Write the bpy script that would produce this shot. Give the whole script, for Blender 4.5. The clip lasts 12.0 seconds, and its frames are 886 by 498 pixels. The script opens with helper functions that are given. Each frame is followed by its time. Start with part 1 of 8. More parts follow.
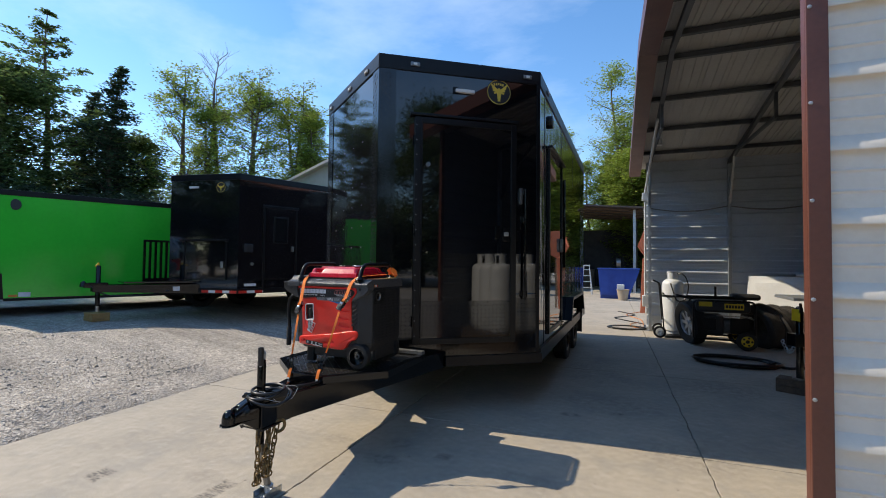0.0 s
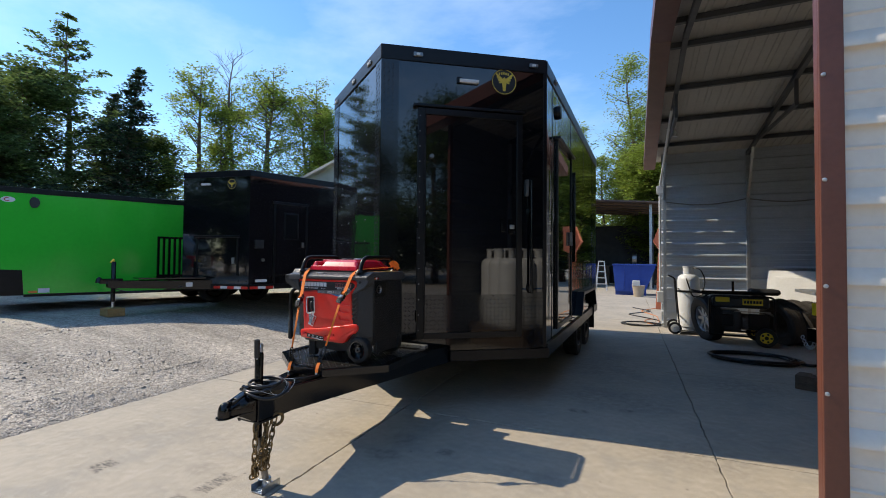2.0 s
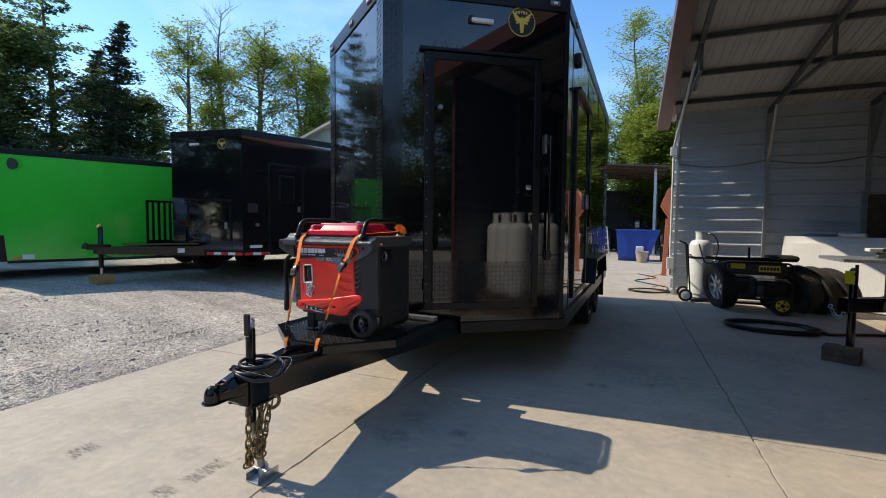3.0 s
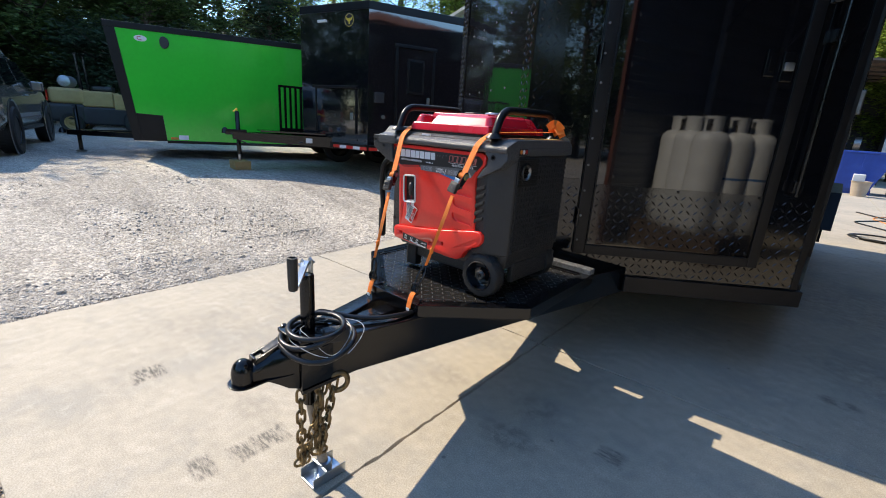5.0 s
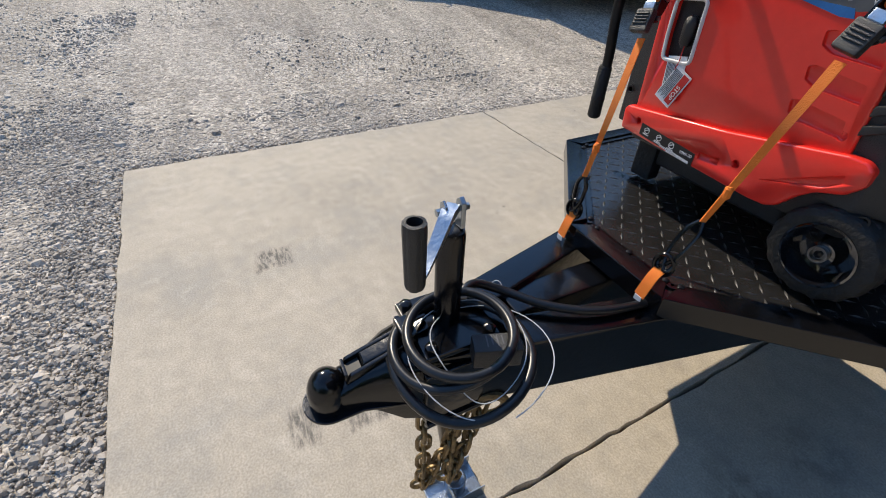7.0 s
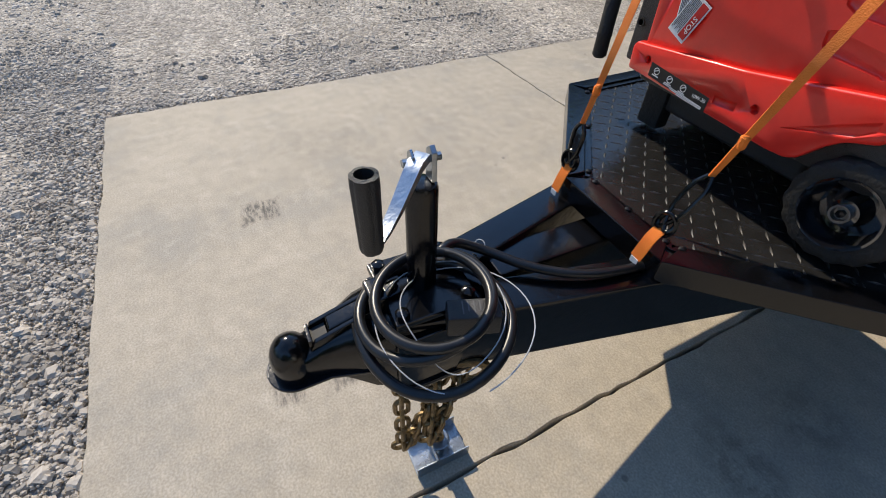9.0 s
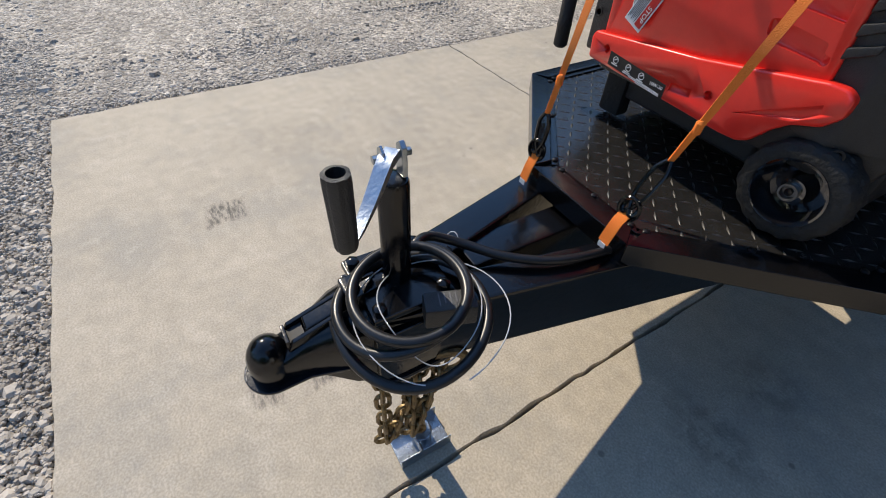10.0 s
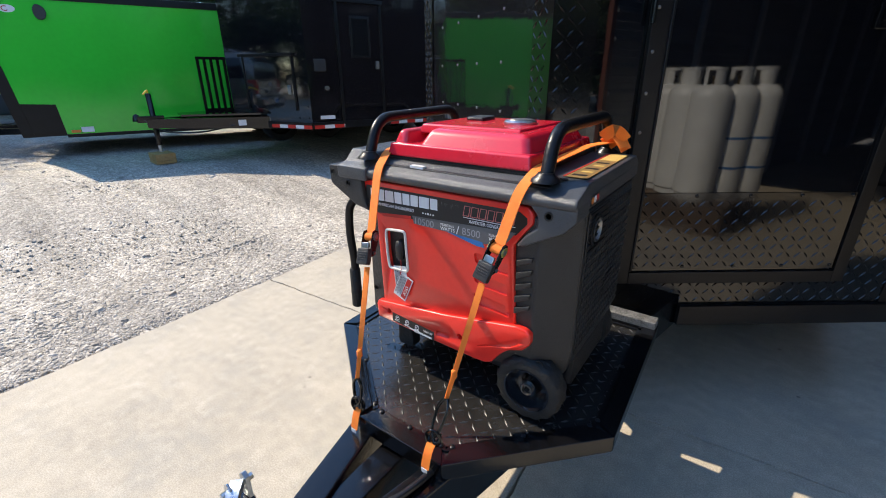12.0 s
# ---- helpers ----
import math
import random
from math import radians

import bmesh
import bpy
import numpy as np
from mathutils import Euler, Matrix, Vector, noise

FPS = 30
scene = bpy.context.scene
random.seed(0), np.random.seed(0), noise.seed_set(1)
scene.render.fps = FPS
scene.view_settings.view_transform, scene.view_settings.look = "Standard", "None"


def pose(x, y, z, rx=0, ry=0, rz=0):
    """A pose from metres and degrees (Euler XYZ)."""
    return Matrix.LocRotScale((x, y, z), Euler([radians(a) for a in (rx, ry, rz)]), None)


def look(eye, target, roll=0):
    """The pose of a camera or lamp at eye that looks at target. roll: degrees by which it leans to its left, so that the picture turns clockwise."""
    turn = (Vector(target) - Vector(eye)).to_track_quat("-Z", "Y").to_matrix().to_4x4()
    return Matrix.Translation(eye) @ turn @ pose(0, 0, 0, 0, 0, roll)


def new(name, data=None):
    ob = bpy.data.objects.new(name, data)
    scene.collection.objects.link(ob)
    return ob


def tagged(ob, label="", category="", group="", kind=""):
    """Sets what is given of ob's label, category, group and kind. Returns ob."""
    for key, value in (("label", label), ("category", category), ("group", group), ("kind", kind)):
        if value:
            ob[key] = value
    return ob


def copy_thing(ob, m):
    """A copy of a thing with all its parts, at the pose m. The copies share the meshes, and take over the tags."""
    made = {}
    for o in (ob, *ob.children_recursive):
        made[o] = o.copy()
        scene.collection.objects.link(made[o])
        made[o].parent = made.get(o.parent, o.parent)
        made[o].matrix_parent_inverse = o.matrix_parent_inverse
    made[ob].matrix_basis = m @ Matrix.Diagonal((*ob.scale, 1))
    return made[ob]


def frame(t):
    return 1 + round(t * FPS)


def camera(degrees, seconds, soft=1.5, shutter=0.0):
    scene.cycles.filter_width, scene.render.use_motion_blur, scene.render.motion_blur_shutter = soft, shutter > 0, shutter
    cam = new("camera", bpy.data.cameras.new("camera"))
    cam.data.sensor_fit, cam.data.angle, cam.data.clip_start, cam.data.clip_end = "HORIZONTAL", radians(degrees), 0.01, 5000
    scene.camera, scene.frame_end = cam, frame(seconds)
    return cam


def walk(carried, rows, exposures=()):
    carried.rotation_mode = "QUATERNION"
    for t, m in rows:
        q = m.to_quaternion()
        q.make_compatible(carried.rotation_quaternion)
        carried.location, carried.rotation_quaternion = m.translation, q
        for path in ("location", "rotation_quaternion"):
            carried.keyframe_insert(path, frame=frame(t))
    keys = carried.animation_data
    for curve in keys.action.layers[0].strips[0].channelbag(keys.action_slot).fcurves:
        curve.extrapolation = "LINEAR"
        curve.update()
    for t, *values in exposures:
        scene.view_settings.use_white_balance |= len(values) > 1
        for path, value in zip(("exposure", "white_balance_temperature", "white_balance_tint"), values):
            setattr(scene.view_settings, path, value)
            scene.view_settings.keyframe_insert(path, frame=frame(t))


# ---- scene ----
cam = camera(90.8, 12.0, 1.0)
PATH = [
    (0, (-0.093, 0.249, 1.397), (-0.877, 2.088, 1.46), 0.7),
    (0.5, (-0.065, 0.264, 1.393), (-0.864, 2.096, 1.452), 0.4),
    (1, (-0.026, 0.286, 1.389), (-0.843, 2.11, 1.457), 0.3),
    (1.5, (0.012, 0.302, 1.386), (-0.838, 2.112, 1.449), 0.3),
    (2, (-0.031, 0.348, 1.361), (-0.876, 2.16, 1.411), 0.5),
    (2.5, (-0.163, 0.468, 1.345), (-0.992, 2.288, 1.33), 0.5),
    (2.7, (-0.212, 0.521, 1.346), (-1.034, 2.343, 1.292), 0.6),
    (4.3, (-0.6, 1.271, 1.331), (-1.618, 2.952, 0.962), 2.3),
    (4.5, (-0.694, 1.349, 1.337), (-1.759, 2.987, 0.91), 2.9),
    (5, (-0.89, 1.526, 1.314), (-2.15, 2.976, 0.757), 3.7),
    (5.3, (-1.007, 1.661, 1.356), (-2.383, 2.961, 0.709), 3.9),
    (5.5, (-1.105, 1.746, 1.377), (-2.545, 2.928, 0.648), 3.4),
    (6, (-1.36, 1.839, 1.308), (-2.837, 2.812, 0.375), 2.7),
    (6.5, (-1.563, 1.898, 1.263), (-2.999, 2.749, 0.162), 2.8),
    (7, (-1.637, 1.993, 1.192), (-3.041, 2.736, -0.022), 2.5),
    (7.2, (-1.652, 2.037, 1.172), (-3.05, 2.735, -0.076), 2.3),
    (8.8, (-1.67, 2.067, 1.148), (-2.983, 2.699, -0.222), 2.3),
    (9, (-1.673, 2.071, 1.15), (-2.961, 2.732, -0.23), 2.5),
    (9.5, (-1.677, 2.071, 1.152), (-2.911, 2.796, -0.245), 3.2),
    (10, (-1.672, 2.066, 1.157), (-2.875, 2.83, -0.246), 3.4),
    (10.5, (-1.652, 2.063, 1.205), (-2.852, 2.943, -0.131), 4.4),
    (10.9, (-1.625, 2.065, 1.34), (-2.853, 3.132, 0.178), 3.4),
    (11, (-1.607, 2.062, 1.362), (-2.844, 3.191, 0.268), 2.9),
    (11.5, (-1.559, 2.048, 1.46), (-2.752, 3.406, 0.604), 0.5),
    (12, (-1.53, 2.03, 1.484), (-2.607, 3.546, 0.747), -0.3),
]
walk(cam, [(t, look(eye, target, roll)) for t, eye, target, roll in PATH],
     exposures=((0, 0.68), (2.7, 0.74), (4.5, 1.24), (5.5, 1.18), (6.5, 0.84), (9.0, 0.68), (10.0, 0.72), (10.5, 0.82), (11.2, 1.18), (12, 1.34)))

# ---- light ----
world = bpy.data.worlds.new("world")
scene.world = world
world.use_nodes = True
wn = world.node_tree.nodes
sky = wn.new("ShaderNodeTexSky")
sky.sky_type = "NISHITA"
sky.sun_disc = False
sky.sun_elevation = radians(43.0)
sky.sun_rotation = radians(264.0)
sky.air_density, sky.dust_density, sky.ozone_density = 1.0, 0.1, 2.0
wn["Background"].inputs["Strength"].default_value = 0.15
tint = wn.new("ShaderNodeHueSaturation")
tint.inputs["Saturation"].default_value = 1.2
world.node_tree.links.new(sky.outputs[0], tint.inputs["Color"])
# thin high cloud
where = wn.new("ShaderNodeTexCoord")
spread = wn.new("ShaderNodeMapping")
spread.inputs["Scale"].default_value = (1.4, 2.6, 5.0)
spread.inputs["Rotation"].default_value = (0.3, 0.2, 0.5)
wisp = wn.new("ShaderNodeTexNoise")
wisp.inputs["Scale"].default_value = 1.3
wisp.inputs["Detail"].default_value = 7
wisp.inputs["Roughness"].default_value = 0.6
veil = wn.new("ShaderNodeMapRange")
veil.inputs[1].default_value, veil.inputs[2].default_value = 0.46, 0.80
veil.inputs[3].default_value, veil.inputs[4].default_value = 0.0, 0.30
cover = wn.new("ShaderNodeMix")
cover.data_type = "RGBA"
cover.inputs[7].default_value = (5.6, 6.2, 7.0, 1)
for a, b in ((where.outputs["Generated"], spread.inputs[0]), (spread.outputs[0], wisp.inputs["Vector"]), (wisp.outputs["Fac"], veil.inputs[0]),
             (veil.outputs[0], cover.inputs[0]), (tint.outputs[0], cover.inputs[6]), (cover.outputs[2], wn["Background"].inputs["Color"])):
    world.node_tree.links.new(a, b)
sun = new("sun", bpy.data.lights.new("sun", "SUN"))
sun.data.energy = 2.95
sun.data.angle = radians(0.5)
sun.data.color = (1.0, 0.875, 0.69)
sun.matrix_world = look((-20, -2.36, 18.75), (0, 0, 0))


# ---- materials ----
def pbr(name, c1, c2=None, scale=6.0, rough=0.5, rough2=None, metal=0.0, bump=0.0, bscale=60.0, ior=1.5, fine=0.35, space="Object", coat=0.0, rnd=0.0, stretch=None):
    """Two colours mixed by noise at two scales, with roughness variation and fine relief."""
    m = bpy.data.materials.new(name)
    m.use_nodes = True
    nt = m.node_tree
    n, l = nt.nodes, nt.links
    b = n["Principled BSDF"]
    b.inputs["Metallic"].default_value = metal
    b.inputs["IOR"].default_value = ior
    b.inputs["Coat Weight"].default_value = coat
    b.inputs["Coat Roughness"].default_value = 0.05
    c2 = c2 or tuple(0.75 * v for v in c1)
    if space == "Object":
        co = n.new("ShaderNodeTexCoord").outputs["Object"]
    else:
        co = n.new("ShaderNodeNewGeometry").outputs["Position"]
    big = n.new("ShaderNodeTexNoise")
    big.inputs["Scale"].default_value = scale
    big.inputs["Detail"].default_value = 5
    big.inputs["Roughness"].default_value = 0.6
    small = n.new("ShaderNodeTexNoise")
    small.inputs["Scale"].default_value = scale * 14
    small.inputs["Detail"].default_value = 4
    l.new(co, big.inputs["Vector"])
    l.new(co, small.inputs["Vector"])
    mixf = n.new("ShaderNodeMix")
    mixf.data_type = "FLOAT"
    mixf.inputs[0].default_value = fine
    l.new(big.outputs["Fac"], mixf.inputs[2])
    l.new(small.outputs["Fac"], mixf.inputs[3])
    ramp = n.new("ShaderNodeMapRange")
    ramp.inputs[1].default_value, ramp.inputs[2].default_value = 0.36, 0.64
    l.new(mixf.outputs[0], ramp.inputs[0])
    mixc = n.new("ShaderNodeMix")
    mixc.data_type = "RGBA"
    mixc.inputs[6].default_value = (*c1, 1)
    mixc.inputs[7].default_value = (*c2, 1)
    l.new(ramp.outputs[0], mixc.inputs[0])
    out = mixc.outputs[2]
    if rnd:
        info = n.new("ShaderNodeObjectInfo")
        hsv = n.new("ShaderNodeHueSaturation")
        mr = n.new("ShaderNodeMapRange")
        mr.inputs[3].default_value, mr.inputs[4].default_value = 1 - rnd, 1 + rnd
        l.new(info.outputs["Random"], mr.inputs[0])
        l.new(mr.outputs[0], hsv.inputs["Value"])
        l.new(out, hsv.inputs["Color"])
        out = hsv.outputs[0]
    l.new(out, b.inputs["Base Color"])
    rr = n.new("ShaderNodeMapRange")
    rr.inputs[3].default_value = rough
    rr.inputs[4].default_value = rough if rough2 is None else rough2
    l.new(big.outputs["Fac"], rr.inputs[0])
    l.new(rr.outputs[0], b.inputs["Roughness"])
    if bump:
        bn = n.new("ShaderNodeTexNoise")
        bn.inputs["Scale"].default_value = bscale
        bn.inputs["Detail"].default_value = 6
        if stretch:
            mp = n.new("ShaderNodeMapping")
            mp.inputs["Scale"].default_value = stretch
            l.new(co, mp.inputs[0])
            l.new(mp.outputs[0], bn.inputs["Vector"])
            bn.inputs["Detail"].default_value = 2
        else:
            l.new(co, bn.inputs["Vector"])
        bp = n.new("ShaderNodeBump")
        bp.inputs["Strength"].default_value = bump
        bp.inputs["Distance"].default_value = 0.01
        l.new(bn.outputs["Fac"], bp.inputs["Height"])
        l.new(bp.outputs[0], b.inputs["Normal"])
    return m


black_gloss = pbr("black_gloss", (0.0028, 0.0028, 0.0038), (0.0045, 0.0045, 0.006), 1.2, 0.02, 0.04, ior=1.75, bump=0.03, bscale=2.2)
black_ripple = pbr("black_ripple", (0.005, 0.005, 0.007), (0.008, 0.008, 0.011), 1.2, 0.02, 0.05, ior=2.0, bump=0.30, bscale=2.4, stretch=(3.0, 3.0, 0.35))
black_dusty = pbr("black_dusty", (0.004, 0.004, 0.0055), (0.007, 0.007, 0.009), 1.6, 0.03, 0.07, ior=2.3, bump=0.05, bscale=2.2)
black_wavy = pbr("black_wavy", (0.005, 0.005, 0.007), (0.008, 0.008, 0.011), 1.2, 0.03, 0.06, ior=2.1, bump=0.16, bscale=3.0)
black_plate = pbr("black_plate", (0.004, 0.004, 0.0045), (0.008, 0.008, 0.0085), 8, 0.05, 0.12, ior=1.58, bump=0.04, bscale=12)
black_trim = pbr("black_trim", (0.005, 0.005, 0.006), (0.009, 0.009, 0.010), 7, 0.26, 0.42, ior=1.36, bump=0.1, bscale=80)
tan_wall = pbr("tan_wall", (0.50, 0.45, 0.37), (0.43, 0.39, 0.32), 3, 0.5, 0.65, bump=0.08, bscale=14)
black_steel = pbr("black_steel", (0.003, 0.003, 0.0035), (0.005, 0.005, 0.006), 9, 0.08, 0.24, ior=1.48, bump=0.06, bscale=70)
black_plastic = pbr("black_plastic", (0.016, 0.0165, 0.018), (0.023, 0.0235, 0.025), 9, 0.34, 0.46, bump=0.3, bscale=500)
grey_plastic = pbr("grey_plastic", (0.052, 0.055, 0.060), (0.066, 0.070, 0.076), 9, 0.28, 0.38, bump=0.3, bscale=500)
rubber = pbr("rubber", (0.006, 0.006, 0.006), (0.016, 0.0155, 0.015), 14, 0.55, 0.8, bump=0.35, bscale=120)
rubber_dusty = pbr("rubber_dusty", (0.055, 0.048, 0.040), (0.030, 0.027, 0.024), 14, 0.6, 0.85, bump=0.35, bscale=120)
cable_black = pbr("cable_black", (0.008, 0.008, 0.009), (0.015, 0.015, 0.016), 10, 0.25, 0.4)
red_plastic = pbr("red_plastic", (0.86, 0.034, 0.020), (0.78, 0.026, 0.016), 5, 0.25, 0.36, bump=0.04, bscale=300, coat=0.3)
tank_red = pbr("tank_red", (0.66, 0.014, 0.036), (0.58, 0.012, 0.030), 5, 0.2, 0.32, bump=0.03, bscale=200, coat=0.5)
pale_red = pbr("pale_red", (0.60, 0.20, 0.18), (0.52, 0.14, 0.12), 20, 0.5)
pale_grey = pbr("pale_grey", (0.34, 0.34, 0.35), (0.26, 0.26, 0.27), 9, 0.5)
label_brown = pbr("label_brown", (0.20, 0.12, 0.05), (0.32, 0.20, 0.07), 40, 0.4)
label_yellow = pbr("label_yellow", (0.70, 0.50, 0.16), (0.55, 0.36, 0.10), 60, 0.4)
yellow_gear = pbr("yellow_gear", (0.62, 0.52, 0.12), (0.40, 0.36, 0.20), 80, 0.35, 0.5, metal=0.6)
wire_clear = pbr("wire_clear", (0.55, 0.56, 0.57), (0.42, 0.43, 0.45), 40, 0.2, 0.3)
worn_edge = pbr("worn_edge", (0.45, 0.44, 0.42), (0.010, 0.010, 0.011), 34, 0.25, 0.5, metal=0.5, bump=0.3, bscale=120, fine=0.55)
deck_plate = pbr("deck_plate", (0.012, 0.0115, 0.011), (0.020, 0.019, 0.018), 16, 0.16, 0.34, ior=1.7, bump=0.10, bscale=160)
tread_tip = pbr("tread_tip", (0.018, 0.017, 0.0165), (0.034, 0.032, 0.030), 30, 0.30, 0.5, ior=1.55)
# darker than galv: the shade on the backlit roof steel is in this colour
roof_steel_shaded = pbr("roof_steel_shaded", (0.095, 0.10, 0.105), (0.07, 0.074, 0.08), 5, 0.4, 0.55, bump=0.05)
shed_roof = pbr("shed_roof", (0.085, 0.060, 0.050), (0.055, 0.042, 0.036), 4, 0.5, 0.7, bump=0.1)
# near-black: the shade inside the open shed is put into its wall colour
shed_shaded = pbr("shed_shaded", (0.035, 0.033, 0.03), (0.02, 0.019, 0.018), 3, 0.6, 0.8, bump=0.2)
orange_web = pbr("orange_web", (1.0, 0.25, 0.022), (0.98, 0.21, 0.018), 30, 0.6, 0.75, bump=0.5, bscale=500)
zinc = pbr("zinc", (0.52, 0.56, 0.60), (0.36, 0.40, 0.44), 25, 0.22, 0.38, metal=1.0, bump=0.1, bscale=150)
steel_dull = pbr("steel_dull", (0.32, 0.32, 0.32), (0.22, 0.21, 0.20), 25, 0.35, 0.5, metal=1.0)
chain_gold = pbr("chain_gold", (0.30, 0.22, 0.11), (0.13, 0.09, 0.05), 40, 0.35, 0.6, metal=0.85, bump=0.2, bscale=200)
white_paint = pbr("white_paint", (0.72, 0.72, 0.70), (0.62, 0.62, 0.60), 4, 0.4, 0.55, bump=0.05)
white_tank = pbr("white_tank", (0.74, 0.75, 0.74), (0.62, 0.63, 0.62), 5, 0.35, 0.5, bump=0.06, bscale=40)
dark_mark = pbr("dark_mark", (0.012, 0.012, 0.013), None, 9, 0.5)
grey_mark = pbr("grey_mark", (0.12, 0.12, 0.125), None, 9, 0.5)
white_mark = pbr("white_mark", (0.75, 0.75, 0.75), (0.68, 0.68, 0.68), 20, 0.5)
red_mark = pbr("red_mark", (0.55, 0.02, 0.015), None, 20, 0.5)
blue_mark = pbr("blue_mark", (0.02, 0.16, 0.45), None, 20, 0.4)
gold_mark = pbr("gold_mark", (0.75, 0.55, 0.07), (0.6, 0.42, 0.05), 20, 0.35)
yellow = pbr("yellow", (0.80, 0.58, 0.02), (0.7, 0.48, 0.02), 12, 0.4, 0.5)
green_gloss = pbr("green_gloss", (0.042, 0.58, 0.045), (0.034, 0.52, 0.038), 1.0, 0.07, 0.14, ior=1.6, bump=0.07, bscale=2.2)
brown_metal = pbr("brown_metal", (0.15, 0.055, 0.035), (0.11, 0.04, 0.026), 4, 0.35, 0.5, bump=0.05)
cream_metal = pbr("cream_metal", (0.82, 0.76, 0.66), (0.74, 0.68, 0.58), 3, 0.35, 0.5, bump=0.08, bscale=14, space="World")
# wall_grey darkened, so the mirror-black door reflects a dim interior
wall_grey_dimmed = pbr("wall_grey_dimmed", (0.15, 0.16, 0.17), (0.11, 0.12, 0.13), 2, 0.4, 0.55, bump=0.06, bscale=12, space="World")
wall_grey = pbr("wall_grey", (0.56, 0.60, 0.64), (0.47, 0.51, 0.55), 2, 0.35, 0.5, bump=0.06, bscale=12, space="World")
roof_under = pbr("roof_under", (0.50, 0.485, 0.445), (0.42, 0.405, 0.375), 1.5, 0.4, 0.55, bump=0.06, bscale=12, space="World")
galv = pbr("galv", (0.50, 0.52, 0.54), (0.38, 0.40, 0.42), 12, 0.35, 0.5, metal=0.7)
wood = pbr("wood", (0.46, 0.29, 0.11), (0.32, 0.18, 0.06), 18, 0.6, 0.8, bump=0.4, bscale=60)
old_wood = pbr("old_wood", (0.16, 0.11, 0.07), (0.08, 0.055, 0.04), 12, 0.7, 0.9, bump=0.5, bscale=50)
reflect_red = pbr("reflect_red", (0.65, 0.03, 0.02), None, 30, 0.3)
reflect_white = pbr("reflect_white", (0.82, 0.82, 0.82), None, 30, 0.3)
bark = pbr("bark", (0.13, 0.095, 0.07), (0.07, 0.05, 0.035), 9, 0.8, 0.95, bump=0.6, bscale=25)
suv_paint = pbr("suv_paint", (0.31, 0.295, 0.265), (0.27, 0.255, 0.23), 2, 0.15, 0.25, metal=0.6, coat=0.6)
glass_dark = pbr("glass_dark", (0.006, 0.007, 0.008), (0.010, 0.011, 0.012), 3, 0.03, 0.05, ior=1.7)
lamp_red = pbr("lamp_red", (0.5, 0.012, 0.012), None, 20, 0.12, coat=0.6)
blue_paint = pbr("blue_paint", (0.02, 0.07, 0.36), (0.015, 0.05, 0.28), 5, 0.4, 0.55, bump=0.1)
tan_plastic = pbr("tan_plastic", (0.45, 0.37, 0.28), None, 6, 0.5)
orange_paint = pbr("orange_paint", (0.75, 0.25, 0.04), (0.62, 0.19, 0.03), 6, 0.45, 0.6)
tan_paint = pbr("tan_paint", (0.42, 0.29, 0.11), (0.34, 0.22, 0.08), 5, 0.4, 0.55, bump=0.1)
red_siding = pbr("red_siding", (0.42, 0.05, 0.025), (0.34, 0.04, 0.02), 2, 0.5, 0.6)


def leaf_material(name, a, b):
    m = pbr(name, a, b, 1.3, 0.5, 0.65)
    n, l = m.node_tree.nodes, m.node_tree.links
    geo = n.new("ShaderNodeNewGeometry")
    hsv = n.new("ShaderNodeHueSaturation")
    mr = n.new("ShaderNodeMapRange")
    mr.inputs[3].default_value, mr.inputs[4].default_value = 0.55, 1.5
    l.new(geo.outputs["Random Per Island"], mr.inputs[0])
    l.new(mr.outputs[0], hsv.inputs["Value"])
    p = n["Principled BSDF"]
    src = p.inputs["Base Color"].links[0].from_socket
    l.new(src, hsv.inputs["Color"])
    l.new(hsv.outputs[0], p.inputs["Base Color"])
    tr = n.new("ShaderNodeBsdfTranslucent")
    l.new(hsv.outputs[0], tr.inputs["Color"])
    mx = n.new("ShaderNodeMixShader")
    mx.inputs[0].default_value = 0.5
    l.new(p.outputs[0], mx.inputs[1])
    l.new(tr.outputs[0], mx.inputs[2])
    l.new(mx.outputs[0], n["Material Output"].inputs["Surface"])
    return m


leaf_light = leaf_material("leaf_light", (0.29, 0.36, 0.06), (0.19, 0.26, 0.04))
leaf_mid = leaf_material("leaf_mid", (0.15, 0.21, 0.06), (0.095, 0.145, 0.045))
leaf_dark = leaf_material("leaf_dark", (0.068, 0.105, 0.055), (0.045, 0.075, 0.038))


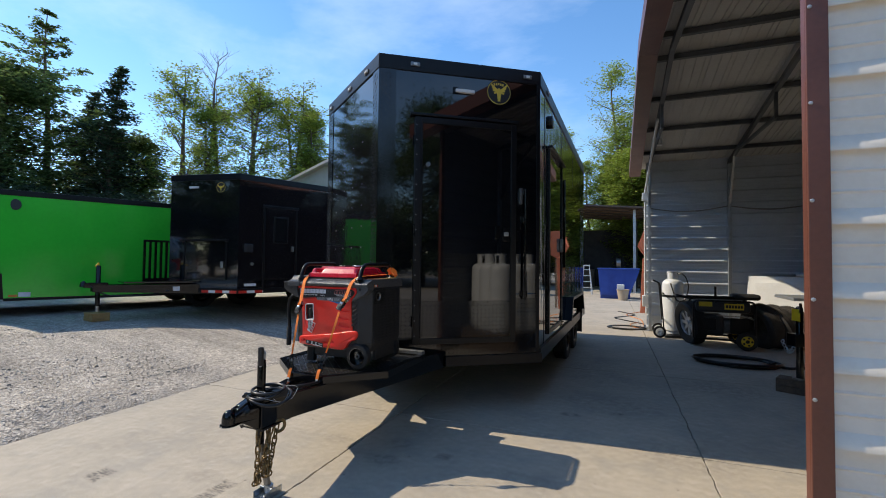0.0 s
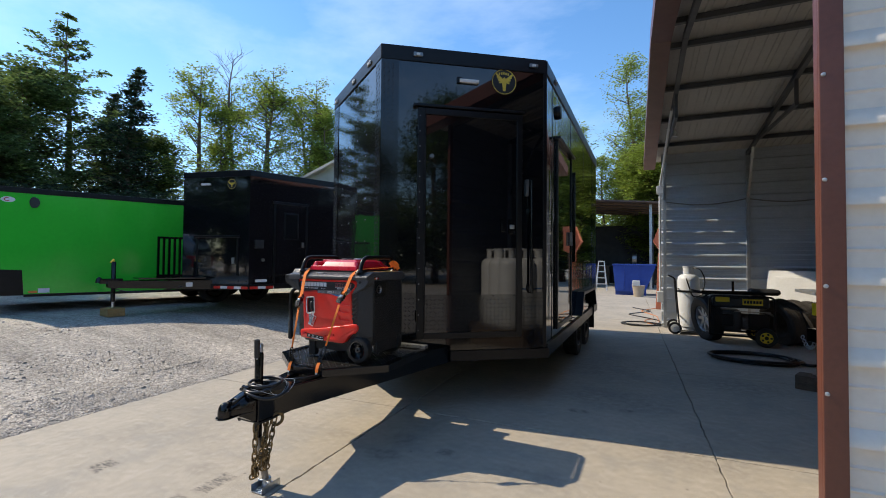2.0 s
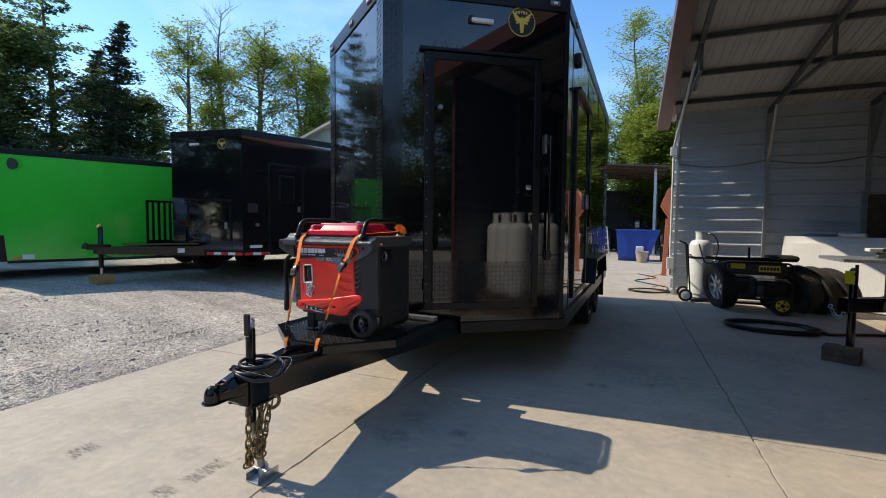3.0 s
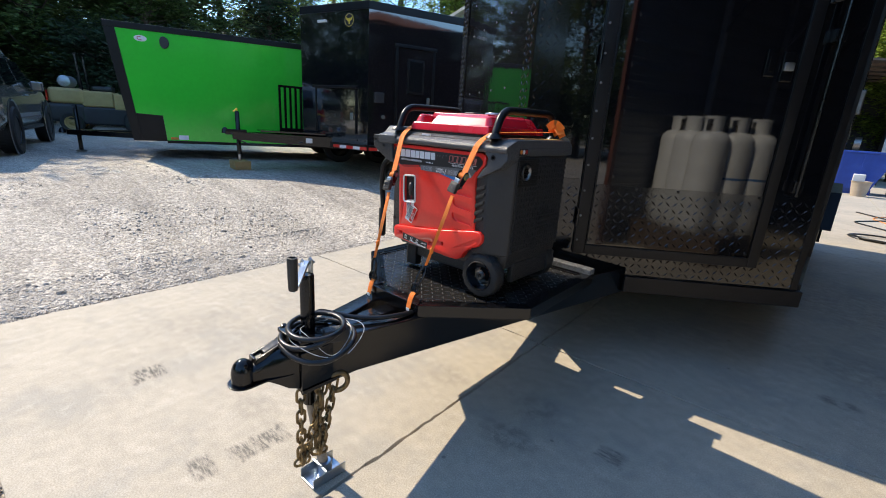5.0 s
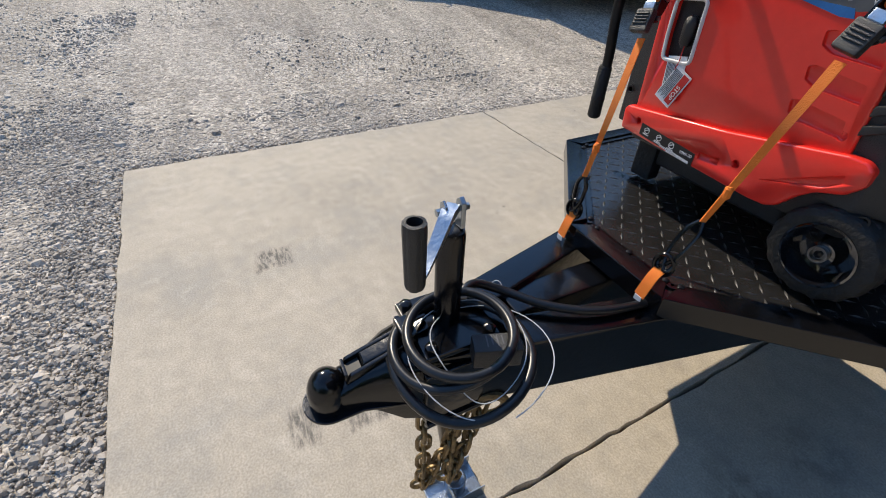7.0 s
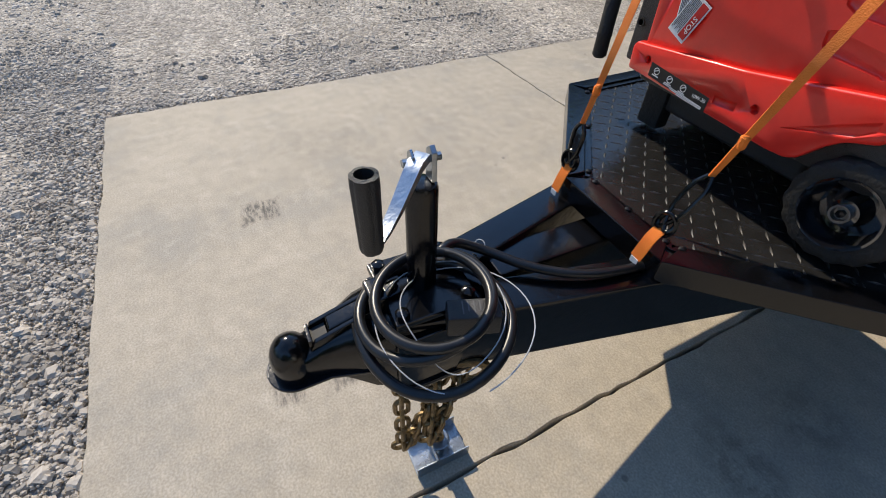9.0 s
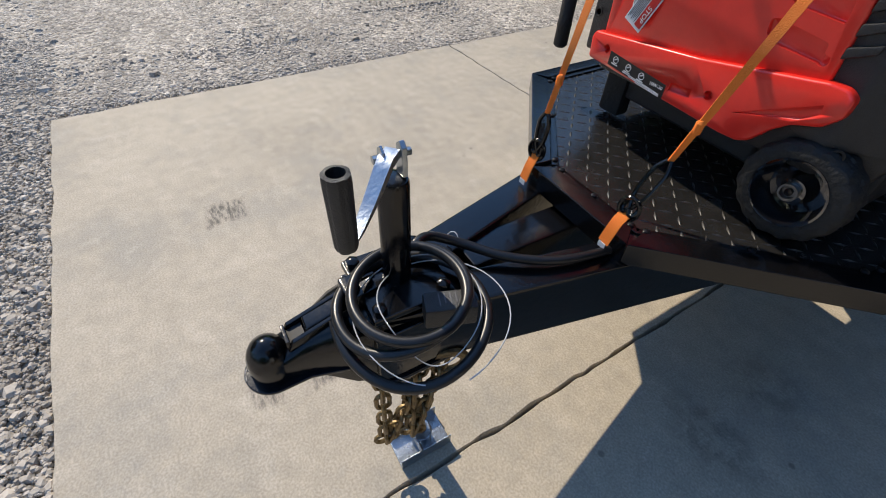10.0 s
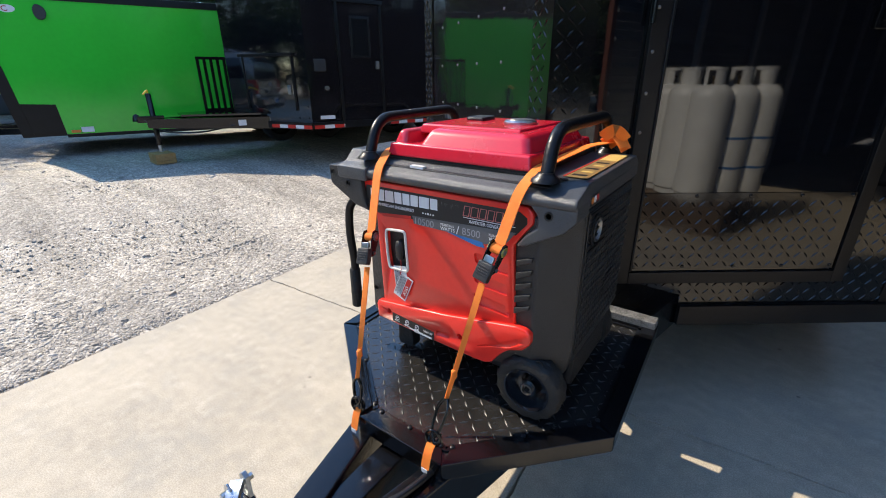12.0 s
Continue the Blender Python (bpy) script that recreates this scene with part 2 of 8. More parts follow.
def concrete_material():
    m = pbr("concrete", (0.472, 0.412, 0.325), (0.362, 0.318, 0.252), 1.3, 0.7, 0.85, bump=0.13, bscale=70, fine=0.45, space="World")
    n, l = m.node_tree.nodes, m.node_tree.links
    p = n["Principled BSDF"]
    src = p.inputs["Base Color"].links[0].from_socket
    pos = n.new("ShaderNodeNewGeometry").outputs["Position"]
    rough_noise = n.new("ShaderNodeTexNoise")
    rough_noise.inputs["Scale"].default_value = 16
    rough_noise.inputs["Detail"].default_value = 9
    rough_noise.inputs["Roughness"].default_value = 0.75
    l.new(pos, rough_noise.inputs["Vector"])
    drag = n.new("ShaderNodeMapping")
    drag.inputs["Rotation"].default_value = (0, 0, radians(25))
    drag.inputs["Scale"].default_value = (0.35, 1.6, 1)
    l.new(pos, drag.inputs[0])
    streak = n.new("ShaderNodeTexNoise")
    streak.inputs["Scale"].default_value = 42
    streak.inputs["Detail"].default_value = 6
    streak.inputs["Roughness"].default_value = 0.7
    l.new(drag.outputs[0], streak.inputs["Vector"])
    col = src
    # broad worn patches, trowel grain and small dark specks
    for scale, detail, lo, hi, tone, most in ((2.6, 8, 0.50, 0.66, (0.335, 0.315, 0.275, 1), 0.55), (9.0, 10, 0.52, 0.70, (0.545, 0.485, 0.40, 1), 0.5), (34.0, 3, 0.70, 0.76, (0.16, 0.145, 0.12, 1), 0.7)):
        wear = n.new("ShaderNodeTexNoise")
        wear.inputs["Scale"].default_value = scale
        wear.inputs["Detail"].default_value = detail
        wear.inputs["Roughness"].default_value = 0.68
        l.new(pos, wear.inputs["Vector"])
        span = n.new("ShaderNodeMapRange")
        for i, v in ((1, lo), (2, hi), (3, 0), (4, most)):
            span.inputs[i].default_value = v
        l.new(wear.outputs[0], span.inputs[0])
        blend = n.new("ShaderNodeMixRGB")
        blend.inputs[2].default_value = tone
        l.new(span.outputs[0], blend.inputs[0])
        l.new(col, blend.inputs[1])
        col = blend.outputs[0]
    # scuffs and oil spots: centre, half sizes, strength
    for cx, cy, rx, ry, amount in ((-3.25, 2.03, 0.075, 0.085, 1.0), (-2.40, 2.20, 0.065, 0.13, 0.9), (-2.42, 1.98, 0.075, 0.05, 0.9), (-2.62, 2.28, 0.14, 0.10, 0.25), (-1.72, 3.25, 0.13, 0.12, 0.35),
                                   (-1.70, 2.98, 0.15, 0.10, 0.5), (-2.7, 3.1, 0.3, 0.12, 0.18), (-3.5, 3.0, 0.4, 0.2, 0.12), (-2.20, 3.15, 0.16, 0.10, 0.3), (-0.5, 6.5, 0.5, 0.9, 0.35), (0.9, 6.1, 0.5, 0.4, 0.4), (-0.3, 5.0, 0.6, 0.4, 0.3), (1.3, 8.0, 0.7, 0.5, 0.4),
                                   (-1.33, 3.20, 0.06, 0.05, 0.9), (-0.75, 3.1, 0.3, 0.16, 0.3), (-0.6, 4.5, 0.10, 0.06, 0.8), (-0.2, 4.7, 0.07, 0.05, 0.8), (0.3, 3.9, 0.45, 0.3, 0.3), (-3.7, 2.4, 0.2, 0.25, 0.15)):
        sub = n.new("ShaderNodeVectorMath")
        sub.operation = "SUBTRACT"
        sub.inputs[1].default_value = (cx, cy, 0)
        l.new(pos, sub.inputs[0])
        mul = n.new("ShaderNodeVectorMath")
        mul.operation = "MULTIPLY"
        mul.inputs[1].default_value = (1 / rx, 1 / ry, 0)
        l.new(sub.outputs[0], mul.inputs[0])
        if amount >= 0.85:
            sq = n.new("ShaderNodeVectorMath")
            sq.operation = "ABSOLUTE"
            l.new(mul.outputs[0], sq.inputs[0])
            xyz = n.new("ShaderNodeSeparateXYZ")
            l.new(sq.outputs[0], xyz.inputs[0])
            ln = n.new("ShaderNodeMath")
            ln.operation = "MAXIMUM"
            l.new(xyz.outputs[0], ln.inputs[0])
            l.new(xyz.outputs[1], ln.inputs[1])
        else:
            ln = n.new("ShaderNodeVectorMath")
            ln.operation = "LENGTH"
            l.new(mul.outputs[0], ln.inputs[0])
        fall = n.new("ShaderNodeMapRange")
        fall.inputs[1].default_value, fall.inputs[2].default_value = (1.05, 0.6) if amount >= 0.85 else (1.15, 0.55)
        fall.inputs[3].default_value, fall.inputs[4].default_value = 0.0, 1.0
        ragged = n.new("ShaderNodeMath")
        ragged.operation = "MULTIPLY_ADD"
        ragged.inputs[1].default_value = 1.5 if amount >= 0.85 else 0.5
        l.new(rough_noise.outputs["Fac"], ragged.inputs[0])
        shift = n.new("ShaderNodeMath")
        shift.operation = "SUBTRACT"
        shift.inputs[1].default_value = 0.75 if amount >= 0.85 else 0.25
        l.new(ln.outputs["Value"], shift.inputs[0])
        l.new(shift.outputs[0], ragged.inputs[2])
        l.new(ragged.outputs[0], fall.inputs[0])
        gate = n.new("ShaderNodeMapRange")
        gate.inputs[1].default_value, gate.inputs[2].default_value = 0.44, 0.58
        gate.inputs[3].default_value, gate.inputs[4].default_value = 0.12 * amount, 0.85 * amount
        l.new((streak if amount >= 0.85 else rough_noise).outputs["Fac"], gate.inputs[0])
        prod = n.new("ShaderNodeMath")
        prod.operation = "MULTIPLY"
        l.new(fall.outputs[0], prod.inputs[0])
        l.new(gate.outputs[0], prod.inputs[1])
        mx = n.new("ShaderNodeMix")
        mx.data_type = "RGBA"
        mx.inputs[7].default_value = (0.07, 0.066, 0.06, 1)
        l.new(prod.outputs[0], mx.inputs[0])
        l.new(col, mx.inputs[6])
        col = mx.outputs[2]
    # fine sandy grain
    grain = n.new("ShaderNodeTexNoise")
    grain.inputs["Scale"].default_value = 170
    grain.inputs["Detail"].default_value = 3
    l.new(pos, grain.inputs["Vector"])
    gr = n.new("ShaderNodeMapRange")
    gr.inputs[1].default_value, gr.inputs[2].default_value = 0.3, 0.7
    gr.inputs[3].default_value, gr.inputs[4].default_value = 0.80, 1.18
    l.new(grain.outputs["Fac"], gr.inputs[0])
    gh = n.new("ShaderNodeHueSaturation")
    l.new(gr.outputs[0], gh.inputs["Value"])
    l.new(col, gh.inputs["Color"])
    col = gh.outputs[0]
    # small dark spots all over
    vor = n.new("ShaderNodeTexVoronoi")
    vor.inputs["Scale"].default_value = 4.6
    l.new(pos, vor.inputs["Vector"])
    spot = n.new("ShaderNodeMapRange")
    spot.inputs[1].default_value, spot.inputs[2].default_value = 0.05, 0.03
    l.new(vor.outputs["Distance"], spot.inputs[0])
    keep = n.new("ShaderNodeMath")
    keep.operation = "MULTIPLY"
    keep.inputs[1].default_value = 0.55
    l.new(spot.outputs[0], keep.inputs[0])
    mx = n.new("ShaderNodeMix")
    mx.data_type = "RGBA"
    mx.inputs[7].default_value = (0.09, 0.08, 0.07, 1)
    l.new(keep.outputs[0], mx.inputs[0])
    l.new(col, mx.inputs[6])
    l.new(mx.outputs[2], p.inputs["Base Color"])
    return m


concrete = concrete_material()


def gravel_material():
    """Crushed stone: two sizes of chips, each with its own tone and relief."""
    m = pbr("gravel", (0.56, 0.505, 0.43), (0.40, 0.355, 0.30), 2.2, 0.85, 0.95, bump=0.5, bscale=30, fine=0.6, space="World")
    n, l = m.node_tree.nodes, m.node_tree.links
    p = n["Principled BSDF"]
    pos = n.new("ShaderNodeNewGeometry").outputs["Position"]
    col = p.inputs["Base Color"].links[0].from_socket
    nrm = p.inputs["Normal"].links[0].from_socket
    for cells, lo, hi, deep in ((26, 0.80, 1.20, 0.007), (70, 0.60, 1.32, 0.005)):
        v = n.new("ShaderNodeTexVoronoi")
        v.inputs["Scale"].default_value = cells
        l.new(pos, v.inputs["Vector"])
        sep = n.new("ShaderNodeSeparateColor")
        l.new(v.outputs["Color"], sep.inputs[0])
        mr = n.new("ShaderNodeMapRange")
        mr.inputs[3].default_value, mr.inputs[4].default_value = lo, hi
        l.new(sep.outputs[0], mr.inputs[0])
        hsv = n.new("ShaderNodeHueSaturation")
        l.new(mr.outputs[0], hsv.inputs["Value"])
        l.new(col, hsv.inputs["Color"])
        col = hsv.outputs[0]
        up = n.new("ShaderNodeMath")
        up.operation = "MULTIPLY_ADD"
        up.inputs[1].default_value = -1.2
        l.new(v.outputs["Distance"], up.inputs[0])
        l.new(sep.outputs[1], up.inputs[2])
        b = n.new("ShaderNodeBump")
        b.inputs["Strength"].default_value = 1.0
        b.inputs["Distance"].default_value = deep
        l.new(up.outputs[0], b.inputs["Height"])
        l.new(nrm, b.inputs["Normal"])
        nrm = b.outputs[0]
    # compacted wheel tracks and washed-out patches along the way that vehicles take
    for turn, stretch, lo, hi, dark, light in ((70, (0.16, 1.9, 1), 0.36, 0.64, 0.84, 1.10), (55, (0.5, 3.2, 1), 0.36, 0.66, 0.88, 1.08), (20, (0.35, 0.5, 1), 0.35, 0.65, 0.92, 1.06)):
        mp = n.new("ShaderNodeMapping")
        mp.inputs["Rotation"].default_value = (0, 0, radians(turn))
        mp.inputs["Scale"].default_value = stretch
        l.new(pos, mp.inputs[0])
        tn = n.new("ShaderNodeTexNoise")
        tn.inputs["Scale"].default_value = 1.0
        tn.inputs["Detail"].default_value = 6
        tn.inputs["Roughness"].default_value = 0.62
        l.new(mp.outputs[0], tn.inputs["Vector"])
        tm = n.new("ShaderNodeMapRange")
        tm.inputs[1].default_value, tm.inputs[2].default_value = lo, hi
        tm.inputs[3].default_value, tm.inputs[4].default_value = dark, light
        l.new(tn.outputs["Fac"], tm.inputs[0])
        th = n.new("ShaderNodeHueSaturation")
        l.new(tm.outputs[0], th.inputs["Value"])
        l.new(col, th.inputs["Color"])
        col = th.outputs[0]
    # lone dark stones
    dv = n.new("ShaderNodeTexVoronoi")
    dv.inputs["Scale"].default_value = 7.0
    l.new(pos, dv.inputs["Vector"])
    dm = n.new("ShaderNodeMapRange")
    dm.inputs[1].default_value, dm.inputs[2].default_value = 0.16, 0.10
    dm.inputs[3].default_value, dm.inputs[4].default_value = 0.0, 0.34
    l.new(dv.outputs["Distance"], dm.inputs[0])
    dx = n.new("ShaderNodeMix")
    dx.data_type = "RGBA"
    dx.inputs[7].default_value = (0.12, 0.115, 0.11, 1)
    l.new(dm.outputs[0], dx.inputs[0])
    l.new(col, dx.inputs[6])
    l.new(dx.outputs[2], p.inputs["Base Color"])
    l.new(nrm, p.inputs["Normal"])
    return m


gravel = gravel_material()
stone = pbr("stone", (0.52, 0.465, 0.395), (0.365, 0.322, 0.27), 3, 0.8, 0.95, bump=0.4, bscale=60, space="World")


# ---- mesh tools ----
class Geo:
    """Collects vertices and faces; m places what is added next."""

    def __init__(self, m=None):
        self.v, self.f, self.m, self.soft = [], [], m or Matrix(), False

    def add(self, verts, faces):
        k = len(self.v)
        self.v += [tuple(self.m @ Vector(p)) for p in verts]
        self.f += [tuple(i + k for i in f) for f in faces]
        return self

    def box(self, x0, x1, y0, y1, z0, z1, b=0.0):
        if b <= 0:
            vs = [(x, y, z) for z in (z0, z1) for x, y in ((x0, y0), (x1, y0), (x1, y1), (x0, y1))]
            return self.add(vs, [(3, 2, 1, 0), (4, 5, 6, 7), (0, 1, 5, 4), (1, 2, 6, 5), (2, 3, 7, 6), (3, 0, 4, 7)])
        bm = bmesh.new()
        bmesh.ops.create_cube(bm, size=1)
        bmesh.ops.transform(bm, matrix=Matrix.LocRotScale(((x0 + x1) / 2, (y0 + y1) / 2, (z0 + z1) / 2), None, (x1 - x0, y1 - y0, z1 - z0)), verts=bm.verts)
        bmesh.ops.bevel(bm, geom=bm.edges[:], offset=b, segments=3 if b > 0.008 else 2, profile=0.5, affect="EDGES", clamp_overlap=True)
        self.soft = True
        return self.bm(bm)

    def bm(self, bm):
        bm.verts.index_update()
        self.add([v.co[:] for v in bm.verts], [[v.index for v in f.verts] for f in bm.faces])
        bm.free()
        return self

    def prism(self, poly, h0, h1, axis="z", b=0.0):
        """poly in the two other axes, pushed out from h0 to h1 along axis."""
        def at(p, h):
            return {"z": (p[0], p[1], h), "y": (p[0], h, p[1]), "x": (h, p[0], p[1])}[axis]
        n = len(poly)
        vs = [at(p, h0) for p in poly] + [at(p, h1) for p in poly]
        fs = [tuple(range(n))[::-1], tuple(range(n, 2 * n))] + [(i, (i + 1) % n, n + (i + 1) % n, n + i) for i in range(n)]
        bm = bmesh.new()
        bv = [bm.verts.new(p) for p in vs]
        for f in fs:
            bm.faces.new([bv[i] for i in f])
        bmesh.ops.recalc_face_normals(bm, faces=bm.faces[:])
        if b:
            self.soft = True
            bmesh.ops.bevel(bm, geom=bm.edges[:], offset=b, segments=3 if b > 0.008 else 2, profile=0.5, affect="EDGES", clamp_overlap=True)
        return self.bm(bm)

    def tube(self, pts, r, n=10, closed=False, caps=True):
        pts = [Vector(p) for p in pts]
        k = len(pts)
        rr = r if isinstance(r, (list, tuple)) else [r] * k
        vs, fs = [], []
        up = None
        for i, p in enumerate(pts):
            a = pts[(i - 1) % k] if closed or i else pts[i]
            c = pts[(i + 1) % k] if closed or i < k - 1 else pts[i]
            d = (c - a).normalized()
            if up is None:
                up = d.orthogonal().normalized()
            up = (up - d * up.dot(d)).normalized()
            s = d.cross(up)
            for j in range(n):
                w = 2 * math.pi * j / n
                vs.append(tuple(p + rr[i] * (math.cos(w) * up + math.sin(w) * s)))
        for i in range(k if closed else k - 1):
            for j in range(n):
                q = (i + 1) % k
                fs.append((i * n + j, i * n + (j + 1) % n, q * n + (j + 1) % n, q * n + j))
        if not closed and caps:
            fs.append(tuple(range(n))[::-1])
            fs.append(tuple(range((k - 1) * n, k * n)))
        return self.add(vs, fs)

    def cyl(self, p, q, r, n=20, r2=None):
        return self.tube([p, q], [r, r if r2 is None else r2], n)

    def lathe(self, prof, n=28, centre=(0, 0, 0), axis="z", caps=True):
        """prof: (radius, height) along axis from centre."""
        vs, fs = [], []
        c = Vector(centre)
        for r, h in prof:
            for j in range(n):
                a = 2 * math.pi * j / n
                u, w = r * math.cos(a), r * math.sin(a)
                vs.append(tuple(c + Vector({"z": (u, w, h), "y": (w, h, u), "x": (h, u, w)}[axis])))
        for i in range(len(prof) - 1):
            for j in range(n):
                fs.append((i * n + j, i * n + (j + 1) % n, (i + 1) * n + (j + 1) % n, (i + 1) * n + j))
        if caps:
            fs.append(tuple(range(n))[::-1])
            fs.append(tuple(range((len(prof) - 1) * n, len(prof) * n)))
        return self.add(vs, fs)

    def treads(self, x0, x1, z0, z1, pitch, h, keep=None):
        """Raised lozenges on the plane y = 0, standing out to -y, in two crossed directions."""
        nx, nz = int((x1 - x0) / pitch), int((z1 - z0) / pitch)
        a, w = pitch * 0.48, pitch * 0.105
        for i in range(nx):
            for j in range(nz):
                cx, cz = x0 + (i + 0.5) * pitch, z0 + (j + 0.5) * pitch
                if keep and not keep(cx, cz):
                    continue
                s = 0.7071
                dx, dz = (s, s) if (i + j) % 2 else (s, -s)
                px, pz = -dz, dx
                vs = [(cx - a * dx, 0, cz - a * dz), (cx + w * px, 0, cz + w * pz), (cx + a * dx, 0, cz + a * dz), (cx - w * px, 0, cz - w * pz),
                      (cx - 0.5 * a * dx, -h, cz - 0.5 * a * dz), (cx + 0.5 * a * dx, -h, cz + 0.5 * a * dz)]
                self.add(vs, [(0, 1, 4), (1, 5, 4), (1, 2, 5), (2, 3, 5), (3, 4, 5), (3, 0, 4)])
        return self

    def mesh(self, name, material, angle=38):
        me = bpy.data.meshes.new(name)
        me.from_pydata(self.v, [], self.f)
        bm = bmesh.new()
        bm.from_mesh(me)
        if len(bm.faces) < 60000:
            bmesh.ops.recalc_face_normals(bm, faces=bm.faces[:])
        bm.to_mesh(me)
        bm.free()
        me.polygons.foreach_set("use_smooth", [True] * len(me.polygons))
        me.set_sharp_from_angle(angle=radians(angle))
        me.materials.append(material)
        return me


HOME = {}


def thing(name, label, category, m=None, group="", kind="", built_in_world=False):
    """An Empty at the thing's base. built_in_world: its parts are given in world coordinates."""
    ob = new(name)
    ob.empty_display_size = 0.1
    ob.matrix_basis = m or Matrix()
    HOME[ob.name] = ob.matrix_basis.inverted() if built_in_world else None
    return tagged(ob, label, category, group, kind)


def part(name, geo, material, parent, label=""):
    me = geo.mesh(name, material)
    root = parent
    while root.parent:
        root = root.parent
    if HOME.get(root.name):
        me.transform(HOME[root.name])
    ob = new(name, me)
    ob.parent = parent
    if geo.soft:
        # flat faces stay flat between rounded edges
        wn_mod = ob.modifiers.new("flat_faces", "WEIGHTED_NORMAL")
        wn_mod.keep_sharp = True
    return tagged(ob, label, kind="stuff" if name == "tread" else "")


def repeat(name, geo, material, parent, places, label=""):
    """The same small part at several places, sharing one mesh."""
    root = parent
    while root.parent:
        root = root.parent
    me = geo.mesh(name, material)
    home = HOME.get(root.name) or Matrix()
    for m in places:
        ob = new(name, me)
        ob.parent = parent
        ob.matrix_basis = home @ m
        tagged(ob, label)


def solo(name, geo, material, label, category, group="", kind=""):
    ob = new(name, geo.mesh(name, material))
    return tagged(ob, label, category, group, kind)


def lettering(name, body, size, m, material, parent, label="", align="LEFT", squeeze=1.0):
    cu = bpy.data.curves.new(name, "FONT")
    cu.body, cu.size, cu.align_x, cu.extrude = body, size, align, 0.0006
    tmp = new(name, cu)
    dg = bpy.context.evaluated_depsgraph_get()
    me = bpy.data.meshes.new_from_object(tmp.evaluated_get(dg))
    bpy.data.objects.remove(tmp)
    me.transform(m @ Matrix.Diagonal((squeeze, 1, 1, 1)))
    me.materials.clear()
    me.materials.append(material)
    root = parent
    while root.parent:
        root = root.parent
    if HOME.get(root.name):
        me.transform(HOME[root.name])
    ob = new(name, me)
    ob.parent = parent
    return tagged(ob, label)


def plane_frame(p, along, up=(0, 0, 1)):
    """x along the plane, z up, y into it."""
    x = Vector(along).normalized()
    z = Vector(up)
    y = z.cross(x)
    m = Matrix((x, y, z)).transposed().to_4x4()
    return Matrix.Translation(p) @ m


def arc(c, r, a0, a1, n, u, v):
    c, u, v = Vector(c), Vector(u), Vector(v)
    return [c + r * (math.cos(radians(a0 + (a1 - a0) * i / n)) * u + math.sin(radians(a0 + (a1 - a0) * i / n)) * v) for i in range(n + 1)]


def rounded(points, r, n=5):
    """A polyline with its inner corners rounded."""
    pts = [Vector(p) for p in points]
    out = [pts[0]]
    for a, b, c in zip(pts, pts[1:], pts[2:]):
        d = min(r, (b - a).length * 0.49, (c - b).length * 0.49)
        p, q = b + (a - b).normalized() * d, b + (c - b).normalized() * d
        for i in range(n + 1):
            t = i / n
            out.append((1 - t) ** 2 * p + 2 * t * (1 - t) * b + t * t * q)
    return out + [pts[-1]]


def lift(x, y):
    """The height of the yard: level at the slab, rising towards the parked trailers."""
    k = min(1, max(0, (-4.6 - x) / 4.4))
    return 0.35 * k * k * (3 - 2 * k)


# ---- ground ----
def build_ground():
    xs = [-400, -150, -70, -40, -28] + [-22 + 0.5 * i for i in range(36)] + [-4.45] + [-4 + 1.0 * i for i in range(18)] + [20, 40, 80, 200, 400]
    ys = [-300, -100, -40, -15] + [-10 + 0.5 * i for i in range(60)] + [22, 26, 34, 50, 90, 200, 500]
    xs, ys = sorted(set(xs)), sorted(set(ys))
    g = Geo()
    vs = []
    for y in ys:
        for x in xs:
            z = lift(x, y) - 0.035
            if x < -4.5 or y < 1.3:
                z += 0.02 * noise.noise(Vector((x * 0.9, y * 0.9, 3))) * min(1, max(0, max(-4.5 - x, 1.3 - y)))
            if x > -4.2 and y > 1.75:
                z = -0.12
            vs.append((x, y, z + (0.012 if x < -4.46 or y < 1.4 else 0)))
    n = len(xs)
    fs = [(j * n + i, j * n + i + 1, (j + 1) * n + i + 1, (j + 1) * n + i) for j in range(len(ys) - 1) for i in range(n - 1)]
    g.add(vs, fs)
    solo("ground", g, gravel, "pale grey crushed gravel yard", "ground", kind="structure")


build_ground()


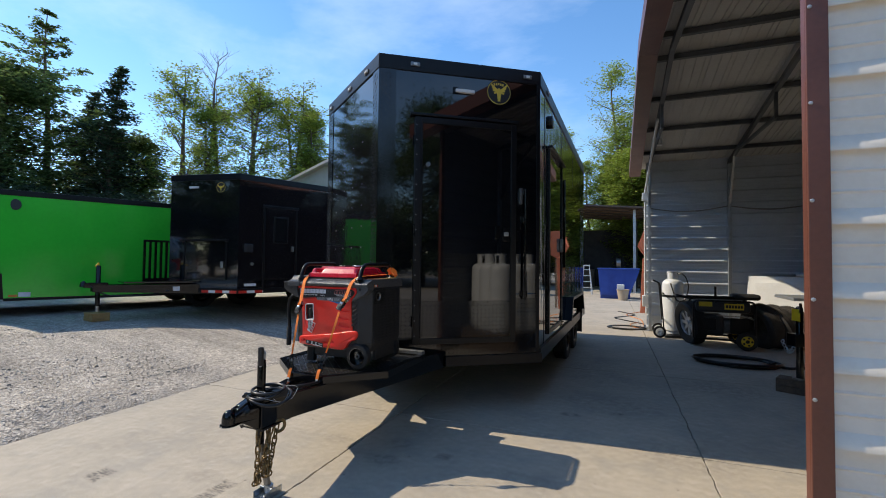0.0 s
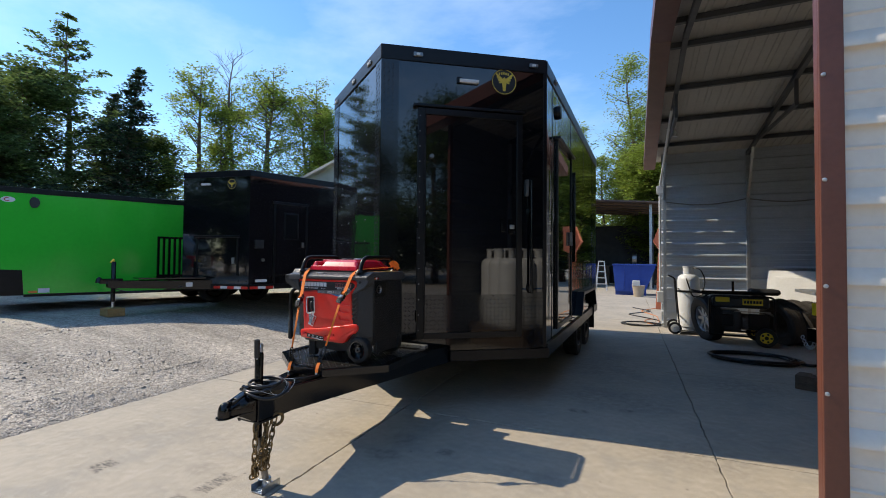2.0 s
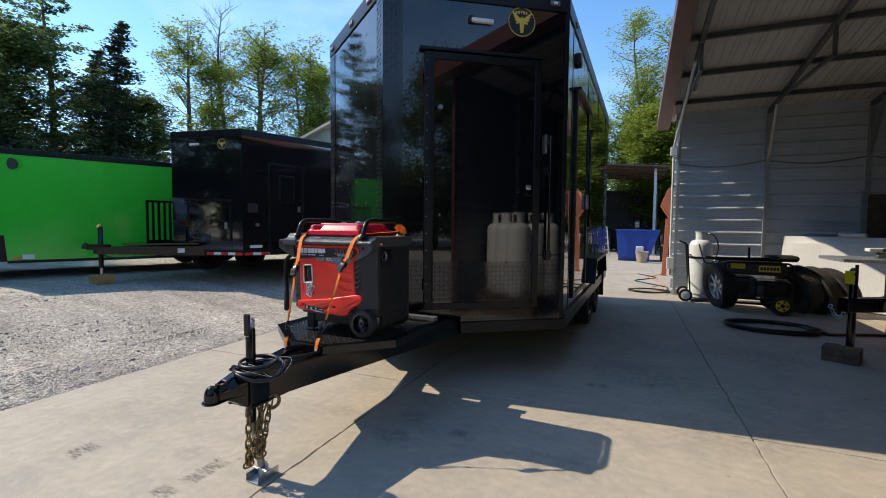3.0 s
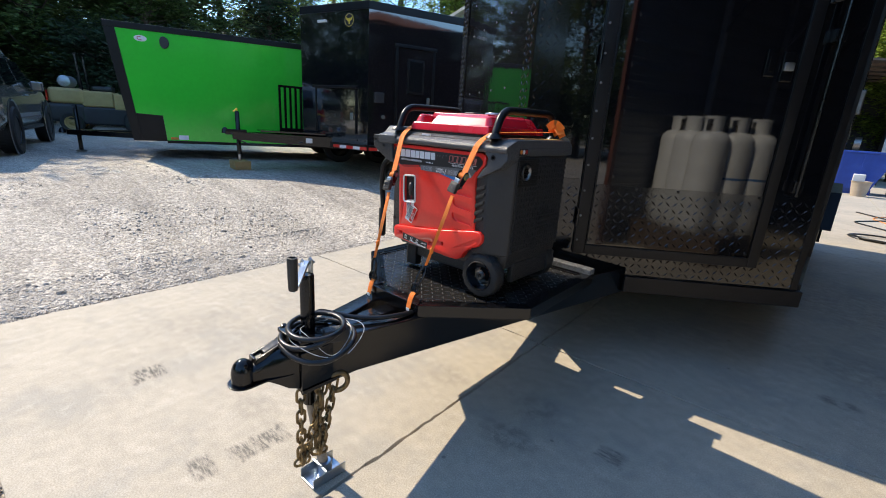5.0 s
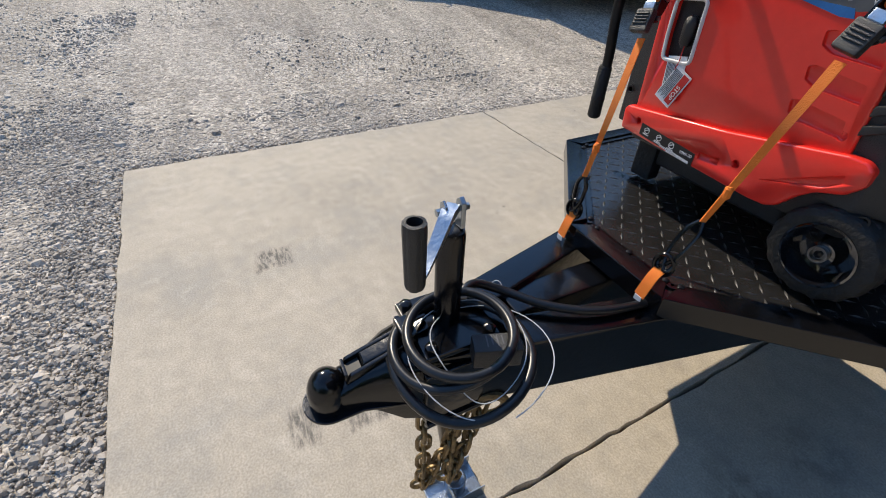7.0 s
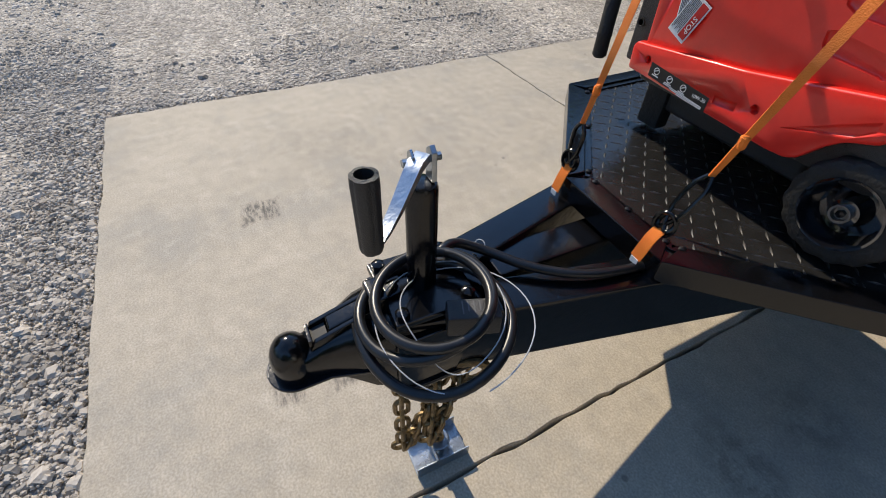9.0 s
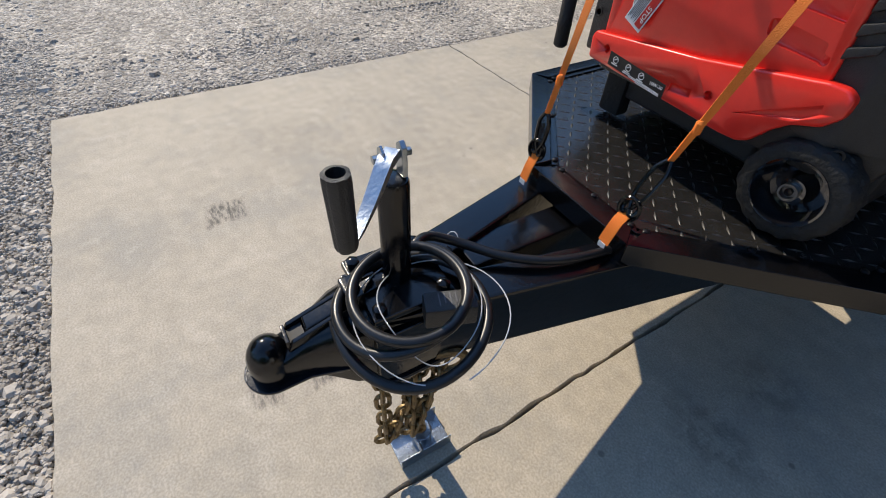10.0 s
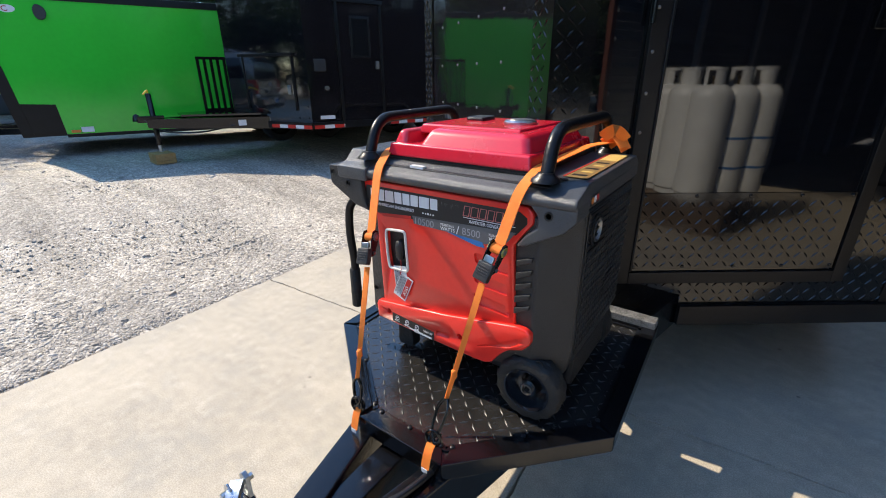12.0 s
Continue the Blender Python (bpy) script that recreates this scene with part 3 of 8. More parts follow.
def build_slabs():
    pad = thing("pavement", "pale beige concrete slab pavement with stains", "pavement", pose(-4.37, 1.41, 0, 0, 0, 1.9), kind="structure")
    rnd = random.Random(5)
    xs = [0.0, 2.40, 4.85, 7.25, 9.65, 12.05, 14.45]
    ys = [0.0] + [2.37 + 2.5 * i for i in range(11)]
    for i in range(len(xs) - 1):
        for j in range(len(ys) - 1):
            g = Geo()
            x0, x1, y0, y1 = xs[i] + 0.0052, xs[i + 1] - 0.0052, ys[j] + 0.0052, ys[j + 1] - 0.0052
            rim = []
            for (ax, ay), (bx, by) in (((x0, y0), (x1, y0)), ((x1, y0), (x1, y1)), ((x1, y1), (x0, y1)), ((x0, y1), (x0, y0))):
                outer = (ax == bx == x0 and i == 0) or (ay == by == y0 and j == 0)
                for k in range(70):
                    t = k / 70
                    a = (0.014 if outer else 0.0075) * (noise.noise(Vector(((ax + (bx - ax) * t) * (3.5 if outer else 9), (ay + (by - ay) * t) * (3.5 if outer else 9), 7))) + (0.16 if outer else 0.45) * rnd.uniform(-1, 1))
                    px, py = ax + (bx - ax) * t, ay + (by - ay) * t
                    rim.append((px + (a if ax == bx else 0), py + (a if ay == by else 0)))
            n = len(rim)
            cx, cy = (x0 + x1) / 2, (y0 + y1) / 2
            inn = [(cx + (p[0] - cx) * 0.9984, cy + (p[1] - cy) * 0.9984) for p in rim]
            g.add([(*p, -0.12) for p in rim] + [(*p, -0.0025) for p in rim] + [(*p, 0.0) for p in inn],
                  [(a, (a + 1) % n, n + (a + 1) % n, n + a) for a in range(n)] + [(n + a, n + (a + 1) % n, 2 * n + (a + 1) % n, 2 * n + a) for a in range(n)] + [tuple(range(2 * n, 3 * n))])
            part("slab", g, concrete, pad)


build_slabs()


# ---- the black trailer with the generator on its tongue ----
VX, VY = -2.208, 3.668          # foot of the nose edge
SIDE = 1.288                    # half width
NOSE = 0.944                    # depth of the V nose
LONG = 9.25                     # y of the rear wall
Z0, Z1 = 0.44, 3.303
FACE = math.hypot(SIDE, NOSE)
RIGHT = plane_frame((VX, VY, 0), (SIDE, NOSE, 0))
LEFT = plane_frame((VX - SIDE, VY + NOSE, 0), (SIDE, -NOSE, 0))
WALL = plane_frame((VX + SIDE, VY + NOSE, 0), (0, 1, 0))


def RIVET():
    return Geo().lathe([(0.007, 0), (0.0056, -0.0035), (0.002, -0.005)], 8, (0, 0, 0), "y")


def rivet(g, x, z, r=0.007, y=0.0):
    g.lathe([(r, 0), (r * 0.8, -r * 0.5), (r * 0.3, -r * 0.75)], 8, (x, y, z), "y")


def build_main_trailer():
    t = thing("cargo_trailer", "glossy black enclosed V-nose cargo trailer with tongue platform", "trailer", pose(VX, VY, 0), built_in_world=True)
    part("nose_panel", Geo(RIGHT).box(0.004, FACE, 0.0, 0.03, Z0 + 0.1, Z1), black_gloss, t)
    part("nose_panel", Geo(LEFT).box(0, FACE - 0.004, 0.0, 0.03, Z0 + 0.1, Z1), black_wavy, t)
    x0, x1, y0 = VX - SIDE, VX + SIDE, VY + NOSE
    # ribbed panels of the sides
    g = Geo()
    g.box(x1 - 0.03, x1, y0 + 0.02, LONG, Z0 + 0.1, Z1)
    part("side_wall", g, black_ripple, t, "mirror-black side wall of vertical panels")
    part("side_wall", Geo().box(x0, x0 + 0.03, y0 + 0.02, LONG, Z0 + 0.1, Z1), black_wavy, t)
    part("rear_wall", Geo().box(x0 + 0.03, x1 - 0.03, LONG - 0.03, LONG, Z0 + 0.1, Z1), black_gloss, t)
    outline = [(VX, VY + 0.03), (x1 - 0.03, y0 + 0.01), (x1 - 0.03, LONG - 0.03), (x0 + 0.03, LONG - 0.03), (x0 + 0.03, y0 + 0.01)]
    part("floor_frame", Geo().prism(outline, Z0 + 0.02, Z0 + 0.16), black_trim, t)
    part("roof", Geo().prism(outline, Z1 - 0.05, Z1 + 0.015), black_trim, t)
    # top and bottom trim
    for m, a, b in ((RIGHT, -0.012, FACE), (LEFT, 0, FACE + 0.012), (WALL, 0, LONG - y0)):
        part("top_trim", Geo(m).box(a, b, -0.012, 0.03, Z1 - 0.115, Z1 + 0.022, 0.006), black_trim, t)
    part("bottom_rail", Geo(RIGHT).box(0.655, FACE + 0.03, -0.03, 0.03, Z0 - 0.01, Z0 + 0.085, 0.006), black_trim, t)
    part("bottom_rail", Geo(LEFT).box(-0.03, FACE - 0.655, -0.03, 0.03, Z0 - 0.01, Z0 + 0.085, 0.006), black_trim, t)
    part("bottom_rail", Geo(WALL).box(0.02, LONG - y0, -0.025, 0.03, Z0 - 0.01, Z0 + 0.12, 0.006), black_trim, t)
    # tread plate on the nose edge, the front corners and the skirt
    tp = part("tread_plate", Geo(RIGHT).box(-0.002, 0.155, -0.006, -0.001, Z0 + 0.1, Z1 - 0.1), black_plate, t, "black diamond tread plate nose edge")
    part("tread", Geo(RIGHT @ pose(0, -0.006, 0)).treads(0.004, 0.15, Z0 + 0.1, Z1 - 0.12, 0.038, 0.0032), black_plate, tp)
    tp = part("tread_plate", Geo(LEFT).box(FACE - 0.14, FACE + 0.002, -0.006, -0.001, Z0 + 0.1, Z1 - 0.1), black_plate, t, "black diamond tread plate nose edge")
    part("tread", Geo(LEFT @ pose(0, -0.006, 0)).treads(FACE - 0.14, FACE, Z0 + 0.1, Z1 - 0.12, 0.038, 0.0032), black_plate, tp)
    tp = part("tread_plate", Geo(LEFT).box(-0.004, 0.17, -0.006, -0.001, Z0 + 0.1, Z1 - 0.1), black_plate, t, "black diamond tread plate corner")
    part("tread", Geo(LEFT @ pose(0, -0.006, 0)).treads(0, 0.17, Z0 + 0.1, Z1 - 0.12, 0.038, 0.0032), black_plate, tp)
    tp = part("tread_plate", Geo(RIGHT).box(0.14, FACE, -0.005, -0.001, Z0 + 0.085, 1.06), black_plate, t, "black diamond tread plate skirt")
    part("tread", Geo(RIGHT @ pose(0, -0.005, 0)).treads(0.14, FACE - 0.005, Z0 + 0.09, 1.055, 0.038, 0.0032, lambda x, z: not (0.36 < x < 1.34 and z > 0.63)), black_plate, tp)
    part("corner_trim", Geo(RIGHT).box(FACE - 0.03, FACE + 0.006, -0.01, 0.0, Z0 + 0.08, Z1 - 0.1, 0.003), black_trim, t)
    # front door
    door = part("door", Geo(RIGHT).box(0.40, 1.29, -0.018, -0.002, 0.68, 2.72), black_gloss, t, "mirror-black entrance door in the nose")
    fr = Geo(RIGHT)
    fr.box(0.335, 0.40, -0.032, 0.0, 0.64, 2.76, 0.005)
    fr.box(1.29, 1.345, -0.032, 0.0, 0.64, 2.76, 0.005)
    fr.box(0.40, 1.29, -0.032, 0.0, 0.64, 0.695, 0.005)
    fr.box(0.40, 1.29, -0.032, 0.0, 2.70, 2.76, 0.005)
    part("door_frame", fr, black_trim, door)
    part("drip_rail", Geo(RIGHT).box(0.29, 1.36, -0.05, 0.0, 2.765, 2.79, 0.004), black_trim, door)
    kp = part("kick_plate", Geo(RIGHT).box(0.405, 1.285, -0.023, -0.018, 0.705, 1.04), black_plate, door, "diamond tread kick plate")
    g = Geo(RIGHT @ pose(0, -0.023, 0)).treads(0.41, 1.28, 0.71, 1.035, 0.038, 0.0032)
    for x in (0.42, 0.63, 0.85, 1.06, 1.27):
        for z in (0.718, 1.028):
            rivet(g, x, z, 0.008)
    part("tread", g, black_plate, kp)
    repeat("rivet", RIVET(), steel_dull, door, [RIGHT @ pose(0.352, -0.032, 0.72 + k * 0.14) for k in range(15)])
    part("door_seal", Geo(RIGHT).tube([(0.405, -0.03, 0.7), (0.405, -0.03, 2.7)], 0.006), black_trim, door)
    for z in (0.85, 1.70, 2.55):
        g = Geo(RIGHT)
        g.tube([(0.335, -0.036, z - 0.05), (0.335, -0.036, z + 0.05)], 0.009)
        part("hinge", g, black_steel, door)
    g = Geo(RIGHT)
    g.box(1.13, 1.185, -0.03, -0.018, 1.63, 1.76, 0.008)
    g.box(1.145, 1.17, -0.034, -0.03, 1.655, 1.735, 0.006)
    g.box(1.21, 1.27, -0.03, -0.018, 1.61, 1.75, 0.008)
    latch = part("latch", g, black_steel, door)
    part("paddle", Geo(RIGHT).box(1.215, 1.262, -0.045, -0.03, 1.66, 1.70, 0.006), zinc, latch)
    g = Geo(RIGHT)
    g.tube([(1.435, -0.04, 1.05), (1.435, -0.04, 2.13)], 0.012)
    for z in (1.1, 1.83, 2.1):
        g.box(1.41, 1.46, -0.045, 0.0, z - 0.03, z + 0.03, 0.005)
    part("grab_bar", g, black_steel, t)
    g = Geo(RIGHT)
    g.box(1.385, 1.41, -0.03, 0, 1.98, 2.14, 0.004)
    part("door_catch", g, steel_dull, t)
    g = Geo(RIGHT)
    g.tube([(0.46, -0.02, 2.31), (0.46, -0.06, 2.31)], 0.02)
    part("door_holder", g, steel_dull, t)
    # lamp bar, clearance lights, badge
    g = Geo(RIGHT)
    g.box(0.72, 0.91, -0.035, 0.0, 3.025, 3.06, 0.008)
    part("lamp", g, white_paint, t, "small white porch lamp")
    part("lamp_bracket", Geo(RIGHT).box(0.70, 0.75, -0.02, 0.0, 3.02, 3.08, 0.006), black_trim, t)
    for m, xs in ((RIGHT, (0.33, 1.46)), (LEFT, (0.12, 0.8, FACE - 0.3)), (WALL, (0.4,))):
        for x in xs:
            lamp = part("clearance_light", Geo(m).box(x - 0.045, x + 0.045, -0.026, -0.01, Z1 - 0.072, Z1 - 0.03, 0.008), steel_dull, t)
            part("lens", Geo(m).box(x - 0.018, x + 0.018, -0.032, -0.024, Z1 - 0.064, Z1 - 0.04, 0.005), white_paint, lamp)
    c = (1.165, 0, 3.075)
    badge = part("badge", Geo(RIGHT).lathe([(0.125, -0.001), (0.125, -0.004)], 40, c, "y"), dark_mark, t, "round black badge with a yellow spread-wing emblem")
    ring = [Vector(c) + 0.117 * Vector((math.cos(a), 0, math.sin(a))) + Vector((0, -0.004, 0)) for a in [2 * math.pi * i / 40 for i in range(40)]]
    part("badge_ring", Geo(RIGHT).tube(ring, 0.0035, 6, True), gold_mark, badge)
    g = Geo(RIGHT)
    bx, bz = c[0], c[2]
    g.prism([(bx - 0.012, bz - 0.09), (bx + 0.012, bz - 0.09), (bx + 0.02, bz - 0.02), (bx + 0.014, bz + 0.03), (bx, bz + 0.045), (bx - 0.014, bz + 0.03), (bx - 0.02, bz - 0.02)], -0.007, -0.004, "y")
    for s in (-1, 1):
        for k in range(4):
            g.prism([(bx + s * 0.016, bz - 0.01 + 0.008 * k), (bx + s * (0.05 + 0.012 * k), bz - 0.02 + 0.028 * k), (bx + s * (0.055 + 0.010 * k), bz - 0.004 + 0.03 * k), (bx + s * 0.016, bz + 0.004 + 0.008 * k)], -0.0065, -0.004, "y")
    for k in range(5):
        g.box(bx - 0.055 + 0.022 * k, bx - 0.042 + 0.022 * k, -0.0065, -0.004, bz + 0.07 - 0.004 * abs(k - 2), bz + 0.092 - 0.004 * abs(k - 2))
    part("badge_emblem", g, gold_mark, badge)
    repeat("rivet", RIVET(), steel_dull, t, [LEFT @ pose(x + 0.01 * (k % 2), 0, 0.7 + 0.21 * k) for x in (0.35, 0.62, 0.9, 1.18) for k in range(12)])
    # right side: vent, door, awning bracket, fender and wheels
    part("vent", Geo(WALL).lathe([(0.075, 0.0), (0.07, -0.035), (0.03, -0.04)], 20, (0.62, 0, 3.0), "y"), black_trim, t)
    side_door = part("side_door", Geo(WALL).box(0.55, 1.45, -0.012, -0.002, 0.68, 2.62), black_gloss, t)
    g = Geo(WALL)
    g.box(0.50, 0.55, -0.025, 0, 0.63, 2.67, 0.005)
    g.box(1.45, 1.50, -0.025, 0, 0.63, 2.67, 0.005)
    g.box(0.55, 1.45, -0.025, 0, 0.63, 0.68, 0.005)
    g.box(0.46, 1.54, -0.06, 0, 2.67, 2.70, 0.005)
    part("side_door_frame", g, black_trim, side_door)
    part("side_handle", Geo(WALL).box(1.34, 1.40, -0.05, -0.012, 1.55, 1.72, 0.01), steel_dull, side_door)
    g = Geo(WALL)
    for k in range(4):
        g.box(0.3 + k * 1.22, 0.312 + k * 1.22, -0.004, 0, Z0 + 0.12, Z1 - 0.12)
    part("panel_seams", g, black_trim, t)
    part("counter_flap", Geo(WALL).box(1.75, 3.6, -0.03, -0.002, 1.35, 2.55, 0.006), black_gloss, t, "closed serving window flap")
    yc = 7.45
    poly = [(yc - 0.95, 0.62), (yc - 0.72, 0.93), (yc + 0.72, 0.93), (yc + 0.95, 0.62), (yc + 0.90, 0.62), (yc + 0.69, 0.89), (yc - 0.69, 0.89), (yc - 0.90, 0.62)]
    for xa, xb in ((x1 - 0.04, x1 + 0.10), (x0 - 0.10, x0 + 0.04)):
        part("fender", Geo().prism(poly, xa, xb, "x"), black_trim, t)
    for xa, s in ((x1 - 0.10, 1), (x0 + 0.10, -1)):
        for dy in (-0.44, 0.44):
            wheel(t, (xa, yc + dy, 0.355), s)
    part("mud_flap", Geo().box(x1 - 0.18, x1 + 0.05, yc + 0.98, yc + 0.99, 0.2, 0.62), rubber, t)
    part("axle_frame", Geo().box(x0 + 0.35, x1 - 0.35, yc - 0.6, yc + 0.6, 0.27, 0.44), black_trim, t)

    # tongue: two beams and a middle rail, from the coupler back under the floor
    for s in (-1, 1):
        g = Geo()
        ax, ay, bx, by = (-2.146, 2.20, -2.688, 4.30) if s < 0 else (-2.111, 2.20, -1.66, 4.30)
        d = Vector((bx - ax, by - ay, 0)).normalized()
        nrm = Vector((d.y, -d.x, 0)) * 0.038
        poly = [(ax - nrm.x, ay - nrm.y), (ax + nrm.x, ay + nrm.y), (bx + nrm.x, by + nrm.y), (bx - nrm.x, by - nrm.y)]
        g.prism(poly, 0.42, 0.575, "z", 0.008)
        part("tongue_beam", g, black_steel, t)
    part("tongue_rail", Geo().box(-2.19, -2.115, 2.42, 3.9, 0.435, 0.562, 0.006), black_steel, t)
    # coupler: ball dome, rolled lip, pressed neck, latch channel
    cx, cy, cz = -2.130, 2.036, 0.540
    c = part("coupler", Geo().lathe([(0.036, -0.050), (0.036, -0.022), (0.0345, -0.008), (0.031, 0.004), (0.025, 0.0155), (0.016, 0.0235), (0.008, 0.0275), (0.002, 0.0285)], 34, (cx, cy, cz)), black_steel, t, "black painted ball coupler")
    secs = [(0.000, 0.030, -0.048, -0.010, -0.012), (0.030, 0.034, -0.050, -0.010, 0.004), (0.055, 0.038, -0.056, -0.012, 0.012), (0.085, 0.049, -0.075, -0.008, 0.026), (0.120, 0.063, -0.100, 0.006, 0.038),
            (0.160, 0.070, -0.115, 0.014, 0.044), (0.230, 0.074, -0.122, 0.018, 0.046), (0.330, 0.076, -0.125, 0.018, 0.046)]
    vs, fs = [], []
    for y, w, za, zs, zt in secs:
        half = [(w, za), (w, zs - 0.012), (w * 0.96, zs), (w * 0.80, zs + (zt - zs) * 0.7), (w * 0.55, zt)]
        vs += [(cx + px, cy + y, cz + pz) for px, pz in half] + [(cx - px, cy + y, cz + pz) for px, pz in reversed(half)]
    for i in range(len(secs) - 1):
        fs += [(i * 10 + j, i * 10 + (j + 1) % 10, i * 10 + 10 + (j + 1) % 10, i * 10 + 10 + j) for j in range(10)]
    fs += [tuple(range(10))[::-1], tuple(range(len(vs) - 10, len(vs)))]
    neck = part("neck", Geo().add(vs, fs), black_steel, c)
    lip = arc((cx, cy, 0), 0.047, 180, 360, 18, (1, 0, 0), (0, 1, 0))
    flange = [(p.x, p.y) for p in lip] + [(cx + 0.046, cy + 0.05), (cx + 0.060, cy + 0.10), (cx + 0.070, cy + 0.135), (cx - 0.070, cy + 0.135), (cx - 0.060, cy + 0.10), (cx - 0.046, cy + 0.05)]
    part("lip", Geo().prism(flange, cz - 0.056, cz - 0.050, "z", 0.002), black_steel, c)
    part("lip_wear", Geo().tube([(p.x, p.y, cz - 0.0515) for p in arc((cx, cy, 0), 0.0455, 190, 275, 10, (1, 0, 0), (0, 1, 0))], 0.0022, 6), worn_edge, c, "bare worn rim of the lip")
    g = Geo()
    for s in (-1, 1):
        g.prism([(cy + 0.030, cz + 0.004), (cy + 0.165, cz + 0.045), (cy + 0.165, cz + 0.064), (cy + 0.040, cz + 0.024)], cx + s * 0.019 - 0.004, cx + s * 0.019 + 0.004, "x", 0.0015)
    g.prism([(cy + 0.064, cz + 0.016), (cy + 0.190, cz + 0.050), (cy + 0.190, cz + 0.070), (cy + 0.064, cz + 0.034)], cx - 0.015, cx + 0.015, "x", 0.004)
    g.box(cx - 0.019, cx + 0.019, cy + 0.030, cy + 0.036, cz + 0.006, cz + 0.026, 0.001)
    part("latch", g, black_steel, c)
    part("latch_hole", Geo().prism([(cy + 0.037, cz + 0.012), (cy + 0.062, cz + 0.019), (cy + 0.062, cz + 0.022), (cy + 0.037, cz + 0.015)], cx - 0.014, cx + 0.014, "x"), dark_mark, c)
    g = Geo().box(cx - 0.027, cx + 0.027, cy + 0.135, cy + 0.165, cz + 0.044, cz + 0.078, 0.006)
    g.box(cx - 0.034, cx - 0.020, cy + 0.14, cy + 0.20, cz + 0.046, cz + 0.062, 0.003)
    part("latch_clip", g, black_steel, c)
    # gusset box under the jack and the weld plates
    g = Geo()
    g.box(cx - 0.088, cx + 0.088, cy + 0.155, cy + 0.40, 0.412, 0.425, 0.004)
    g.box(cx + 0.070, cx + 0.082, cy + 0.155, cy + 0.30, 0.405, 0.560, 0.003)
    g.box(cx - 0.082, cx - 0.070, cy + 0.155, cy + 0.30, 0.405, 0.560, 0.003)
    part("base_plate", g, black_steel, c)
    bx = part("breakaway_switch", Geo(Matrix.Translation((-2.026, 2.310, 0.603)) @ Matrix.Rotation(radians(-20), 4, "Z")).box(-0.020, 0.020, -0.042, 0.042, -0.022, 0.022, 0.004), black_plastic, t, "small black breakaway switch box")
    for k in range(4):
        part("switch_text", Geo(Matrix.Translation((-2.026, 2.310, 0.603)) @ Matrix.Rotation(radians(-20), 4, "Z")).box(-0.014, 0.010 - 0.004 * (k % 2), -0.018 + 0.009 * k, -0.016 + 0.009 * k, 0.0215, 0.0226), grey_mark, bx)
    # jack
    jx, jy = -2.135, 2.270
    fx, fy = -2.078, 2.290
    j = part("jack", Geo().lathe([(0.0245, 0.30), (0.0245, 0.790), (0.022, 0.797), (0.008, 0.800)], 24, (jx, jy, 0)), black_steel, t, "black tube jack with zinc foot and crank")
    part("flange", Geo().box(jx - 0.075, jx + 0.075, jy - 0.075, jy + 0.075, 0.58, 0.596, 0.004), black_steel, j)
    repeat("bolt", Geo().lathe([(0.012, 0.596), (0.012, 0.606), (0.005, 0.61)], 6), black_steel, j, [pose(jx + a, jy + b, 0) for a in (-0.058, 0.058) for b in (-0.058, 0.058)])
    part("inner_tube", Geo().cyl((fx, fy, 0.02), (jx, jy, 0.33), 0.0195, 20), steel_dull, j)
    g = Geo()
    g.box(fx - 0.044, fx + 0.044, fy - 0.075, fy + 0.065, 0.003, 0.010, 0.002)
    g.box(fx - 0.044, fx - 0.040, fy - 0.075, fy + 0.065, 0.008, 0.045, 0.002)
    g.box(fx + 0.040, fx + 0.044, fy - 0.075, fy + 0.065, 0.008, 0.045, 0.002)
    g.lathe([(0.027, 0.01), (0.027, 0.06), (0.022, 0.062)], 20, (fx, fy, 0))
    g.cyl((fx - 0.045, fy - 0.02, 0.05), (fx + 0.045, fy - 0.02, 0.05), 0.005, 8)
    part("foot", g, zinc, j)
    g = Geo()
    for s in (-1, 1):
        g.prism([(jx - 0.011, 0.80), (jx + 0.011, 0.80), (jx + 0.010, 0.845), (jx, 0.853), (jx - 0.010, 0.845)], jy + s * 0.014 - 0.003, jy + s * 0.016 + 0.003, "y", 0.001)
    g.cyl((jx, jy - 0.028, 0.834), (jx, jy + 0.028, 0.834), 0.006, 8)
    hx, hy = -2.038, 2.165
    # pressed channel arm, narrowing towards the grip
    arm = [Vector((jx - 0.004, jy + 0.004, 0.842)), Vector((jx + 0.012, jy - 0.014, 0.842)), Vector((jx + 0.022, jy - 0.026, 0.832)), Vector((jx + 0.045, jy - 0.054, 0.806)), Vector((jx + 0.070, jy - 0.080, 0.792)), Vector((hx, hy, 0.790))]
    across = Vector((0.74, 0.67, 0))
    vs, fs = [], []
    for p, w, deep in zip(arm, (0.0105, 0.0108, 0.0105, 0.009, 0.0075, 0.006), (0.012, 0.014, 0.014, 0.010, 0.006, 0.002)):
        a, b, down = p - across * w, p + across * w, Vector((0, 0, -deep))
        vs += [tuple(q) for q in (a + down, a, b, b + down, b + down - across * 0.002, b - across * 0.002 - Vector((0, 0, 0.003)), a + across * 0.002 - Vector((0, 0, 0.003)), a + down + across * 0.002)]
    for i in range(5):
        fs += [(i * 8 + k, i * 8 + (k + 1) % 8, i * 8 + 8 + (k + 1) % 8, i * 8 + 8 + k) for k in range(8)]
    fs += [tuple(range(8))[::-1], tuple(range(40, 48))]
    g.add(vs, fs)
    crank = part("crank", g, zinc, j)
    n = 10
    g = Geo()
    vs, fs = [], []
    prof = [(0.0125, 0.794), (0.0140, 0.80), (0.0155, 0.888), (0.0150, 0.898), (0.0105, 0.899), (0.0095, 0.87)]
    k = 40
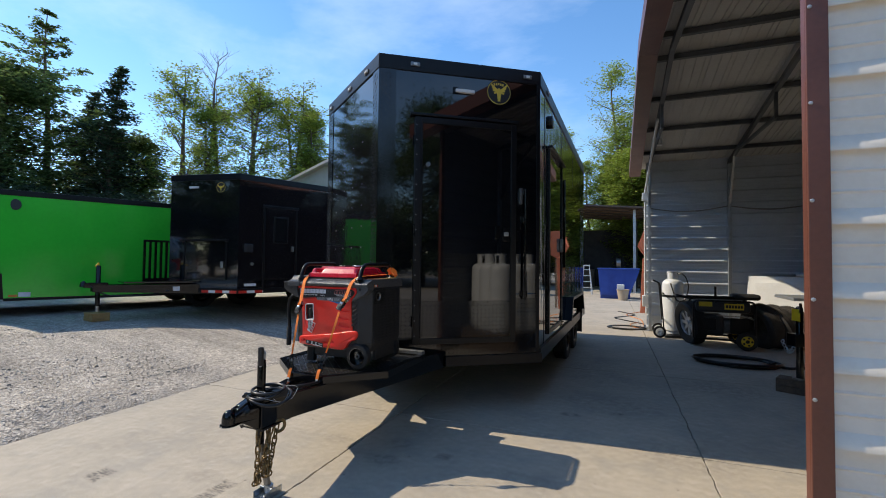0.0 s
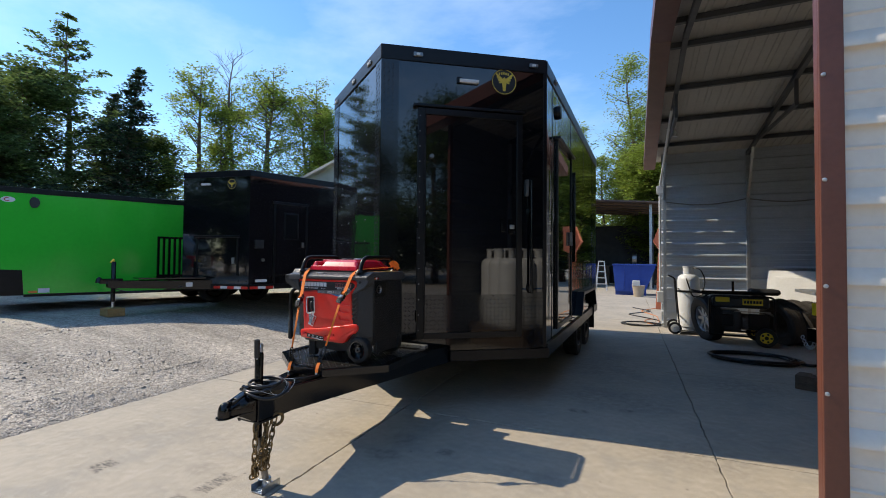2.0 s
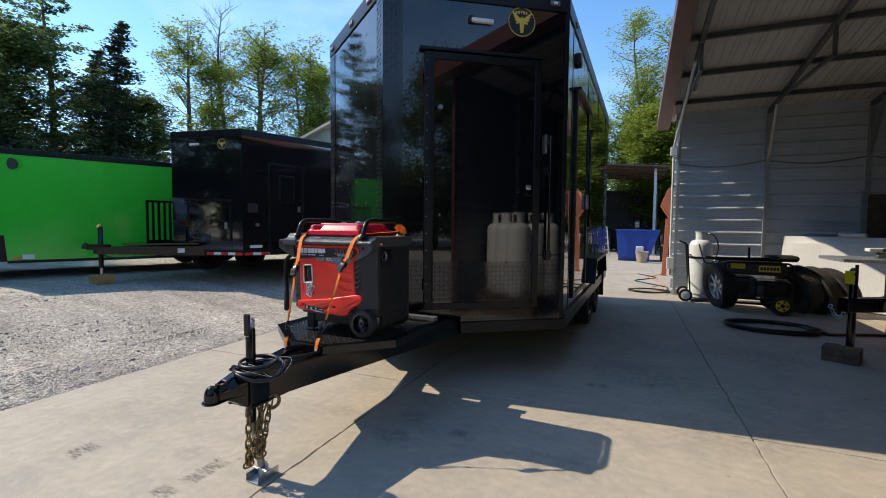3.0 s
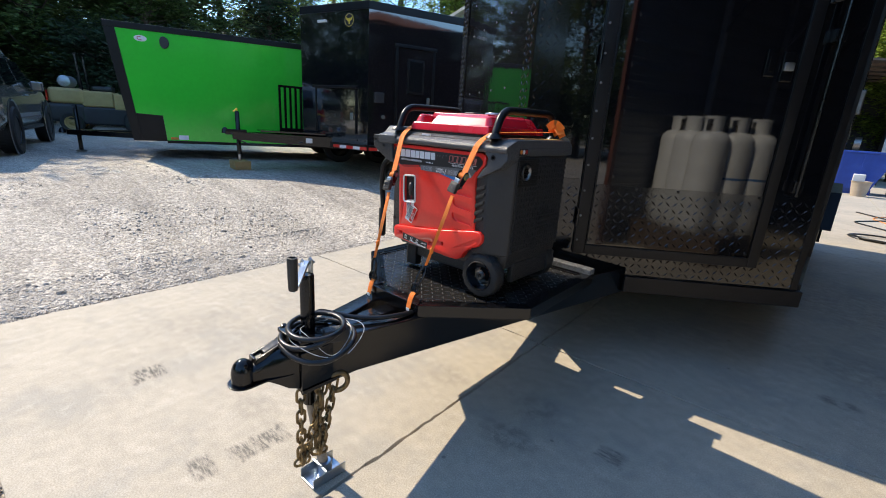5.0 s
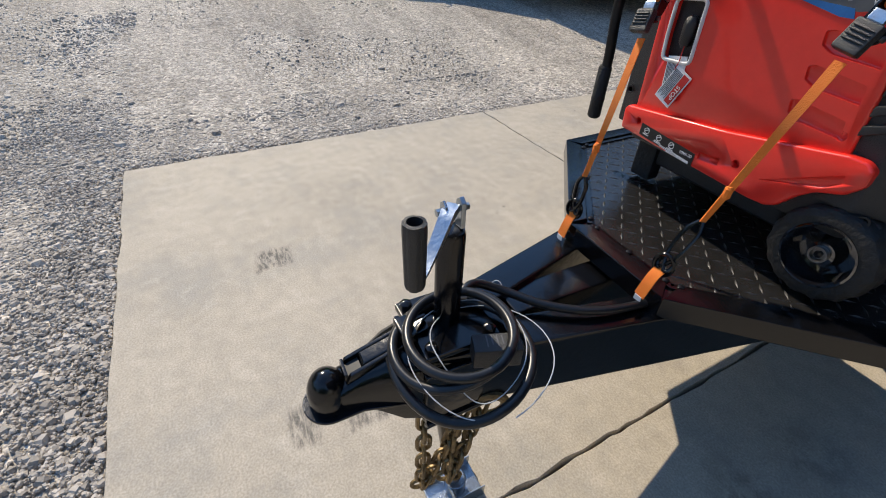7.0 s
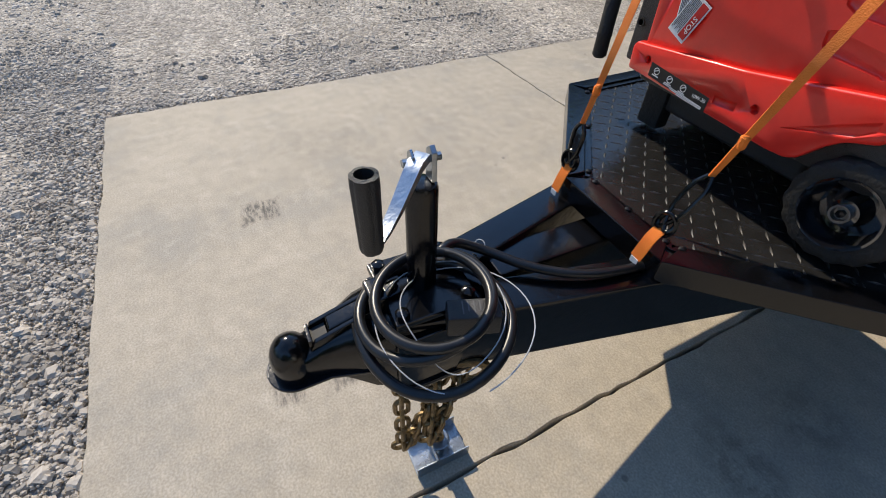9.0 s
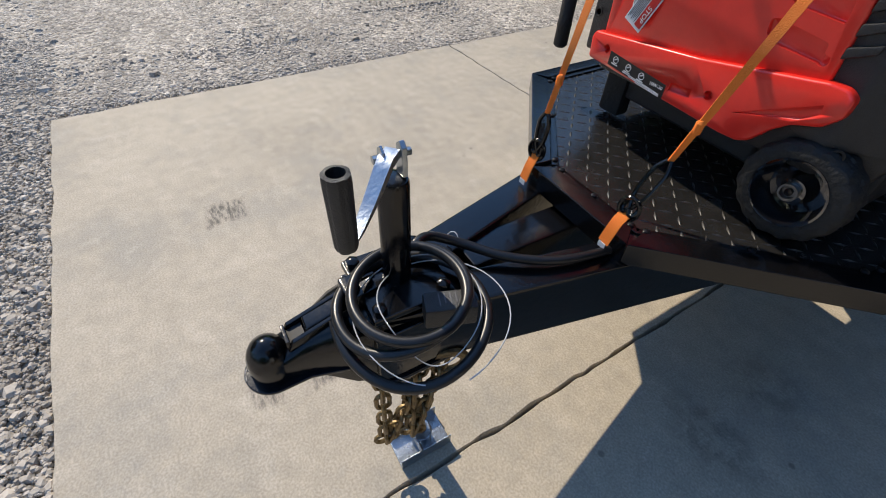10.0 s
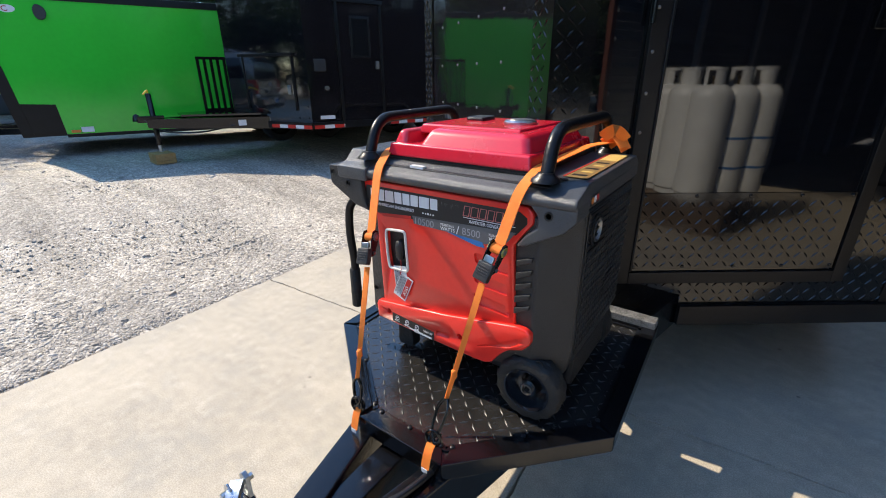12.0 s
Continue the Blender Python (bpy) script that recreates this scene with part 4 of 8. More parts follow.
    for r, z in prof:
        for i in range(k):
            a = 2 * math.pi * i / k
            q = r * (1 + (0.045 if (i // 2) % 4 else -0.02)) if r > 0.0112 else r
            vs.append((hx + q * math.cos(a), hy + q * math.sin(a), z))
    for a in range(len(prof) - 1):
        for i in range(k):
            fs.append((a * k + i, a * k + (i + 1) % k, (a + 1) * k + (i + 1) % k, (a + 1) * k + i))
    fs.append(tuple(range(k))[::-1])
    fs.append(tuple(range(5 * k, 6 * k)))
    part("grip", g.add(vs, fs), black_plastic, crank, "black ribbed plastic crank grip")
    # safety chains
    for a, low, b, seed in (((-2.075, 2.20, 0.41), (-2.085, 2.20, 0.10), (-2.06, 2.285, 0.405), 1), ((-2.07, 2.27, 0.42), (-2.06, 2.255, 0.13), (-2.05, 2.32, 0.41), 2)):
        g = Geo()
        a, low, b = Vector(a), Vector(low), Vector(b)
        pts = []
        for i in range(31):
            u = i / 30
            pts.append((a.lerp(low, u) if u <= 0.5 else low.lerp(b, u)))
        pts = []
        for i in range(18):
            u = i / 17
            z = low.z + (a.z - low.z) * abs(2 * u - 1) ** 1.25
            p = a.lerp(b, u)
            sway = (low - (a + b) / 2) * (1 - abs(2 * u - 1))
            pts.append(Vector((p.x + sway.x, p.y + sway.y, z)))
        rr = random.Random(seed)
        for i in range(17):
            p, q = pts[i], pts[i + 1]
            d = (q - p).normalized()
            ln = 0.026
            side = d.cross(Vector((0.3, 1, 0.2)) if i % 2 else Vector((1, -0.2, 0.1))).normalized()
            c = (p + q) / 2
            ring = []
            for s in (1, -1):
                ring += [c + d * (s * ln * 0.55) + 0.0135 * (s * math.cos(w) * d * 1.0 + s * math.sin(w) * side) for w in [(-90 + 30 * k) * math.pi / 180 for k in range(7)]]
            g.tube(ring, 0.0052, 6, True)
        part("safety_chain", g, chain_gold, t, "gold zinc-plated safety chain")
    g = Geo()
    ring = arc((-2.045, 2.33, 0.40), 0.035, -120, 150, 16, (0.35, 0.93, 0), (0, 0, 1))
    g.tube(ring, [0.010] * 15 + [0.008, 0.006], 8)
    part("chain_hook", g, chain_gold, t)
    # generator platform
    plat = [(-2.662, 2.975), (-2.268, 2.662), (-1.985, 2.658), (-1.672, 2.985), (-1.690, 3.625), (-2.680, 3.625)]
    p = part("platform", Geo().prism([(x * 0.985 - 2.18 * 0.015, y * 0.985 + 3.1 * 0.015) for x, y in plat], 0.602, 0.612), deck_plate, t, "black diamond tread plate generator platform")

    def inside(x, y, grow=0.93):
        ok = True
        for (ax, ay), (bx, by) in zip(plat, plat[1:] + plat[:1]):
            ax, ay, bx, by = [(c - o) * grow + o for c, o in ((ax, -2.18), (ay, 3.15), (bx, -2.18), (by, 3.15))]
            ok = ok and (bx - ax) * (y - ay) - (by - ay) * (x - ax) > 0
        return ok
    part("tread", Geo(Matrix(((1, 0, 0, 0), (0, 0, 1, 0), (0, -1, 0, 0.612), (0, 0, 0, 1)))).treads(-2.68, -1.66, 2.64, 3.63, 0.032, 0.0012, inside), tread_tip, p)
    part("rear_angle", Geo().box(-2.655, -1.695, 3.585, 3.640, 0.612, 0.648, 0.004), worn_edge, p, "scraped bare steel rear edge")
    for (ax, ay), (bx, by) in zip(plat, plat[1:] + plat[:1]):
        d = Vector((bx - ax, by - ay, 0))
        m = plane_frame((ax, ay, 0), d)
        g = Geo(m)
        L = d.length
        g.prism([(0, 0), (L, 0), (L - 0.03, 0.045), (0.03, 0.045)], 0.572, 0.622, "z", 0.003)
        g.box(0.02, L - 0.02, 0.045, 0.062, 0.604, 0.617, 0.002)
        edge = part("edge_angle", g, black_steel, p)
        repeat("screw", Geo().lathe([(0.007, 0.617), (0.007, 0.620), (0.003, 0.622)], 8), black_trim, edge, [m @ pose(x, 0.054, 0) for x in (0.04, L / 2, L - 0.04)])


def wheel(parent, c, s, r=0.355, w=0.20, rim_mat=None):
    """Tyre and rim on an axis along x; s: the way the outer side looks."""
    x, y, z = c
    h = w / 2
    tyre = Geo()
    tyre.lathe([(r * 0.62, -h * 0.8), (r * 0.74, -h), (r * 0.93, -h * 0.95), (r, -h * 0.7), (r, h * 0.7), (r * 0.93, h * 0.95), (r * 0.74, h), (r * 0.62, h * 0.8)], 36, c, "x", False)
    for i in range(40):
        a = 2 * math.pi * i / 40
        for side in (-1, 1):
            tyre.m = Matrix.Translation(c) @ Matrix.Rotation(a + side * 0.04, 4, "X")
            tyre.box(min(side * h * 0.1, side * h * 0.75), max(side * h * 0.1, side * h * 0.75), -r * 0.045, r * 0.045, r * 0.985, r * 1.012)
    tyre.m = Matrix()
    t = part("tyre", tyre, rubber, parent)
    rim = Geo()
    prof = [(r * 0.63, s * h * 0.85), (r * 0.60, s * h * 0.8), (r * 0.56, s * h * 0.25), (r * 0.3, s * h * 0.15), (r * 0.16, s * h * 0.45), (r * 0.12, s * h * 0.6), (0.01, s * h * 0.6)]
    rim.lathe([(r * 0.63, -s * h * 0.8)] + prof, 30, c, "x", False)
    part("rim", rim, rim_mat or black_steel, t)


build_main_trailer()


# ---- portable generator strapped to the platform ----
def carve(ob, geo):
    """Cuts a hollow of the given shape out of a part."""
    root = ob
    while root.parent:
        root = root.parent
    tool = new("hollow", geo.mesh("hollow", red_plastic))
    tool.matrix_basis = root.matrix_basis @ HOME[root.name]
    cut = ob.modifiers.new("cut", "BOOLEAN")
    cut.object, cut.operation, cut.solver = tool, "DIFFERENCE", "EXACT"
    bpy.context.view_layer.update()
    me = bpy.data.meshes.new_from_object(ob.evaluated_get(bpy.context.evaluated_depsgraph_get()))
    ob.modifiers.clear()
    ob.data = me
    me.polygons.foreach_set("use_smooth", [True] * len(me.polygons))
    me.set_sharp_from_angle(angle=radians(38))
    bpy.data.objects.remove(tool)
    return ob


def build_generator():
    x0, x1, y0, y1, z0, z1 = -2.455, -1.812, 2.934, 3.43, 0.742, 1.255
    t = thing("portable_generator", "red and black wheeled portable inverter generator", "generator", pose(-2.14, 3.18, 0.622), built_in_world=True)
    # body shell, chamfered at the corners and drawn in towards the bottom
    plan = [(x0 + 0.05, y0), (x1 - 0.075, y0), (x1, y0 + 0.055), (x1, y1 - 0.04), (x1 - 0.04, y1), (x0 + 0.04, y1), (x0, y1 - 0.04), (x0, y0 + 0.045)]
    cx, cy = (x0 + x1) / 2, (y0 + y1) / 2
    rows = [(z0, 0.955), (z0 + 0.03, 0.985), (0.82, 1.0), (1.20, 1.0), (z1, 0.985)]
    n = len(plan)
    bm = bmesh.new()
    rings = [[bm.verts.new((cx + (x - cx) * k, cy + (y - cy) * k, z)) for x, y in plan] for z, k in rows]
    for a, b in zip(rings, rings[1:]):
        for i in range(n):
            bm.faces.new((a[i], a[(i + 1) % n], b[(i + 1) % n], b[i]))
    bm.faces.new(rings[0][::-1])
    bm.faces.new(rings[-1])
    bmesh.ops.bevel(bm, geom=bm.edges[:], offset=0.007, segments=2, profile=0.6, affect="EDGES", clamp_overlap=True)
    shell = Geo().bm(bm)
    shell.soft = True
    part("body", shell, black_plastic, t)
    part("base_tray", Geo().box(x0 + 0.04, -2.01, y0 + 0.075, y1 - 0.03, 0.672, 0.75, 0.01), black_plastic, t)
    # moulded hood with a sloping front lip, and the heavy corner block beside the panel
    g = Geo()
    g.prism([(2.914, 1.211), (2.902, 1.224), (2.910, 1.240), (2.978, 1.266), (3.40, 1.268), (3.436, 1.246), (3.436, 1.205)], x0 - 0.015, x1 + 0.003, "x", 0.007)
    hood = part("hood", g, grey_plastic, t, "dark grey moulded hood")
    part("corner_block", Geo().prism([(-1.932, 1.228), (x1 + 0.004, 1.228), (x1 + 0.004, 1.190), (-1.835, 1.160), (-1.925, 1.112), (-1.948, 1.108), (-1.925, 1.140), (-1.900, 1.163), (-1.899, 1.192)], 2.911, 2.995, "y", 0.007), grey_plastic, hood)
    part("side_band", Geo().box(x1 - 0.01, x1 + 0.0045, 2.99, 3.405, 1.205, 1.238, 0.004), grey_plastic, hood)
    part("seam", Geo().box(-2.42, -1.86, 2.972, 2.980, 1.2665, 1.2695), dark_mark, hood)
    # console over the pull handle: raised cap, tapering underside
    g = Geo()
    g.prism([(2.900, 1.205), (2.898, 1.243), (2.935, 1.252), (2.965, 1.283), (3.38, 1.283), (3.42, 1.25), (3.42, 1.205)], -2.532, -2.415, "x", 0.008)
    cap = part("console", g, grey_plastic, t)
    g = Geo()
    g.prism([(-2.574, 1.240), (-2.570, 1.182), (-2.47, 1.128), (-2.412, 1.116), (-2.432, 1.150), (-2.440, 1.215), (-2.440, 1.244)], 2.904, 3.415, "y", 0.008)
    part("console_cheek", g, black_plastic, cap)
    repeat("bolt_hole", Geo().lathe([(0.0085, 0), (0.0085, -0.002), (0.006, -0.002), (0.005, 0.0)], 14, (0, 0, 0), "y"), dark_mark, cap, [pose(-2.556, 2.9035, 1.219), pose(-2.494, 2.9035, 1.192)])
    repeat("bolt_hole", Geo().lathe([(0.0105, 0), (0.0105, -0.002), (0.007, -0.002), (0.006, 0.0)], 14, (0, 0, 0), "y"), dark_mark, t, [pose(-1.871, 2.9105, 1.196), pose(-1.868, 2.925, 0.80), pose(-2.425, 2.925, 0.86)])
    # corner pillars, ribbed beside the panel
    part("pillar", Geo().prism([(-1.955, 2.927), (-1.893, 2.922), (x1 + 0.003, 2.985), (x1 + 0.003, 3.03), (-1.955, 3.03)], 0.800, 1.185, "z", 0.008), black_plastic, t)
    part("pillar", Geo().prism([(-2.385, 2.926), (-2.445, 2.930), (x0 - 0.004, 2.972), (x0 - 0.004, 3.03), (-2.385, 3.03)], 0.775, 1.185, "z", 0.008), black_plastic, t)
    for k in range(5):
        z = 0.925 + 0.032 * k
        part("pillar_rib", Geo().prism([(-1.945, z), (-1.905, z + 0.020), (-1.903, z + 0.034), (-1.945, z + 0.018)], 2.917, 2.93, "y", 0.003), black_plastic, t)
    # red front: flared outline with hollows, lower bumper
    yf = 2.918
    red = [(-2.441, 1.208), (-1.926, 1.208), (-1.909, 1.192), (-1.908, 1.168), (-1.930, 1.140), (-1.955, 1.106), (-1.935, 0.86), (-2.388, 0.80), (-2.400, 1.105), (-2.424, 1.126), (-2.450, 1.150)]
    front = part("front_panel", Geo().prism(red, yf, yf + 0.03, "y", 0.005), red_plastic, t, "glossy red moulded front panel")
    for z in (1.058, 1.003, 0.945):
        carve(front, Geo().prism([(-2.064, z + 0.004), (-2.052, z + 0.008), (-1.968, z - 0.004), (-1.964, z - 0.034), (-2.040, z - 0.028), (-2.060, z - 0.018)], yf - 0.01, yf + 0.009, "y", 0.003))
    bump = [(-2.412, 0.818), (-2.405, 0.829), (-2.15, 0.858), (-1.932, 0.897), (-1.905, 0.897), (-1.890, 0.886), (-1.890, 0.856), (-1.909, 0.833), (-1.949, 0.818), (-1.972, 0.797), (-1.995, 0.764), (-2.015, 0.754), (-2.05, 0.752), (-2.185, 0.758), (-2.408, 0.770)]
    b = part("bumper", Geo().prism(bump, yf - 0.011, yf + 0.03, "y", 0.006), red_plastic, front)
    carve(b, Geo().prism([(-2.180, 0.798), (-2.132, 0.803), (-2.132, 0.785), (-2.180, 0.781)], yf - 0.02, yf - 0.002, "y"))
    carve(b, Geo().prism([(-2.045, 0.797), (-1.922, 0.866), (-1.920, 0.850), (-1.940, 0.833)], yf - 0.02, yf - 0.006, "y", 0.002))
    for x, z in ((-2.359, 0.804), (-2.098, 0.806)):
        carve(b, Geo().lathe([(0.009, -0.02), (0.009, 0.006)], 14, (x, yf, z), "y"))
    carve(front, Geo().lathe([(0.009, -0.02), (0.009, 0.008)], 14, (-1.963, yf, 0.918), "y"))
    yb = yf - 0.0115
    part("decal", Geo().prism([(-2.345, 0.804), (-2.187, 0.789), (-2.187, 0.761), (-2.345, 0.776)], yb - 0.0008, yb + 0.004, "y"), dark_mark, b, "black decal with white oil-fill pictograms")
    for k in range(3):
        xx, zz = -2.325 + 0.038 * k, 0.791 - 0.0035 * k
        g = Geo()
        g.tube(arc((xx, yb - 0.0012, zz), 0.007, 0, 360, 10, (1, 0, 0), (0, 0, 1)), 0.0009, 4)
        g.prism([(xx - 0.010, zz - 0.010), (xx + 0.008, zz - 0.0115), (xx + 0.008, zz - 0.0095), (xx - 0.010, zz - 0.008)], yb - 0.0016, yb - 0.0008, "y")
        g.prism([(xx - 0.004, zz - 0.002), (xx + 0.005, zz + 0.003), (xx + 0.004, zz + 0.005), (xx - 0.005, zz)], yb - 0.0016, yb - 0.0008, "y")
        part("pictogram", g, white_mark, b)
    for k in range(3):
        part("small_print", Geo().prism([(-2.30 + 0.02 * k, 0.775 - 0.0045 * k), (-2.195, 0.766 - 0.002 * k), (-2.195, 0.7675 - 0.002 * k), (-2.30 + 0.02 * k, 0.7765 - 0.0045 * k)], yb - 0.0016, yb - 0.0008, "y"), white_mark, b)
    F = lambda x, z, d=0.0012: Matrix(((1, 0, 0, x), (0, 0, -1, yf - d), (0, 1, 0, z), (0, 0, 0, 1)))
    lettering("oil_grade", "10W-30", 0.010, F(-2.225, 0.777, 0.0131), white_mark, b)
    # name band: black upper, grey lower, blue wedge, with a red line round it
    band = part("name_band", Geo().prism([(-2.432, 1.193), (-1.944, 1.193), (-1.924, 1.180), (-1.923, 1.166), (-1.950, 1.134), (-2.265, 1.118), (-2.385, 1.114), (-2.415, 1.128), (-2.438, 1.152)], yf - 0.0008, yf + 0.004, "y"), dark_mark, front, "black and grey name band")
    part("grey_band", Geo().prism([(-2.263, 1.128), (-1.950, 1.140), (-1.976, 1.106), (-2.034, 1.094), (-2.132, 1.104), (-2.258, 1.106)], yf - 0.0012, yf + 0.004, "y"), grey_mark, band)
    part("red_flash", Geo().prism([(-2.385, 1.116), (-2.268, 1.126), (-2.268, 1.116), (-2.37, 1.108)], yf - 0.0014, yf + 0.004, "y"), red_mark, band)
    part("blue_band", Geo().prism([(-2.150, 1.105), (-2.040, 1.098), (-2.034, 1.084), (-2.055, 1.084)], yf - 0.0015, yf + 0.004, "y"), blue_mark, band)
    x = -2.415
    for k, w in enumerate((0.022, 0.025, 0.031, 0.025, 0.024, 0.025, 0.033, 0.023)):
        part("brand_bar", Geo().prism([(x, 1.153 + 0.0005 * k), (x + w, 1.153 + 0.0005 * k), (x + w, 1.186), (x, 1.186)], yf - 0.0018, yf, "y"), white_mark, band)
        x += w + 0.0042
    lettering("slogan", "AMERICAN ENGINEERED", 0.0125, F(-2.388, 1.1385), white_mark, band, squeeze=0.95)
    for k in range(5):
        part("slogan_star", Geo().lathe([(0.0025 + 0.001 * (k == 2), 0.0), (0.0025 + 0.001 * (k == 2), -0.001)], 6, (-2.225 + 0.0085 * k, yf - 0.001, 1.142), "y"), white_mark, band)
    # scuffs on the band
    rnd = random.Random(12)
    for k in range(9):
        xx, zz = -2.18 + 0.0085 * k + rnd.uniform(-0.003, 0.003), 1.180 + rnd.uniform(-0.004, 0.003)
        part("scuff", Geo().prism([(xx, zz), (xx + 0.0016, zz), (xx + 0.0012, zz - rnd.uniform(0.004, 0.012))], yf - 0.0014, yf, "y"), grey_mark, band)
    x = -2.098
    for w in (0.019, 0.022, 0.020, 0.020, 0.020, 0.020, 0.007):
        o = [(x + 0.001, 1.158), (x + w - 0.002, 1.158), (x + w + 0.002, 1.183), (x + 0.005, 1.183)]
        part("model_bar", Geo().tube([(a, yf - 0.0014, c) for a, c in o], 0.0016, 4, True), pale_red, band)
        x += w + 0.0025
    part("rule", Geo().box(-2.098, -1.952, yf - 0.0018, yf, 1.1525, 1.1542), white_mark, band)
    lettering("kind_text", "INVERTER GENERATOR", 0.0125, F(-2.080, 1.1405), white_mark, band, squeeze=0.86)
    lettering("watts_text", "10500", 0.027, F(-2.258, 1.1065), pale_grey, band, squeeze=1.02)
    lettering("watts_text", "STARTING", 0.009, F(-2.168, 1.1185), white_mark, band)
    lettering("watts_text", "WATTS", 0.0135, F(-2.168, 1.1065), white_mark, band)
    lettering("watts_text", "/", 0.032, F(-2.118, 1.104), white_mark, band)
    lettering("watts_text", "8500", 0.027, F(-2.101, 1.1065), pale_grey, band, squeeze=1.02)
    lettering("watts_text", "RUNNING", 0.009, F(-2.022, 1.1185), white_mark, band)
    lettering("watts_text", "WATTS", 0.0135, F(-2.022, 1.1065), white_mark, band)
    # recoil starter window: hollow with chrome rim and knob, hang tags
    rim = rounded([(-2.362, 0, 1.0), (-2.364, 0, 1.070), (-2.292, 0, 1.076), (-2.285, 0, 0.953), (-2.357, 0, 0.950), (-2.362, 0, 1.0)], 0.012, 4)[:-1]
    rim = [(p.x, p.z) for p in rim]
    carve(front, Geo().prism(rim, yf - 0.01, yf + 0.024, "y"))
    part("starter_pocket", Geo().prism(rim, yf + 0.0205, yf + 0.026, "y"), dark_mark, front)
    part("starter_rim", Geo().tube([(x, yf - 0.001, z) for x, z in rim], 0.0042, 8, True), white_paint, front, "silver rim round the starter opening")
    part("starter_knob", Geo().lathe([(0.006, -0.032), (0.013, -0.022), (0.015, 0.012), (0.012, 0.026), (0.006, 0.031)], 14, (-2.318, yf + 0.006, 1.012)), black_plastic, front)
    for mx, mz, turn, deep, banded in ((-2.312, 0.928, 10, 0.0035, False), (-2.300, 0.905, -22, 0.007, True)):
        m = Matrix.Translation((mx, yf - deep, mz)) @ Matrix.Rotation(radians(-turn), 4, "Y") @ Matrix.Rotation(radians(-5), 4, "X")
        tag = part("hang_tag", Geo(m).box(-0.024, 0.024, -0.0005, 0.0005, -0.042, 0.036), white_mark, t, "white paper warning tag")
        if banded:
            part("tag_band", Geo(m).box(0.004, 0.021, -0.0014, -0.0005, -0.036, 0.032), red_mark, tag)
            lettering("tag_text", "STOP", 0.014, m @ Matrix(((0, 1, 0, 0.0085), (0, 0, -1, -0.0016), (-1, 0, 0, 0.008), (0, 0, 0, 1))), white_mark, tag)
        for k in range(7):
            part("tag_line", Geo(m).box(-0.021 + 0.0034 * k, -0.0197 + 0.0034 * k, -0.0012, -0.0005, -0.034 + 0.004 * (k % 3), 0.030), grey_mark, tag)
    part("tag_string", Geo().tube([(-2.314, yf + 0.002, 1.0), (-2.309, yf - 0.004, 0.953), (-2.312, yf - 0.006, 0.937)], 0.0011, 5), red_mark, t)

    # fuel tank with raised panels, cap and gauge
    def loaf(ax, bx, ay, by, za, zb, inset, bevel):
        bm = bmesh.new()
        bmesh.ops.create_cube(bm, size=1)
        bmesh.ops.transform(bm, matrix=Matrix.LocRotScale(((ax + bx) / 2, (ay + by) / 2, (za + zb) / 2), None, (bx - ax, by - ay, zb - za)), verts=bm.verts)
        for v in bm.verts:
            if v.co.z > (za + zb) / 2:
                v.co.x += inset * (1 if v.co.x < (ax + bx) / 2 else -1)
                v.co.y += inset * 1.5 * (1 if v.co.y < (ay + by) / 2 else -1)
        bmesh.ops.bevel(bm, geom=bm.edges[:], offset=bevel, segments=4, profile=0.55, affect="EDGES", clamp_overlap=True)
        g = Geo().bm(bm)
        g.soft = True
        return g
    tank = part("fuel_tank", loaf(-2.392, -1.948, 2.970, 3.412, 1.274, 1.310, 0.006, 0.007), tank_red, t, "glossy red fuel tank")
    part("tank_ridge", loaf(-2.390, -2.322, 2.972, 3.410, 1.277, 1.345, 0.020, 0.014), tank_red, tank)
    part("tank_ridge", loaf(-2.312, -1.950, 2.972, 3.410, 1.277, 1.350, 0.034, 0.020), tank_red, tank)
    part("tank_ridge", loaf(-2.345, -2.02, 3.06, 3.36, 1.33, 1.356, 0.006, 0.006), tank_red, tank)
    cap_ob = part("fuel_cap", Geo().lathe([(0.044, 1.340), (0.047, 1.344), (0.047, 1.362), (0.042, 1.366), (0.004, 1.367)], 30, (-2.098, 3.215, 0)), zinc, tank, "chrome fuel cap")
    part("cap_face", Geo().lathe([(0.034, 1.3665), (0.033, 1.368), (0.002, 1.368)], 26, (-2.098, 3.215, 0)), steel_dull, cap_ob)
    part("fuel_gauge", Geo().box(-2.285, -2.225, 3.22, 3.30, 1.354, 1.367, 0.006), black_plastic, tank)
    part("tank_skirt", Geo().box(-2.405, -1.938, 2.978, 3.42, 1.262, 1.280, 0.004), black_plastic, t)
    # two carrying bars
    for x in (-2.434, -1.897):
        g = Geo().tube(rounded([(x, 2.940, 1.264), (x - 0.004, 2.985, 1.372), (x - 0.006, 3.385, 1.376), (x, 3.405, 1.264)], 0.065), 0.0155, 14)
        for y in (2.940, 3.405):
            g.lathe([(0.034, 1.266), (0.031, 1.272), (0.022, 1.279), (0.018, 1.285)], 18, (x, y, 0))
        part("carry_bar", g, black_trim, t)
    # pull handle at the console end
    for y in (2.962, 3.33):
        g = Geo().tube(rounded([(-2.49, y + 0.03, 1.15), (-2.560, y, 1.11), (-2.570, y, 1.01), (-2.556, y, 0.90), (-2.562, y, 0.76)], 0.04), 0.0135, 12)
        handle = part("pull_handle", g, black_trim, t)
        part("grip", Geo().lathe([(0.013, 0.0), (0.0185, 0.006), (0.018, 0.05), (0.0195, 0.055), (0.018, 0.06), (0.018, 0.14), (0.0145, 0.145)], 16, (-2.560, y, 0.735)), rubber, handle)
